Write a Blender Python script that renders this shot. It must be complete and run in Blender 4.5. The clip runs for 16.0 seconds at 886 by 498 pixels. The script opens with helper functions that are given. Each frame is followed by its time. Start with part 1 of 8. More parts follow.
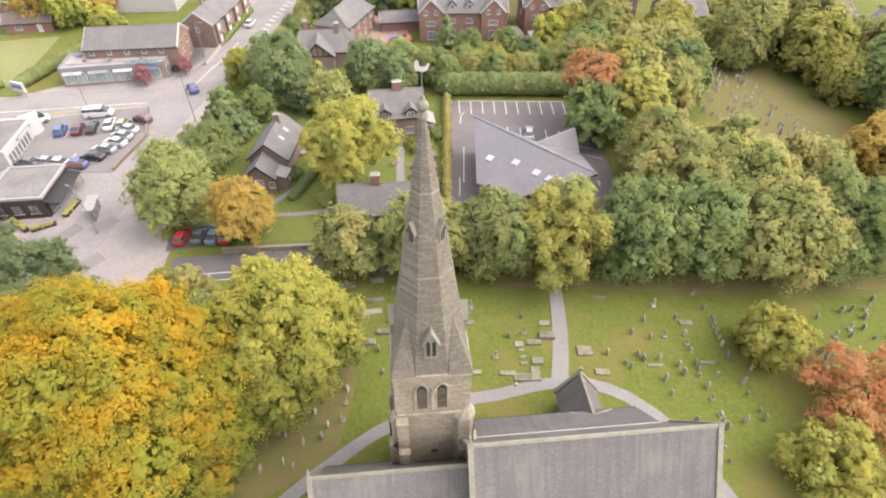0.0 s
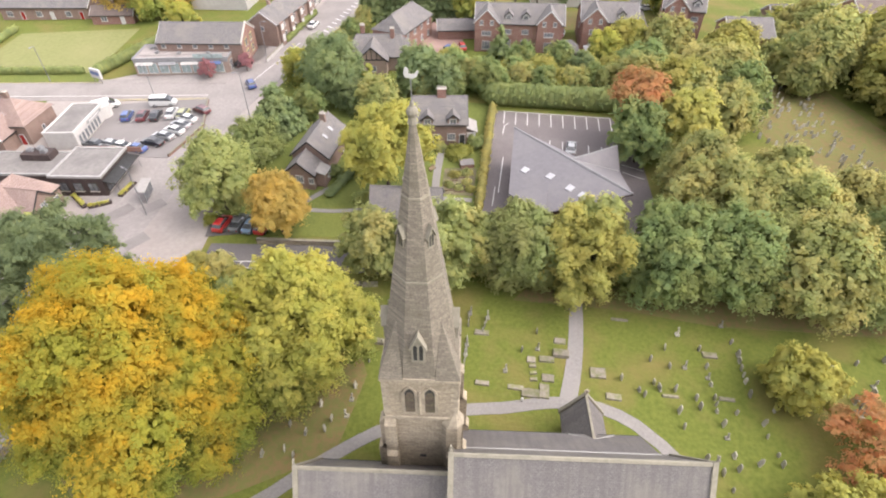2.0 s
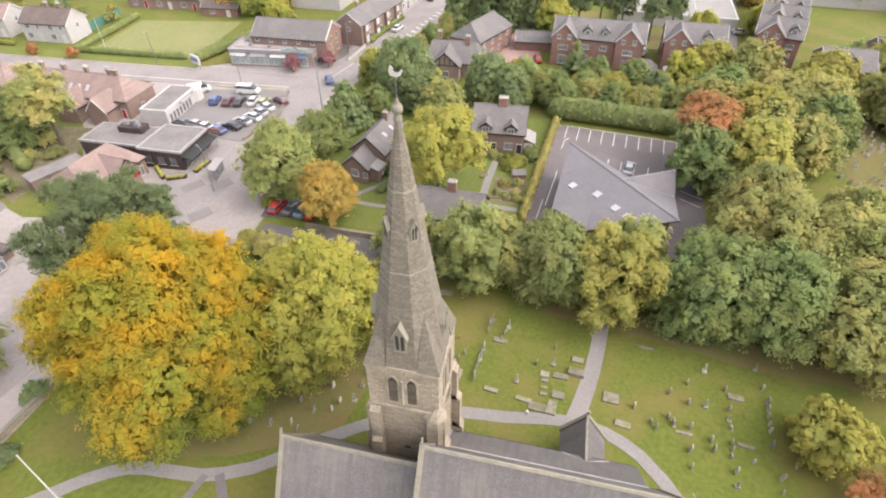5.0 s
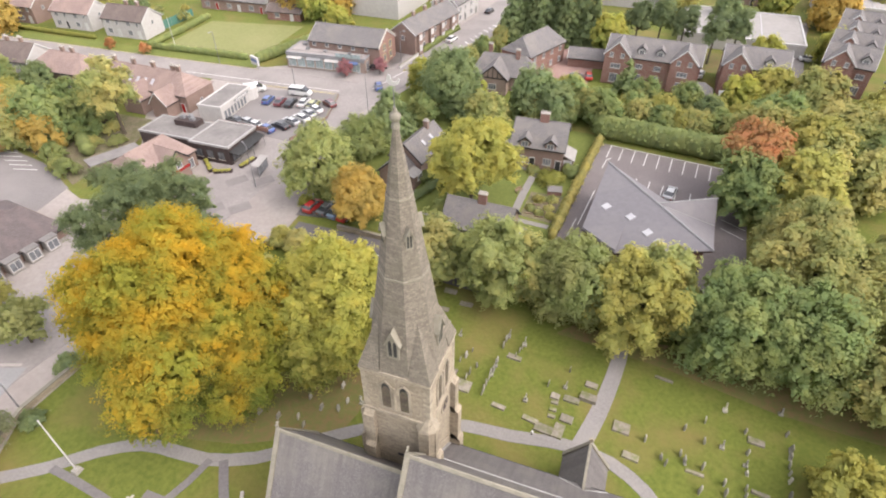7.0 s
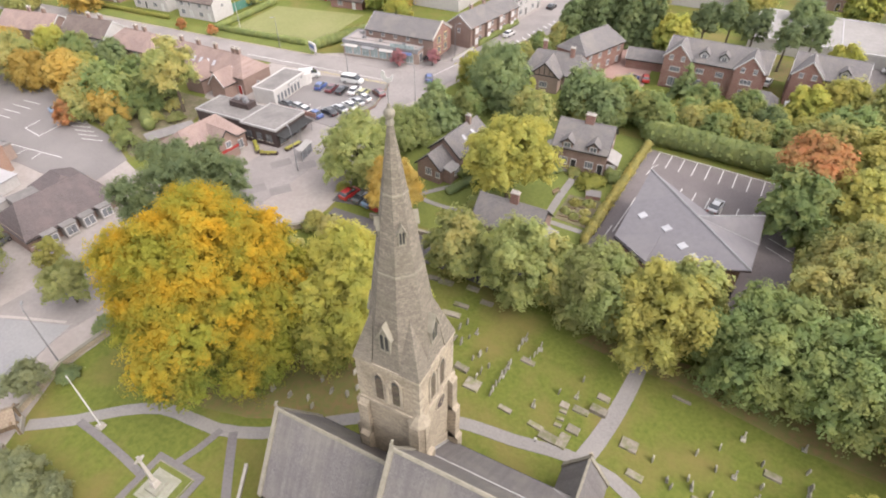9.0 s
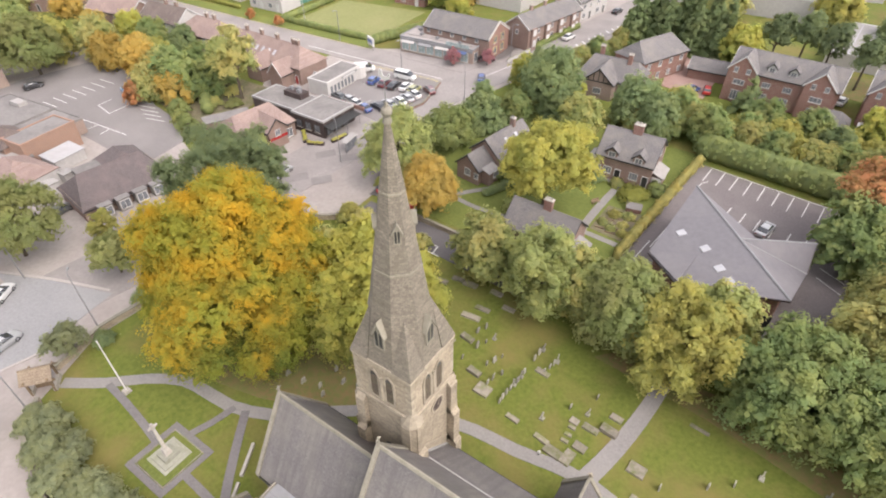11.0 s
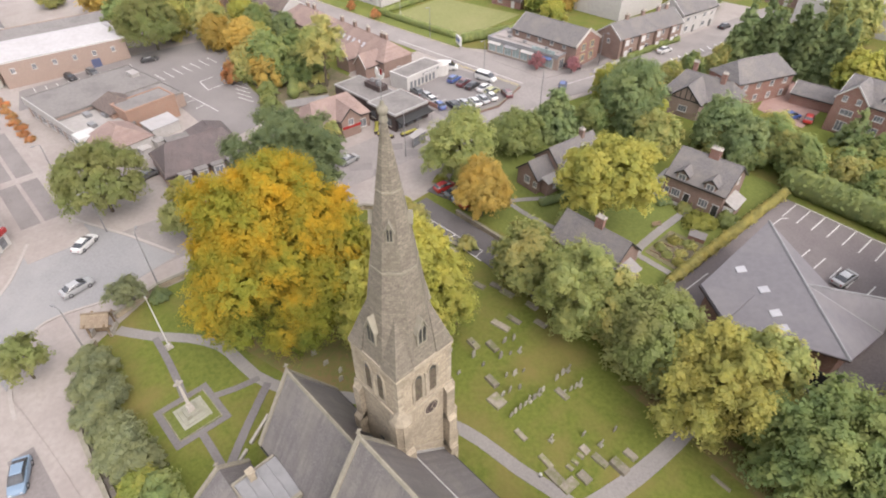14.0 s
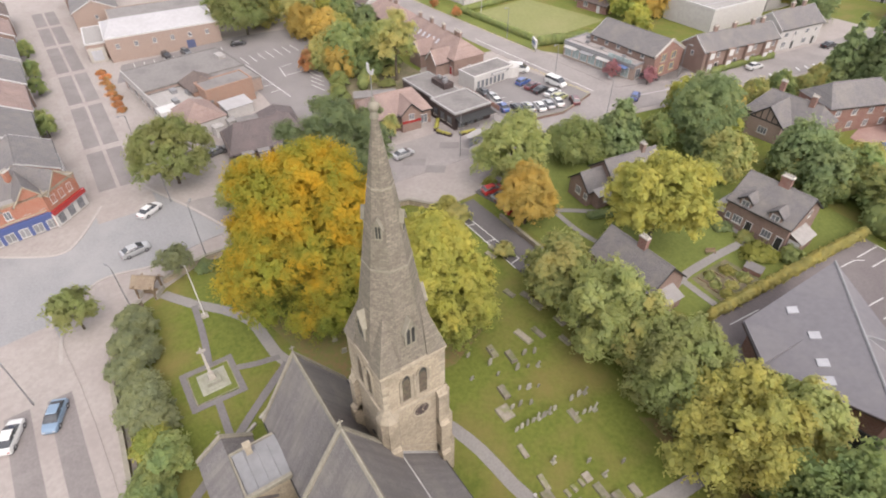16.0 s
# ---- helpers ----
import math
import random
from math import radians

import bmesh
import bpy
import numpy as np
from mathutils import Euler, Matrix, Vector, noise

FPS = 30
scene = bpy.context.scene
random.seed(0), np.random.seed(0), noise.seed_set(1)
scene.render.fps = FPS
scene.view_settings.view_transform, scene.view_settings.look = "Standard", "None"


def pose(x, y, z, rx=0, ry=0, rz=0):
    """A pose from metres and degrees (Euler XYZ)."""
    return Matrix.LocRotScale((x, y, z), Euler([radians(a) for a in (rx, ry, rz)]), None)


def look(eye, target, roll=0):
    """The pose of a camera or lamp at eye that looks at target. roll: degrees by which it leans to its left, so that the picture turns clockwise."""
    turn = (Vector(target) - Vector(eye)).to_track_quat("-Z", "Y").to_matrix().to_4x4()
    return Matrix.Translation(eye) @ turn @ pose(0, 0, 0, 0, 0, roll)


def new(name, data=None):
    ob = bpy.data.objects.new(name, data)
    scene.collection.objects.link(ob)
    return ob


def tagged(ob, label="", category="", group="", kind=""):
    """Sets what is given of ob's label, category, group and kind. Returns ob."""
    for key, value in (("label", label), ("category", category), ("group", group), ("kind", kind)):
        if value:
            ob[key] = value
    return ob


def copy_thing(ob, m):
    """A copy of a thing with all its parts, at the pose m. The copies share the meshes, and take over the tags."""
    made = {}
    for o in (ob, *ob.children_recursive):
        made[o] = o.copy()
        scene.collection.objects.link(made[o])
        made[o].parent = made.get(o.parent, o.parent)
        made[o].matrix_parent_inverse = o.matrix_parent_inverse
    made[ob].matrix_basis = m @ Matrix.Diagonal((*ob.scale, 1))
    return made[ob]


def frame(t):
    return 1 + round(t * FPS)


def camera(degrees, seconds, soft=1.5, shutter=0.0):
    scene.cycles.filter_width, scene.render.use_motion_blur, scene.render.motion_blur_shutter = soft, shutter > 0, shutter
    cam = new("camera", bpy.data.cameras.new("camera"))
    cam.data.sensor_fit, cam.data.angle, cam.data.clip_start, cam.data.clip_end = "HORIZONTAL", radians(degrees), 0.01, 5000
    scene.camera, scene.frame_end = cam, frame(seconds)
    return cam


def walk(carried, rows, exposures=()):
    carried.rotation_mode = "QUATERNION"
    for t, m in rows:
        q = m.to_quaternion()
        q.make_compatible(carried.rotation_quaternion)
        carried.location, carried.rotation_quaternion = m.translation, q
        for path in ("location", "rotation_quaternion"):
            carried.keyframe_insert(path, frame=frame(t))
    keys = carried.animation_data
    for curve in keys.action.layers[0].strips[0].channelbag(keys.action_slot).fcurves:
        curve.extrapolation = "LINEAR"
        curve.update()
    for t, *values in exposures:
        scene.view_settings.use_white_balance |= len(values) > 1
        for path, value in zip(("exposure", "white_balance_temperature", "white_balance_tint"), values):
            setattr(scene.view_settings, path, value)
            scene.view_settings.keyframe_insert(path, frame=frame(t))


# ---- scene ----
cam = camera(77.3, 16.0, 2.0)
PATH = [
    (0, (-1.286, -27.461, 55.241), (0.003, -12.641, 41.874), -0.11),
    (0.5, (0.032, -27.488, 55.125), (0.787, -12.431, 41.983), -0.38),
    (1, (0.822, -27.612, 55.192), (1.132, -12.541, 42.047), -0.28),
    (1.5, (1.742, -27.608, 55.281), (1.583, -12.536, 42.135), -0.15),
    (2, (2.901, -27.814, 55.350), (2.243, -12.767, 42.191), -0.13),
    (2.5, (3.849, -28.040, 55.348), (2.697, -13.032, 42.179), -0.11),
    (3, (4.860, -28.287, 55.365), (3.246, -13.343, 42.171), -0.07),
    (3.5, (5.847, -28.510, 55.351), (3.797, -13.625, 42.152), -0.08),
    (4, (7.038, -28.676, 55.479), (4.545, -13.853, 42.284), -0.12),
    (6.5, (12.097, -27.528, 55.488), (7.184, -12.660, 43.047), -0.06),
    (7, (12.887, -27.283, 55.464), (7.600, -12.700, 42.838), 0.02),
    (7.5, (13.822, -26.760, 55.566), (8.133, -12.483, 42.767), 0.06),
    (8, (14.866, -26.242, 55.692), (8.719, -12.176, 42.871), -0.06),
    (8.5, (15.755, -25.816, 55.508), (9.158, -11.933, 42.712), -0.02),
    (9, (16.551, -25.223, 55.686), (9.515, -11.585, 42.860), -0.06),
    (11.5, (20.709, -22.107, 55.673), (11.551, -9.818, 42.824), -0.18),
    (12, (21.578, -21.386, 55.675), (12.000, -9.418, 42.829), -0.24),
    (12.5, (22.279, -20.741, 55.654), (12.310, -9.089, 42.815), -0.18),
    (13, (23.043, -19.947, 55.672), (12.695, -8.629, 42.833), -0.26),
    (13.5, (23.655, -19.217, 55.618), (12.960, -8.224, 42.782), -0.20),
    (14, (24.325, -18.392, 55.658), (13.253, -7.786, 42.816), -0.21),
    (14.5, (24.927, -17.615, 55.533), (13.453, -7.429, 42.704), -0.22),
    (15, (25.809, -16.251, 55.816), (13.956, -6.591, 42.925), -0.25),
    (15.5, (26.749, -14.891, 55.598), (14.469, -5.750, 42.728), -0.35),
    (16, (27.406, -13.463, 55.444), (14.670, -4.948, 42.588), -0.34),
]
EXPOSURE = [(0, 2.2, 6950, 15), (4, 2.08, 6950, 15), (8, 1.97, 6950, 15), (12.5, 1.86, 6950, 15), (16, 1.68, 6950, 15)]
walk(cam, [(t, look(eye, target, roll)) for t, eye, target, roll in PATH], EXPOSURE)

# ---- world, sun, exposure ----
world = bpy.data.worlds.new("world")
scene.world = world
world.use_nodes = True
wn = world.node_tree
sky = wn.nodes.new("ShaderNodeTexSky")
sky.sky_type = "NISHITA"
sky.sun_disc = False
sky.sun_elevation = radians(51)
sky.sun_rotation = radians(99)
sky.air_density, sky.dust_density, sky.ozone_density = 1.0, 2.5, 1.0
cloud = wn.nodes.new("ShaderNodeHueSaturation")
cloud.inputs["Saturation"].default_value = 0.3
wn.links.new(sky.outputs["Color"], cloud.inputs["Color"])
wn.links.new(cloud.outputs["Color"], wn.nodes["Background"].inputs["Color"])
wn.nodes["Background"].inputs["Strength"].default_value = 0.15

sun = new("sun", bpy.data.lights.new("sun", "SUN"))
sun.data.energy, sun.data.angle, sun.data.color = 0.28, radians(85), (1.0, 0.97, 0.93)
sun.matrix_world = look((0, 0, 60), (-38.0, 6.0, 60 - 47.5))


# ---- ground shape and mesh helpers ----
def gz(x, y):
    """Height of the ground: level round the church, rising gently to the north."""
    return 0.012 * max(-120, min(60, x)) + 0.038 * (max(5, min(120, y)) - 5)


class Build:
    """Collects vertices and faces of one mesh."""

    def __init__(self):
        self.v, self.f = [], []

    def add(self, verts, faces):
        n = len(self.v)
        self.v += [tuple(p) for p in verts]
        self.f += [tuple(i + n for i in f) for f in faces]
        return self

    def box(self, x0, x1, y0, y1, z0, z1):
        v = [(x, y, z) for z in (z0, z1) for y in (y0, y1) for x in (x0, x1)]
        return self.add(v, [(0, 2, 3, 1), (4, 5, 7, 6), (0, 1, 5, 4), (2, 6, 7, 3), (0, 4, 6, 2), (1, 3, 7, 5)])

    def frustum(self, x0, x1, y0, y1, z0, z1, inset):
        v = [(x, y, z0) for y in (y0, y1) for x in (x0, x1)]
        v += [(x, y, z1) for y in (y0 + inset, y1 - inset) for x in (x0 + inset, x1 - inset)]
        return self.add(v, [(0, 2, 3, 1), (4, 5, 7, 6), (0, 1, 5, 4), (2, 6, 7, 3), (0, 4, 6, 2), (1, 3, 7, 5)])

    def hull(self, low, high):
        """A solid between two rings of as many points."""
        n = len(low)
        f = [tuple(reversed(range(n))), tuple(range(n, 2 * n))]
        f += [(i, (i + 1) % n, n + (i + 1) % n, n + i) for i in range(n)]
        return self.add(list(low) + list(high), f)

    def slab(self, pts, t):
        """A plate of thickness t below the polygon pts."""
        a, b, c = (Vector(p) for p in pts[:3])
        n = (b - a).cross(c - a).normalized()
        if n.z < 0:
            n, pts = -n, list(reversed(pts))
        low = [Vector(p) - n * t for p in pts]
        return self.hull(low, [Vector(p) for p in pts])

    def tube(self, pts, radii, sides=8):
        """A tapered tube along points."""
        rings = []
        for i, p in enumerate(pts):
            a = Vector(pts[max(0, i - 1)])
            b = Vector(pts[min(len(pts) - 1, i + 1)])
            w = (b - a).normalized()
            u = w.orthogonal().normalized()
            s = w.cross(u)
            rings.append([Vector(p) + radii[i] * (u * math.cos(k * math.tau / sides) + s * math.sin(k * math.tau / sides)) for k in range(sides)])
        v = [q for r in rings for q in r]
        f = [(i * sides + k, i * sides + (k + 1) % sides, (i + 1) * sides + (k + 1) % sides, (i + 1) * sides + k)
             for i in range(len(pts) - 1) for k in range(sides)]
        f += [tuple(reversed(range(sides))), tuple(range(len(v) - sides, len(v)))]
        return self.add(v, f)

    def ball(self, c, r, rings=6, sides=10, sz=1.0):
        v = [(c[0], c[1], c[2] - r * sz)]
        for i in range(1, rings):
            a = -math.pi / 2 + math.pi * i / rings
            v += [(c[0] + r * math.cos(a) * math.cos(k * math.tau / sides), c[1] + r * math.cos(a) * math.sin(k * math.tau / sides), c[2] + r * sz * math.sin(a)) for k in range(sides)]
        v.append((c[0], c[1], c[2] + r * sz))
        f = [(0, 1 + (k + 1) % sides, 1 + k) for k in range(sides)]
        for i in range(rings - 2):
            f += [(1 + i * sides + k, 1 + i * sides + (k + 1) % sides, 1 + (i + 1) * sides + (k + 1) % sides, 1 + (i + 1) * sides + k) for k in range(sides)]
        last = 1 + (rings - 2) * sides
        f += [(last + k, last + (k + 1) % sides, len(v) - 1) for k in range(sides)]
        return self.add(v, f)

    def outline(self, pts, y0, y1):
        """A plate cut along an outline of (x, z), from y0 to y1."""
        return self.hull([(x, y1, z) for x, z in pts], [(x, y0, z) for x, z in pts])

    def mesh(self, name, mat, smooth=False):
        me = bpy.data.meshes.new(name)
        me.from_pydata(self.v, [], self.f)
        me.materials.append(mat)
        if smooth:
            me.polygons.foreach_set("use_smooth", [True] * len(me.polygons))
        return me


def part(name, b, mat, parent=None, label="", smooth=False):
    """Links a Build (or a mesh) as one object under its thing."""
    me = b.mesh(name, mat, smooth) if isinstance(b, Build) else b
    ob = new(name, me)
    ob.parent = parent
    if label:
        ob["label"] = label
    return ob


def thing(name, label, category, x, y, z=None, rot=0, group="", kind=""):
    """An Empty at the base of a thing."""
    e = new(name)
    e.empty_display_size = 0.3
    e.matrix_basis = pose(x, y, gz(x, y) if z is None else z, 0, 0, rot)
    return tagged(e, label, category, group, kind)


def smooth_line(pts, step=2.0):
    """A rounded line through plan points."""
    out = []
    p = [Vector((*q, 0)) for q in pts]
    for i in range(len(p) - 1):
        a, b, c, d = p[max(0, i - 1)], p[i], p[i + 1], p[min(len(p) - 1, i + 2)]
        n = max(1, int((c - b).length / step))
        for k in range(n):
            t = k / n
            out.append(0.5 * ((2 * b) + (c - a) * t + (2 * a - 5 * b + 4 * c - d) * t * t + (3 * b - a - 3 * c + d) * t ** 3))
    out.append(p[-1])
    return [(q.x, q.y) for q in out]


def strip(name, pts, width, mat, lift, label="", category="", kind="structure", parent=None, depth=0.06, step=2.0):
    """A band of even width that follows the ground."""
    line = smooth_line(pts, step)
    widths = width if isinstance(width, (list, tuple)) else (width, width)
    b, n = Build(), len(line)
    rows = []
    for i, p in enumerate(line):
        a, c = Vector(line[max(0, i - 1)]), Vector(line[min(n - 1, i + 1)])
        w = (c - a).normalized()
        h = (widths[0] + (widths[1] - widths[0]) * i / max(1, n - 1)) / 2
        side = Vector((-w.y, w.x)) * h
        rows.append([Vector(p) + side, Vector(p) - side])
    v = []
    for l, r in rows:
        v += [(l.x, l.y, gz(*l) + lift), (r.x, r.y, gz(*r) + lift), (l.x, l.y, gz(*l) + lift - depth), (r.x, r.y, gz(*r) + lift - depth)]
    f = []
    for i in range(n - 1):
        k = 4 * i
        f += [(k, k + 1, k + 5, k + 4), (k, k + 4, k + 6, k + 2), (k + 1, k + 3, k + 7, k + 5)]
    f += [(0, 2, 3, 1), (4 * n - 4, 4 * n - 3, 4 * n - 1, 4 * n - 2)]
    b.add(v, f)
    ob = part(name, b, mat, parent)
    return tagged(ob, label, category, "", kind) if parent is None else ob


def patch(name, pts, mat, lift, label, category, kind="structure", depth=0.12):
    """A piece of ground with an outline, draped over the slope."""
    bm = bmesh.new()
    face = bm.faces.new([bm.verts.new((x, y, 0)) for x, y in pts])
    face.normal_update()
    if face.normal.z < 0:
        face.normal_flip()
    bmesh.ops.triangulate(bm, faces=bm.faces[:])
    for co, no in (((0, 5, 0), (0, 1, 0)), ((0, 120, 0), (0, 1, 0)), ((-120, 0, 0), (1, 0, 0)), ((60, 0, 0), (1, 0, 0))):
        bmesh.ops.bisect_plane(bm, geom=bm.verts[:] + bm.edges[:] + bm.faces[:], plane_co=co, plane_no=no, dist=0.001)
    for v in bm.verts:
        v.co.z = gz(v.co.x, v.co.y) + lift
    rim = [e for e in bm.edges if e.is_boundary]
    made = bmesh.ops.extrude_edge_only(bm, edges=rim)["geom"]
    for v in made:
        if isinstance(v, bmesh.types.BMVert):
            v.co.z -= depth
    me = bpy.data.meshes.new(name)
    bm.to_mesh(me)
    bm.free()
    me.materials.append(mat)
    return tagged(new(name, me), label, category, "", kind)


# ---- materials ----
DIM = 0.68


def dim(c):
    return c and tuple(k * DIM for k in c)


def base_nodes(name):
    m = bpy.data.materials.new(name)
    m.use_nodes = True
    nt = m.node_tree
    return m, nt, nt.nodes["Principled BSDF"]


def mix_rgb(nt, fac, a, b, how="MIX"):
    n = nt.nodes.new("ShaderNodeMix")
    n.data_type, n.blend_type = "RGBA", how
    for sock, val in ((0, fac), (6, a), (7, b)):
        if isinstance(val, (int, float)):
            n.inputs[sock].default_value = val
        elif isinstance(val, tuple):
            n.inputs[sock].default_value = (*val, 1)
        else:
            nt.links.new(val, n.inputs[sock])
    return n.outputs[2]


def noise_fac(nt, vec, scale, lo, hi, detail=5.0, rough=0.6):
    n = nt.nodes.new("ShaderNodeTexNoise")
    n.inputs["Scale"].default_value, n.inputs["Detail"].default_value, n.inputs["Roughness"].default_value = scale, detail, rough
    nt.links.new(vec, n.inputs["Vector"])
    r = nt.nodes.new("ShaderNodeMapRange")
    r.inputs["From Min"].default_value, r.inputs["From Max"].default_value = lo, hi
    nt.links.new(n.outputs["Fac"], r.inputs["Value"])
    return r.outputs["Result"]


def coords(nt, shift=True):
    """Object coordinates, shifted from object to object."""
    c = nt.nodes.new("ShaderNodeTexCoord")
    if not shift:
        return c.outputs["Object"]
    i = nt.nodes.new("ShaderNodeObjectInfo")
    k = nt.nodes.new("ShaderNodeMath")
    k.operation = "MULTIPLY"
    k.inputs[1].default_value = 37.0
    nt.links.new(i.outputs["Random"], k.inputs[0])
    a = nt.nodes.new("ShaderNodeVectorMath")
    nt.links.new(c.outputs["Object"], a.inputs[0])
    nt.links.new(k.outputs[0], a.inputs[1])
    return a.outputs[0]


def stretch(nt, vec, sx, sy, sz):
    n = nt.nodes.new("ShaderNodeVectorMath")
    n.operation = "MULTIPLY"
    n.inputs[1].default_value = (sx, sy, sz)
    nt.links.new(vec, n.inputs[0])
    return n.outputs[0]


def bump_on(nt, bsdf, height, strength, distance):
    b = nt.nodes.new("ShaderNodeBump")
    b.inputs["Strength"].default_value, b.inputs["Distance"].default_value = strength, distance
    nt.links.new(height, b.inputs["Height"])
    nt.links.new(b.outputs["Normal"], bsdf.inputs["Normal"])


def surf(name, a, b, scale=3.0, rough=0.85, bump=0.3, blot=None, blot_scale=0.25, blot_amt=0.6, metal=0.0, dist=0.03, vary=0.12, spec=0.3, lo=0.35, hi=0.65, aniso=None):
    """A weathered surface: fine grain between a and b, larger blots, and a little change from object to object."""
    m, nt, p = base_nodes(name)
    a, b, blot = dim(a), dim(b), dim(blot)
    vec = coords(nt)
    fine = noise_fac(nt, stretch(nt, vec, *aniso) if aniso else vec, scale, lo, hi)
    col = mix_rgb(nt, fine, a, b)
    if blot:
        f = noise_fac(nt, vec, blot_scale, 0.45, 0.7, 4.0)
        k = nt.nodes.new("ShaderNodeMath")
        k.operation = "MULTIPLY"
        k.inputs[1].default_value = blot_amt
        nt.links.new(f, k.inputs[0])
        col = mix_rgb(nt, k.outputs[0], col, blot)
    h = nt.nodes.new("ShaderNodeHueSaturation")
    i = nt.nodes.new("ShaderNodeObjectInfo")
    r = nt.nodes.new("ShaderNodeMapRange")
    r.inputs["To Min"].default_value, r.inputs["To Max"].default_value = 1 - vary, 1 + vary
    nt.links.new(i.outputs["Random"], r.inputs["Value"])
    nt.links.new(r.outputs["Result"], h.inputs["Value"])
    nt.links.new(col, h.inputs["Color"])
    nt.links.new(h.outputs["Color"], p.inputs["Base Color"])
    p.inputs["Roughness"].default_value, p.inputs["Metallic"].default_value = rough, metal
    p.inputs["Specular IOR Level"].default_value = spec
    if bump:
        bump_on(nt, p, fine, bump, dist)
    return m


def courses(name, a, b, joint, w, h, rough=0.9, bump=0.5, slope=False, blot=None, blot_amt=0.5, blot_scale=0.4, joint_size=0.02, streak=None, streak_amt=0.4, vary=0.08):
    """Masonry, brickwork or slating laid in courses; slope: along a roof whose ridge runs along x."""
    m, nt, p = base_nodes(name)
    a, b, joint, blot, streak = dim(a), dim(b), dim(joint), dim(blot), dim(streak)
    vec = coords(nt, False)
    s = nt.nodes.new("ShaderNodeSeparateXYZ")
    nt.links.new(vec, s.inputs[0])
    c = nt.nodes.new("ShaderNodeCombineXYZ")
    if slope:
        nt.links.new(s.outputs["X"], c.inputs["X"])
        k = nt.nodes.new("ShaderNodeMath")
        k.operation = "MULTIPLY"
        k.inputs[1].default_value = 1.4
        nt.links.new(s.outputs["Z"], k.inputs[0])
        nt.links.new(k.outputs[0], c.inputs["Y"])
    else:
        k = nt.nodes.new("ShaderNodeMath")
        nt.links.new(s.outputs["X"], k.inputs[0])
        nt.links.new(s.outputs["Y"], k.inputs[1])
        nt.links.new(k.outputs[0], c.inputs["X"])
        nt.links.new(s.outputs["Z"], c.inputs["Y"])
    t = nt.nodes.new("ShaderNodeTexBrick")
    t.inputs["Color1"].default_value, t.inputs["Color2"].default_value, t.inputs["Mortar"].default_value = (*a, 1), (*b, 1), (*joint, 1)
    t.inputs["Scale"].default_value, t.inputs["Brick Width"].default_value, t.inputs["Row Height"].default_value = 1.0, w, h
    t.inputs["Mortar Size"].default_value, t.inputs["Mortar Smooth"].default_value, t.inputs["Bias"].default_value = joint_size, 0.4, 0.0
    nt.links.new(c.outputs[0], t.inputs["Vector"])
    grain = noise_fac(nt, vec, 6.0, 0.3, 0.75, 6.0)
    g = nt.nodes.new("ShaderNodeMapRange")
    g.inputs["To Min"].default_value, g.inputs["To Max"].default_value = 0.72, 1.22
    nt.links.new(grain, g.inputs["Value"])
    hs = nt.nodes.new("ShaderNodeHueSaturation")
    nt.links.new(g.outputs["Result"], hs.inputs["Value"])
    nt.links.new(t.outputs["Color"], hs.inputs["Color"])
    col = hs.outputs["Color"]
    for colour, amount, scale, squash, low, high in ((blot, blot_amt, blot_scale, (1, 1, 1), 0.46, 0.7), (streak, streak_amt, 1.9, (1, 0.07, 0.07), 0.42, 0.66)):
        if colour:
            f = noise_fac(nt, stretch(nt, vec, *squash), scale, low, high, 5.0)
            k2 = nt.nodes.new("ShaderNodeMath")
            k2.operation = "MULTIPLY"
            k2.inputs[1].default_value = amount
            nt.links.new(f, k2.inputs[0])
            col = mix_rgb(nt, k2.outputs[0], col, colour)
    nt.links.new(col, p.inputs["Base Color"])
    p.inputs["Roughness"].default_value = rough
    p.inputs["Specular IOR Level"].default_value = 0.3
    if bump:
        inv = nt.nodes.new("ShaderNodeMath")
        inv.operation = "SUBTRACT"
        nt.links.new(grain, inv.inputs[0])
        nt.links.new(t.outputs["Fac"], inv.inputs[1])
        bump_on(nt, p, inv.outputs[0], bump, 0.03)
    return m


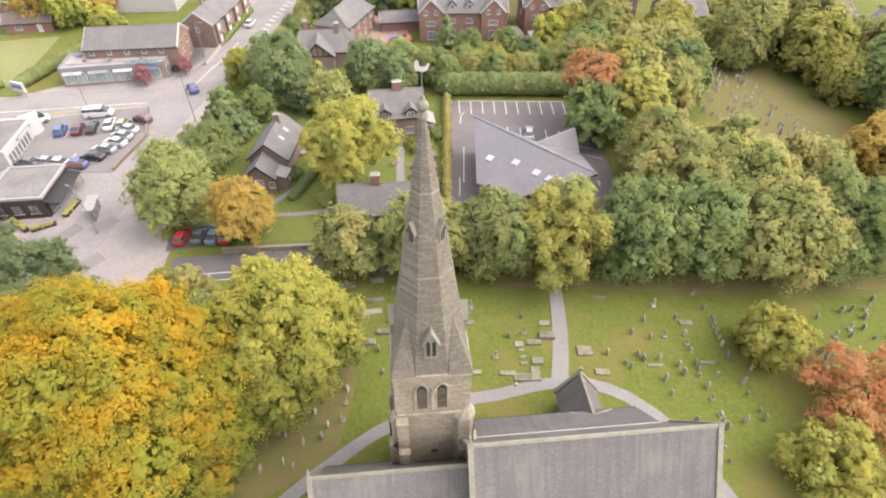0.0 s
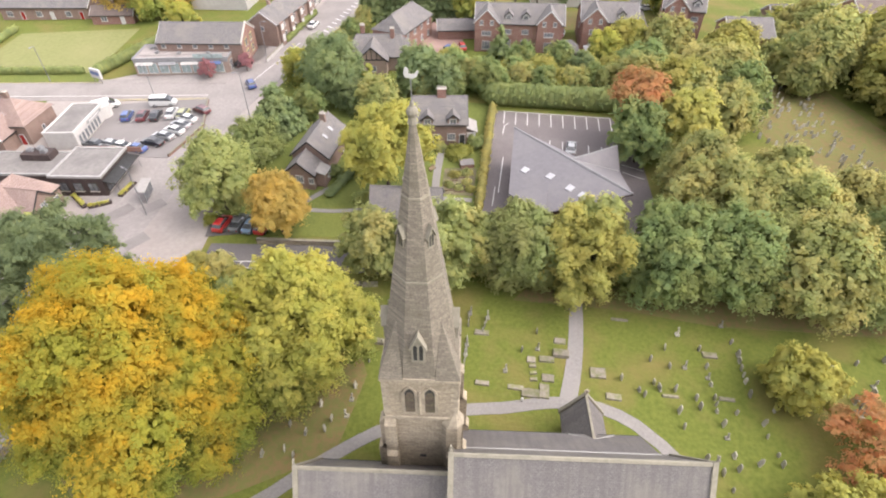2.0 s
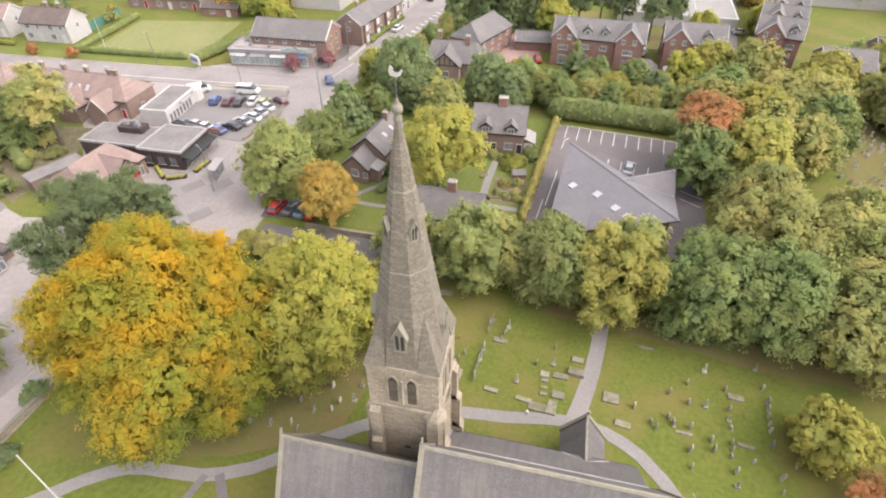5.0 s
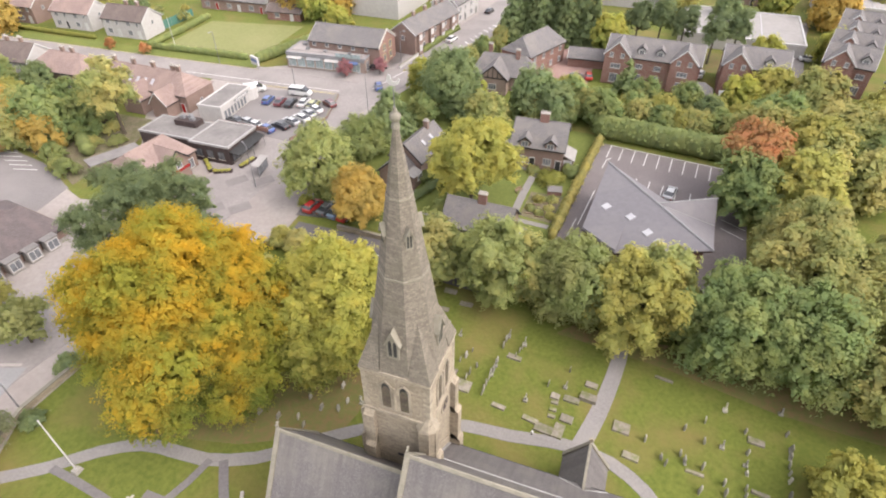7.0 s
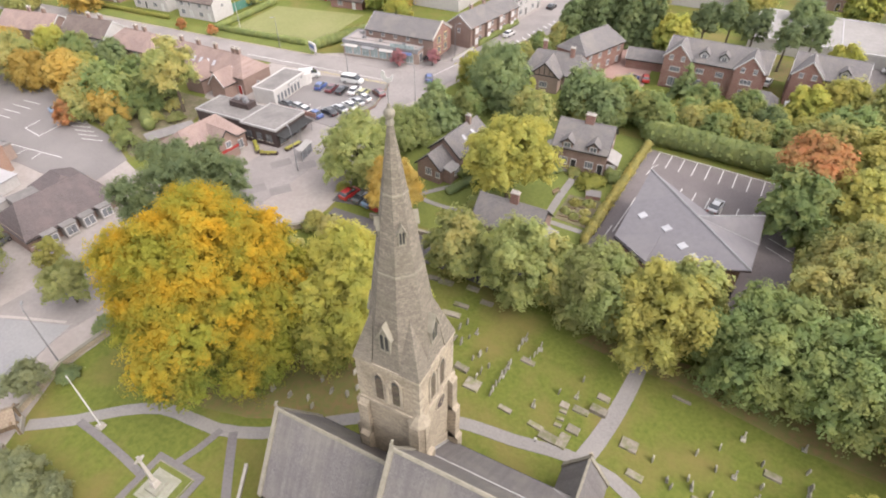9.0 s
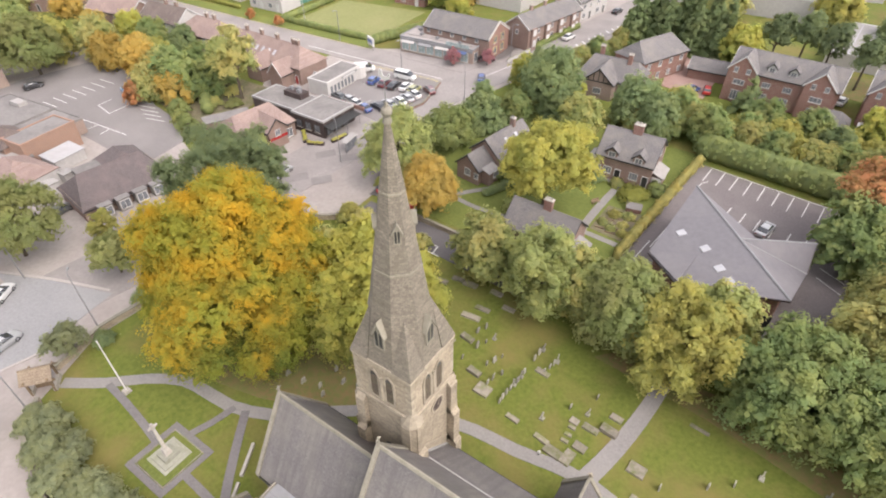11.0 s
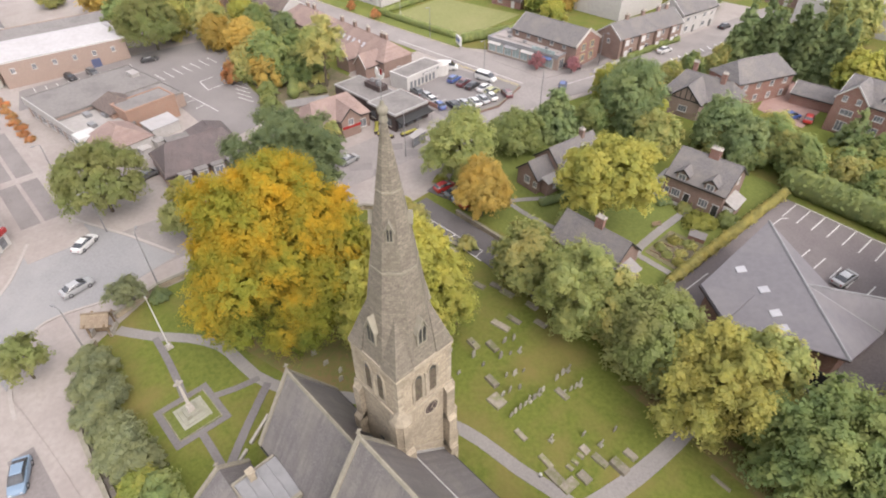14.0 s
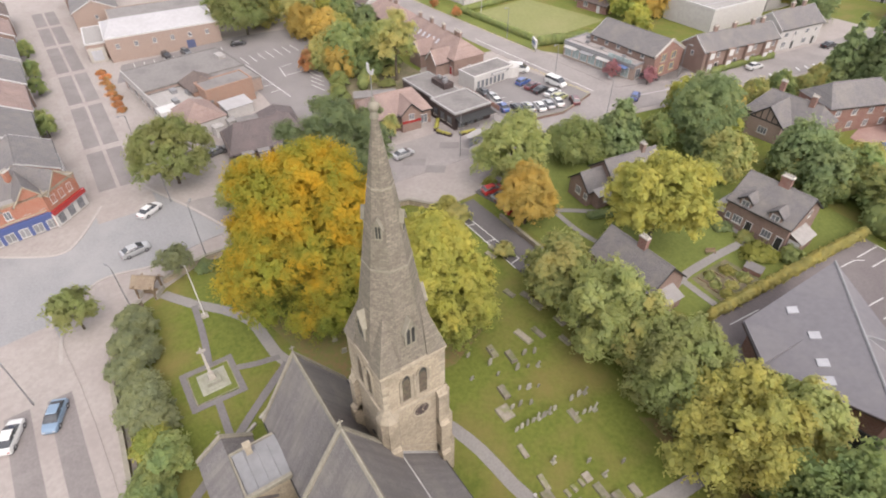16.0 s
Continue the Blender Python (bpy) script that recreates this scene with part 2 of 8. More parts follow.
def leaves(name, cols, patch_col=None, patch_amt=0.5, patch_scale=0.25, rough=0.6, low_col=None, low_z=(4.0, 12.0), vary=0.15, gain=2.1, cover=0.0, grey=0.034):
    """Foliage: each leaf clump takes its own tone between the colours, with larger patches of turning leaves."""
    m, nt, p = base_nodes(name)
    # bluish floor added to every leaf colour imitates haze; grey sets its blue
    lift = lambda c: tuple(min(0.6, k * gain * 1.12 + (0.022, 0.022, grey)[j]) for j, k in enumerate(c))
    mean = tuple(sum(c[k] for c in cols) / len(cols) for k in range(3))
    cols = [lift(tuple(c[k] * 0.3 + mean[k] * 0.7 for k in range(3))) for c in cols]
    patch_col, low_col = patch_col and lift(patch_col), low_col and lift(low_col)
    geo = nt.nodes.new("ShaderNodeNewGeometry")
    ramp = nt.nodes.new("ShaderNodeValToRGB")
    els = ramp.color_ramp.elements
    while len(els) < len(cols):
        els.new(0.5)
    for i, (e, c) in enumerate(zip(els, cols)):
        e.position, e.color = i / (len(cols) - 1), (*c, 1)
    nt.links.new(geo.outputs["Random Per Island"], ramp.inputs["Fac"])
    col = ramp.outputs["Color"]
    vec = coords(nt)
    plain = coords(nt, False)
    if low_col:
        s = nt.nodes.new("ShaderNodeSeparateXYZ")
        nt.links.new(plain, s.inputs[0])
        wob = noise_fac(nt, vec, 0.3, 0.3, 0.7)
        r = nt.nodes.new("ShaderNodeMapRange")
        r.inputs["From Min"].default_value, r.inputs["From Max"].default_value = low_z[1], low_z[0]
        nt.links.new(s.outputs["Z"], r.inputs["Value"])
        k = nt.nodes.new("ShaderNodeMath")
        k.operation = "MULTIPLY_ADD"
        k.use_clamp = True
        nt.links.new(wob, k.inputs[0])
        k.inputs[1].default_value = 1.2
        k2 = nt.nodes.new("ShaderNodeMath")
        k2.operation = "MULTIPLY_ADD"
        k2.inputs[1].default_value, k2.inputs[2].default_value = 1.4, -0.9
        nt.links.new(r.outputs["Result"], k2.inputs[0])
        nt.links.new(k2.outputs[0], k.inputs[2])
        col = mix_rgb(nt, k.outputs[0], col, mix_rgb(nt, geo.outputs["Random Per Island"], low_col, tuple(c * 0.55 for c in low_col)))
    if patch_col:
        f = noise_fac(nt, vec, patch_scale, 0.42 - cover, 0.63 - cover, 4.0)
        k = nt.nodes.new("ShaderNodeMath")
        k.operation = "MULTIPLY"
        k.inputs[1].default_value = patch_amt
        nt.links.new(f, k.inputs[0])
        col = mix_rgb(nt, k.outputs[0], col, patch_col)
    col = mix_rgb(nt, noise_fac(nt, vec, 0.8, 0.35, 0.7, 2.0), col, mix_rgb(nt, 1.0, col, (1.22, 1.16, 1.0), "MULTIPLY"))
    h = nt.nodes.new("ShaderNodeHueSaturation")
    i = nt.nodes.new("ShaderNodeObjectInfo")
    r = nt.nodes.new("ShaderNodeMapRange")
    r.inputs["To Min"].default_value, r.inputs["To Max"].default_value = 1 - vary, 1 + vary
    nt.links.new(i.outputs["Random"], r.inputs["Value"])
    nt.links.new(r.outputs["Result"], h.inputs["Value"])
    nt.links.new(col, h.inputs["Color"])
    d = nt.nodes.new("ShaderNodeBsdfDiffuse")
    tr = nt.nodes.new("ShaderNodeBsdfTranslucent")
    mx = nt.nodes.new("ShaderNodeMixShader")
    mx.inputs[0].default_value = 0.55
    nt.links.new(h.outputs["Color"], d.inputs["Color"])
    nt.links.new(h.outputs["Color"], tr.inputs["Color"])
    nt.links.new(d.outputs[0], mx.inputs[1])
    nt.links.new(tr.outputs[0], mx.inputs[2])
    nt.links.new(mx.outputs[0], nt.nodes["Material Output"].inputs["Surface"])
    nt.nodes.remove(p)
    return m


def paint(name, c, rough=0.3, metal=0.0, coat=0.6):
    m, nt, p = base_nodes(name)
    c = dim(c)
    vec = coords(nt)
    col = mix_rgb(nt, noise_fac(nt, vec, 4.0, 0.3, 0.8), c, tuple(min(1, k * 0.85 + 0.02) for k in c))
    nt.links.new(col, p.inputs["Base Color"])
    p.inputs["Roughness"].default_value, p.inputs["Metallic"].default_value, p.inputs["Coat Weight"].default_value = rough, metal, coat
    return m


def glassy(name, c, rough=0.08):
    m, nt, p = base_nodes(name)
    vec = coords(nt)
    col = mix_rgb(nt, noise_fac(nt, vec, 1.3, 0.3, 0.7), c, tuple(k * 1.8 + 0.01 for k in c))
    nt.links.new(col, p.inputs["Base Color"])
    p.inputs["Roughness"].default_value = rough
    p.inputs["Specular IOR Level"].default_value = 0.8
    return m


GRASS = surf("grass", (0.118, 0.15, 0.024), (0.168, 0.192, 0.036), 2.0, 0.95, 0.6, (0.225, 0.182, 0.06), 0.14, 0.85, dist=0.05, vary=0)
LAWN = surf("lawn", (0.125, 0.155, 0.034), (0.17, 0.2, 0.05), 2.2, 0.95, 0.5, (0.22, 0.23, 0.05), 0.1, 0.6, dist=0.04, vary=0.04)
BOWLING = surf("bowling_lawn", (0.215, 0.228, 0.085), (0.262, 0.27, 0.108), 1.2, 0.95, 0.2, (0.31, 0.29, 0.135), 0.06, 0.5, dist=0.02, vary=0)
LITTER = surf("leaf_litter", (0.235, 0.165, 0.075), (0.175, 0.178, 0.055), 1.2, 0.95, 0.6, (0.18, 0.19, 0.06), 0.22, 0.7, vary=0, lo=0.4, hi=0.6)
EARTH = surf("bare_earth", (0.17, 0.14, 0.09), (0.24, 0.205, 0.135), 1.6, 0.95, 0.7, (0.1, 0.12, 0.04), 0.35, 0.7, vary=0.05)
TARMAC = surf("tarmac", (0.13, 0.12, 0.122), (0.165, 0.152, 0.155), 5.0, 0.9, 0.25, (0.2, 0.185, 0.185), 0.12, 0.6, vary=0.05)
LANE = surf("worn_dark_lane", (0.215, 0.193, 0.188), (0.255, 0.23, 0.225), 3.0, 0.9, 0.2, (0.31, 0.285, 0.275), 0.15, 0.7, vary=0.03)
PATHWAY = surf("tarmac_path", (0.25, 0.235, 0.225), (0.315, 0.295, 0.285), 4.0, 0.9, 0.25, (0.35, 0.33, 0.31), 0.25, 0.6, vary=0.03)
PATHDARK = surf("dark_tarmac_path", (0.18, 0.165, 0.168), (0.225, 0.207, 0.21), 4.0, 0.9, 0.25, (0.26, 0.24, 0.235), 0.25, 0.6, vary=0.03)
LOT = surf("car_park_tarmac", (0.17, 0.148, 0.15), (0.215, 0.188, 0.19), 4.0, 0.9, 0.25, (0.26, 0.235, 0.23), 0.1, 0.6, vary=0.02)
LOTPALE = surf("pale_car_park_tarmac", (0.215, 0.198, 0.195), (0.265, 0.245, 0.24), 4.0, 0.9, 0.25, (0.3, 0.278, 0.27), 0.1, 0.6, vary=0.02)
ROAD = surf("road_surface", (0.275, 0.272, 0.278), (0.325, 0.322, 0.328), 3.0, 0.85, 0.25, (0.38, 0.37, 0.368), 0.09, 0.7, vary=0.02)
YARD = surf("worn_pinkish_tarmac", (0.3, 0.272, 0.262), (0.36, 0.328, 0.315), 2.0, 0.9, 0.2, (0.25, 0.225, 0.218), 0.14, 0.7, vary=0.03)
PAVING = surf("pale_paving", (0.36, 0.32, 0.3), (0.42, 0.377, 0.352), 1.5, 0.9, 0.15, (0.32, 0.275, 0.26), 0.12, 0.75, vary=0.03)
BRICKPAVE = surf("red_block_paving", (0.36, 0.22, 0.19), (0.43, 0.28, 0.24), 2.5, 0.9, 0.2, (0.5, 0.38, 0.34), 0.12, 0.6, vary=0.03)
KERB = surf("kerb_stone", (0.47, 0.43, 0.4), (0.4, 0.365, 0.34), 3.0, 0.9, 0.2, vary=0.05)
LINE = surf("road_paint", (0.75, 0.74, 0.72), (0.6, 0.59, 0.57), 3.0, 0.7, 0.05, vary=0.03)
YELLOW = surf("yellow_paint", (0.7, 0.58, 0.25), (0.6, 0.5, 0.25), 3.0, 0.7, 0.05)
STONE = courses("tower_stone", (0.51, 0.432, 0.325), (0.4, 0.335, 0.25), (0.33, 0.28, 0.215), 0.62, 0.29, 0.95, 0.7, False, (0.2, 0.17, 0.13), 0.55, 0.5, 0.022)
DRESSED = surf("dressed_stone", (0.47, 0.405, 0.31), (0.36, 0.31, 0.238), 3.0, 0.95, 0.4, (0.18, 0.155, 0.125), 0.7, 0.6, vary=0.14)
SPIRE = courses("spire_stone", (0.28, 0.245, 0.198), (0.2, 0.175, 0.142), (0.175, 0.152, 0.126), 0.46, 0.215, 0.95, 0.6, False, (0.15, 0.14, 0.1), 0.55, 0.4, 0.02)
LICHEN = surf("lichened_stone", (0.3, 0.275, 0.225), (0.23, 0.215, 0.17), 2.5, 0.95, 0.5, (0.35, 0.32, 0.25), 0.6, 0.5, vary=0.1)
SLATE = courses("church_slate", (0.205, 0.19, 0.187), (0.178, 0.164, 0.165), (0.135, 0.124, 0.126), 0.32, 0.24, 0.6, 0.1, True, (0.255, 0.235, 0.21), 0.7, 0.3, 0.012, (0.125, 0.114, 0.114), 0.65)
SLATE2 = courses("house_slate", (0.22, 0.205, 0.2), (0.18, 0.17, 0.175), (0.11, 0.1, 0.105), 0.35, 0.26, 0.7, 0.4, True, (0.27, 0.24, 0.21), 0.5, 0.4, 0.015)
HALLROOF = surf("hall_slate", (0.2, 0.19, 0.205), (0.175, 0.166, 0.18), 1.4, 0.7, 0.12, (0.24, 0.226, 0.23), 0.16, 0.7, vary=0.03, aniso=(1, 1, 0.35))
BROWNTILE = courses("brown_tiles", (0.2, 0.155, 0.14), (0.16, 0.125, 0.115), (0.1, 0.08, 0.075), 0.3, 0.3, 0.85, 0.4, True, (0.25, 0.2, 0.17), 0.5, 0.3, 0.02)
DARKTILE = courses("dark_brown_tiles", (0.17, 0.142, 0.142), (0.14, 0.118, 0.12), (0.09, 0.07, 0.068), 0.3, 0.3, 0.85, 0.2, True, (0.2, 0.155, 0.15), 0.5, 0.4)
PINKTILE = courses("clay_tiles", (0.36, 0.268, 0.243), (0.3, 0.222, 0.202), (0.22, 0.14, 0.12), 0.3, 0.3, 0.85, 0.4, True, (0.45, 0.33, 0.28), 0.5, 0.3, 0.02)
LEAD = surf("lead_sheet", (0.22, 0.222, 0.23), (0.265, 0.267, 0.277), 1.2, 0.6, 0.1, (0.31, 0.31, 0.315), 0.4, 0.6)
FLASH = surf("white_flashing", (0.42, 0.41, 0.4), (0.34, 0.33, 0.32), 2.0, 0.6, 0.1)
FELT = surf("roof_felt", (0.22, 0.205, 0.2), (0.28, 0.262, 0.25), 1.5, 0.9, 0.2, (0.17, 0.158, 0.155), 0.2, 0.7)
PALEFELT = surf("pale_roof_felt", (0.34, 0.322, 0.31), (0.41, 0.39, 0.375), 1.5, 0.9, 0.2, (0.33, 0.31, 0.3), 0.25, 0.7)
WHITEROOF = surf("white_roof_sheet", (0.46, 0.45, 0.46), (0.41, 0.4, 0.41), 1.0, 0.7, 0.1, (0.36, 0.35, 0.35), 0.2, 0.5)
PINKFELT = surf("pinkish_roof_felt", (0.38, 0.34, 0.325), (0.45, 0.405, 0.39), 1.2, 0.9, 0.2, (0.26, 0.235, 0.23), 0.3, 0.8)
BRICK = courses("red_brick", (0.33, 0.17, 0.135), (0.26, 0.132, 0.108), (0.36, 0.27, 0.23), 0.23, 0.075, 0.9, 0.3, False, (0.25, 0.12, 0.1), 0.5, 0.5, 0.012)
OLDBRICK = courses("old_brick", (0.35, 0.23, 0.195), (0.28, 0.185, 0.16), (0.3, 0.24, 0.2), 0.23, 0.075, 0.9, 0.3, False, (0.19, 0.13, 0.11), 0.5, 0.5, 0.012)
ORANGEBRICK = courses("orange_brick", (0.5, 0.2, 0.125), (0.42, 0.16, 0.105), (0.45, 0.3, 0.24), 0.23, 0.075, 0.9, 0.3, False, (0.38, 0.15, 0.1), 0.4, 0.5, 0.012)
PALEORANGE = courses("worn_orange_brick", (0.42, 0.25, 0.185), (0.36, 0.21, 0.155), (0.38, 0.29, 0.23), 0.23, 0.075, 0.9, 0.3, False, (0.3, 0.2, 0.16), 0.5, 0.5, 0.012)
BUFFBRICK = courses("buff_brick", (0.42, 0.31, 0.26), (0.36, 0.26, 0.22), (0.4, 0.33, 0.28), 0.23, 0.075, 0.9, 0.3, False, (0.33, 0.25, 0.22), 0.4, 0.5, 0.012)
DARKCLAD = surf("dark_cladding", (0.055, 0.04, 0.04), (0.085, 0.06, 0.055), 2.5, 0.7, 0.2, aniso=(1, 1, 0.1))
RENDER_W = surf("white_render", (0.56, 0.54, 0.52), (0.49, 0.47, 0.455), 1.5, 0.8, 0.1, (0.55, 0.53, 0.5), 0.3, 0.4)
WHITE = surf("white_paint", (0.66, 0.65, 0.64), (0.58, 0.57, 0.56), 2.0, 0.5, 0.05)
BLACKP = surf("black_paint", (0.03, 0.03, 0.03), (0.05, 0.05, 0.05), 3.0, 0.5, 0.05)
WOOD = surf("weathered_oak", (0.3, 0.22, 0.14), (0.21, 0.15, 0.1), 4.0, 0.85, 0.3, aniso=(1, 1, 0.2))
SHINGLE = courses("stone_tiles", (0.33, 0.26, 0.19), (0.27, 0.21, 0.155), (0.17, 0.13, 0.1), 0.35, 0.3, 0.9, 0.5, True, (0.36, 0.3, 0.22), 0.5, 0.5, 0.02)
BARK = surf("bark", (0.13, 0.1, 0.075), (0.08, 0.065, 0.05), 5.0, 0.95, 0.7, (0.12, 0.13, 0.07), 0.8, 0.5, aniso=(1, 1, 0.25))
GRAVE = surf("grave_stone", (0.5, 0.475, 0.41), (0.4, 0.38, 0.325), 4.0, 0.9, 0.4, (0.28, 0.275, 0.18), 0.9, 0.6, vary=0.25)
GRAVEDARK = surf("dark_grave_stone", (0.32, 0.305, 0.262), (0.39, 0.37, 0.32), 4.0, 0.8, 0.3, (0.22, 0.22, 0.14), 0.9, 0.5, vary=0.25)
LEDGER = surf("ledger_stone", (0.34, 0.305, 0.25), (0.25, 0.222, 0.18), 2.5, 0.9, 0.3, (0.17, 0.19, 0.06), 0.9, 0.85, vary=0.2)
MOSSTONE = surf("mossy_pale_stone", (0.44, 0.43, 0.37), (0.37, 0.365, 0.3), 3.0, 0.9, 0.3, (0.26, 0.27, 0.17), 0.9, 0.5)
PALESTONE = surf("pale_stone", (0.55, 0.51, 0.46), (0.44, 0.41, 0.37), 3.0, 0.9, 0.3, (0.36, 0.34, 0.29), 0.8, 0.5)
STEEL = surf("grey_steel", (0.33, 0.33, 0.34), (0.27, 0.27, 0.28), 3.0, 0.5, 0.05, metal=0.3)
RUBBER = surf("tyre_rubber", (0.02, 0.02, 0.02), (0.035, 0.035, 0.035), 6.0, 0.8, 0.1)
ALLOY = surf("wheel_alloy", (0.5, 0.5, 0.52), (0.4, 0.4, 0.42), 3.0, 0.35, 0.05, metal=0.7)
SHOPGLASS = glassy("teal_shop_glass", (0.17, 0.21, 0.21), 0.15)
GLASS = glassy("window_glass", (0.09, 0.095, 0.105))
CARGLASS = glassy("car_glass", (0.02, 0.022, 0.026))
SKYLIGHT = surf("roof_window_glass", (0.5, 0.5, 0.525), (0.42, 0.425, 0.45), 1.5, 0.4, 0.0, vary=0.05)
CAR_BLUE = paint("blue_awning_cloth", (0.1, 0.16, 0.34), 0.7, 0, 0)
LAMPRED = paint("tail_lamp_red", (0.4, 0.02, 0.02), 0.2)
LAMPCLEAR = paint("head_lamp_clear", (0.7, 0.7, 0.72), 0.15)

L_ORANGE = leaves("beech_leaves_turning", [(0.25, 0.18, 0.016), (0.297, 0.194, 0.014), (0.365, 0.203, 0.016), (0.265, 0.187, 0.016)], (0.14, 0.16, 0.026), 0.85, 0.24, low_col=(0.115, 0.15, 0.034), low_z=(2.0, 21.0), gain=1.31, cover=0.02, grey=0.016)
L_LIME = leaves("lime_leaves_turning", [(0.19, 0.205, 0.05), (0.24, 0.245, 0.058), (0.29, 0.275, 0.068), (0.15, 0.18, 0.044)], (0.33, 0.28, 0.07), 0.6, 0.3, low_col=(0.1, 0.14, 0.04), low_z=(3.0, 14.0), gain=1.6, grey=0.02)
L_AMBER = leaves("small_amber_leaves", [(0.28, 0.195, 0.04), (0.32, 0.225, 0.05), (0.23, 0.175, 0.045)], (0.24, 0.2, 0.06), 0.6, 0.3, gain=1.4)
L_YELLOW = leaves("sycamore_yellow_leaves", [(0.21, 0.203, 0.045), (0.245, 0.228, 0.05), (0.28, 0.24, 0.055), (0.15, 0.17, 0.04)], (0.15, 0.175, 0.045), 0.6, 0.3, gain=1.62)
L_GREEN = leaves("green_leaves", [(0.072, 0.106, 0.04), (0.104, 0.14, 0.049), (0.136, 0.168, 0.056), (0.053, 0.085, 0.036)], (0.16, 0.155, 0.052), 0.5, 0.2, gain=1.88)
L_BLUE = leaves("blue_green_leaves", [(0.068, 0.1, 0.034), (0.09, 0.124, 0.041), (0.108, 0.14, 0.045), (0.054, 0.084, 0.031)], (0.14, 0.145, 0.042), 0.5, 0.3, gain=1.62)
L_OLIVE = leaves("olive_leaves", [(0.096, 0.116, 0.041), (0.13, 0.145, 0.049), (0.164, 0.168, 0.055), (0.074, 0.094, 0.036)], (0.2, 0.168, 0.062), 0.6, 0.2, gain=2.05)
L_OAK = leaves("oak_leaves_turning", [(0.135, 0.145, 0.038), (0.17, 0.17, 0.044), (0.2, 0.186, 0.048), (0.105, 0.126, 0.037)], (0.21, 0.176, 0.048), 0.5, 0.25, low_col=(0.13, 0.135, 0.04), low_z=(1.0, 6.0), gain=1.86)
L_BROWN = leaves("brown_green_leaves", [(0.095, 0.105, 0.036), (0.125, 0.122, 0.042), (0.085, 0.097, 0.034)], (0.082, 0.108, 0.036), 0.7, 0.2, gain=1.95)
L_PALE = leaves("pale_green_leaves", [(0.135, 0.165, 0.06), (0.17, 0.195, 0.07), (0.2, 0.22, 0.08), (0.105, 0.138, 0.05)], (0.205, 0.2, 0.07), 0.5, 0.3, gain=1.76)
L_DARK = leaves("dark_evergreen_leaves", [(0.045, 0.066, 0.03), (0.065, 0.088, 0.036), (0.09, 0.112, 0.045), (0.034, 0.052, 0.025)], (0.1, 0.11, 0.044), 0.4, 0.25, gain=2.5)
L_PINE = leaves("pine_needles", [(0.055, 0.076, 0.034), (0.072, 0.096, 0.042), (0.09, 0.114, 0.05), (0.042, 0.06, 0.028)], (0.1, 0.118, 0.046), 0.4, 0.25, gain=1.85)
L_RUST = leaves("rust_leaves", [(0.3, 0.14, 0.06), (0.35, 0.155, 0.064), (0.25, 0.13, 0.056)], (0.18, 0.15, 0.058), 0.7, 0.35, gain=1.42)
L_GOLD = leaves("golden_hedge_leaves", [(0.19, 0.2, 0.045), (0.24, 0.24, 0.055), (0.15, 0.17, 0.04)], None, gain=1.35)
L_HEDGE = leaves("hedge_leaves", [(0.08, 0.105, 0.038), (0.105, 0.13, 0.046), (0.125, 0.15, 0.052)], (0.14, 0.15, 0.052), 0.5, 0.3, gain=1.85)
L_SHRUB = leaves("grey_green_shrub_leaves", [(0.09, 0.105, 0.056), (0.118, 0.132, 0.068), (0.14, 0.152, 0.078), (0.07, 0.086, 0.048)], (0.14, 0.145, 0.065), 0.4, 0.3, gain=1.75)
L_HEDGEOLD = leaves("clipped_hedge_leaves", [(0.16, 0.15, 0.05), (0.2, 0.182, 0.06), (0.13, 0.135, 0.045)], (0.24, 0.205, 0.07), 0.5, 0.4, gain=1.8)
L_MAROON = leaves("maroon_leaves", [(0.19, 0.085, 0.09), (0.23, 0.11, 0.11), (0.16, 0.075, 0.08)], None, gain=1.3)


# ---- ground, roads, paths ----
def ground_sheet():
    xs = [-900, -400, -240, -180, -120, -80, -40, 0, 30, 60, 110, 200, 400, 900]
    ys = [-900, -300, -100, -40, 5, 40, 80, 120, 160, 220, 400, 1200]
    v = [(x, y, gz(x, y)) for y in ys for x in xs]
    n = len(xs)
    f = [(j * n + i, j * n + i + 1, (j + 1) * n + i + 1, (j + 1) * n + i) for j in range(len(ys) - 1) for i in range(n - 1)]
    return tagged(part("ground", Build().add(v, f), GRASS), "mown churchyard grass and open green ground", "ground", "", "structure")


ground_sheet()

# town side: paved ground west of the churchyard
patch("pavement_town", [(-46, -9), (-45, 12), (-41, 26), (-36, 30), (-36, 41), (-41, 50), (-39, 80), (-34, 100), (-28, 122), (-22.5, 170), (-48, 170), (-52, 104), (-71, 91), (-84, 84), (-90, 60), (-66, 30), (-76, 28), (-140, 50), (-240, 20), (-240, -90), (-5, -90), (-5, -24.6), (-14, -23.8), (-29, -23.3), (-41, -20)],
      PAVING, 0.03, "pale block paving of the town street", "pavement")
strip("road_main", [(-29.5, 172), (-33.0, 140), (-35.6, 118), (-40.0, 100), (-46.0, 82), (-50.5, 62), (-52, 45), (-53.5, 28), (-56, 8), (-58, -8), (-57, -22)], (9.5, 13), YARD, 0.07, "worn pale street surface", "road")
patch("road_junction", [(-74.8, -17.2), (-71, -10.5), (-62, -6.5), (-52, -3), (-50.5, -10.8), (-49.6, -14.4), (-51.0, -20.5), (-50.0, -23.8), (-45.0, -26.9), (-41.3, -28.6), (-36.2, -29.2), (-33.6, -32), (-33.6, -37), (-38, -50), (-66, -50), (-65.2, -34.5), (-60.6, -26.8), (-63.1, -23.2), (-71.4, -18.6)], ROAD, 0.085, "blue-grey street junction surface", "road")
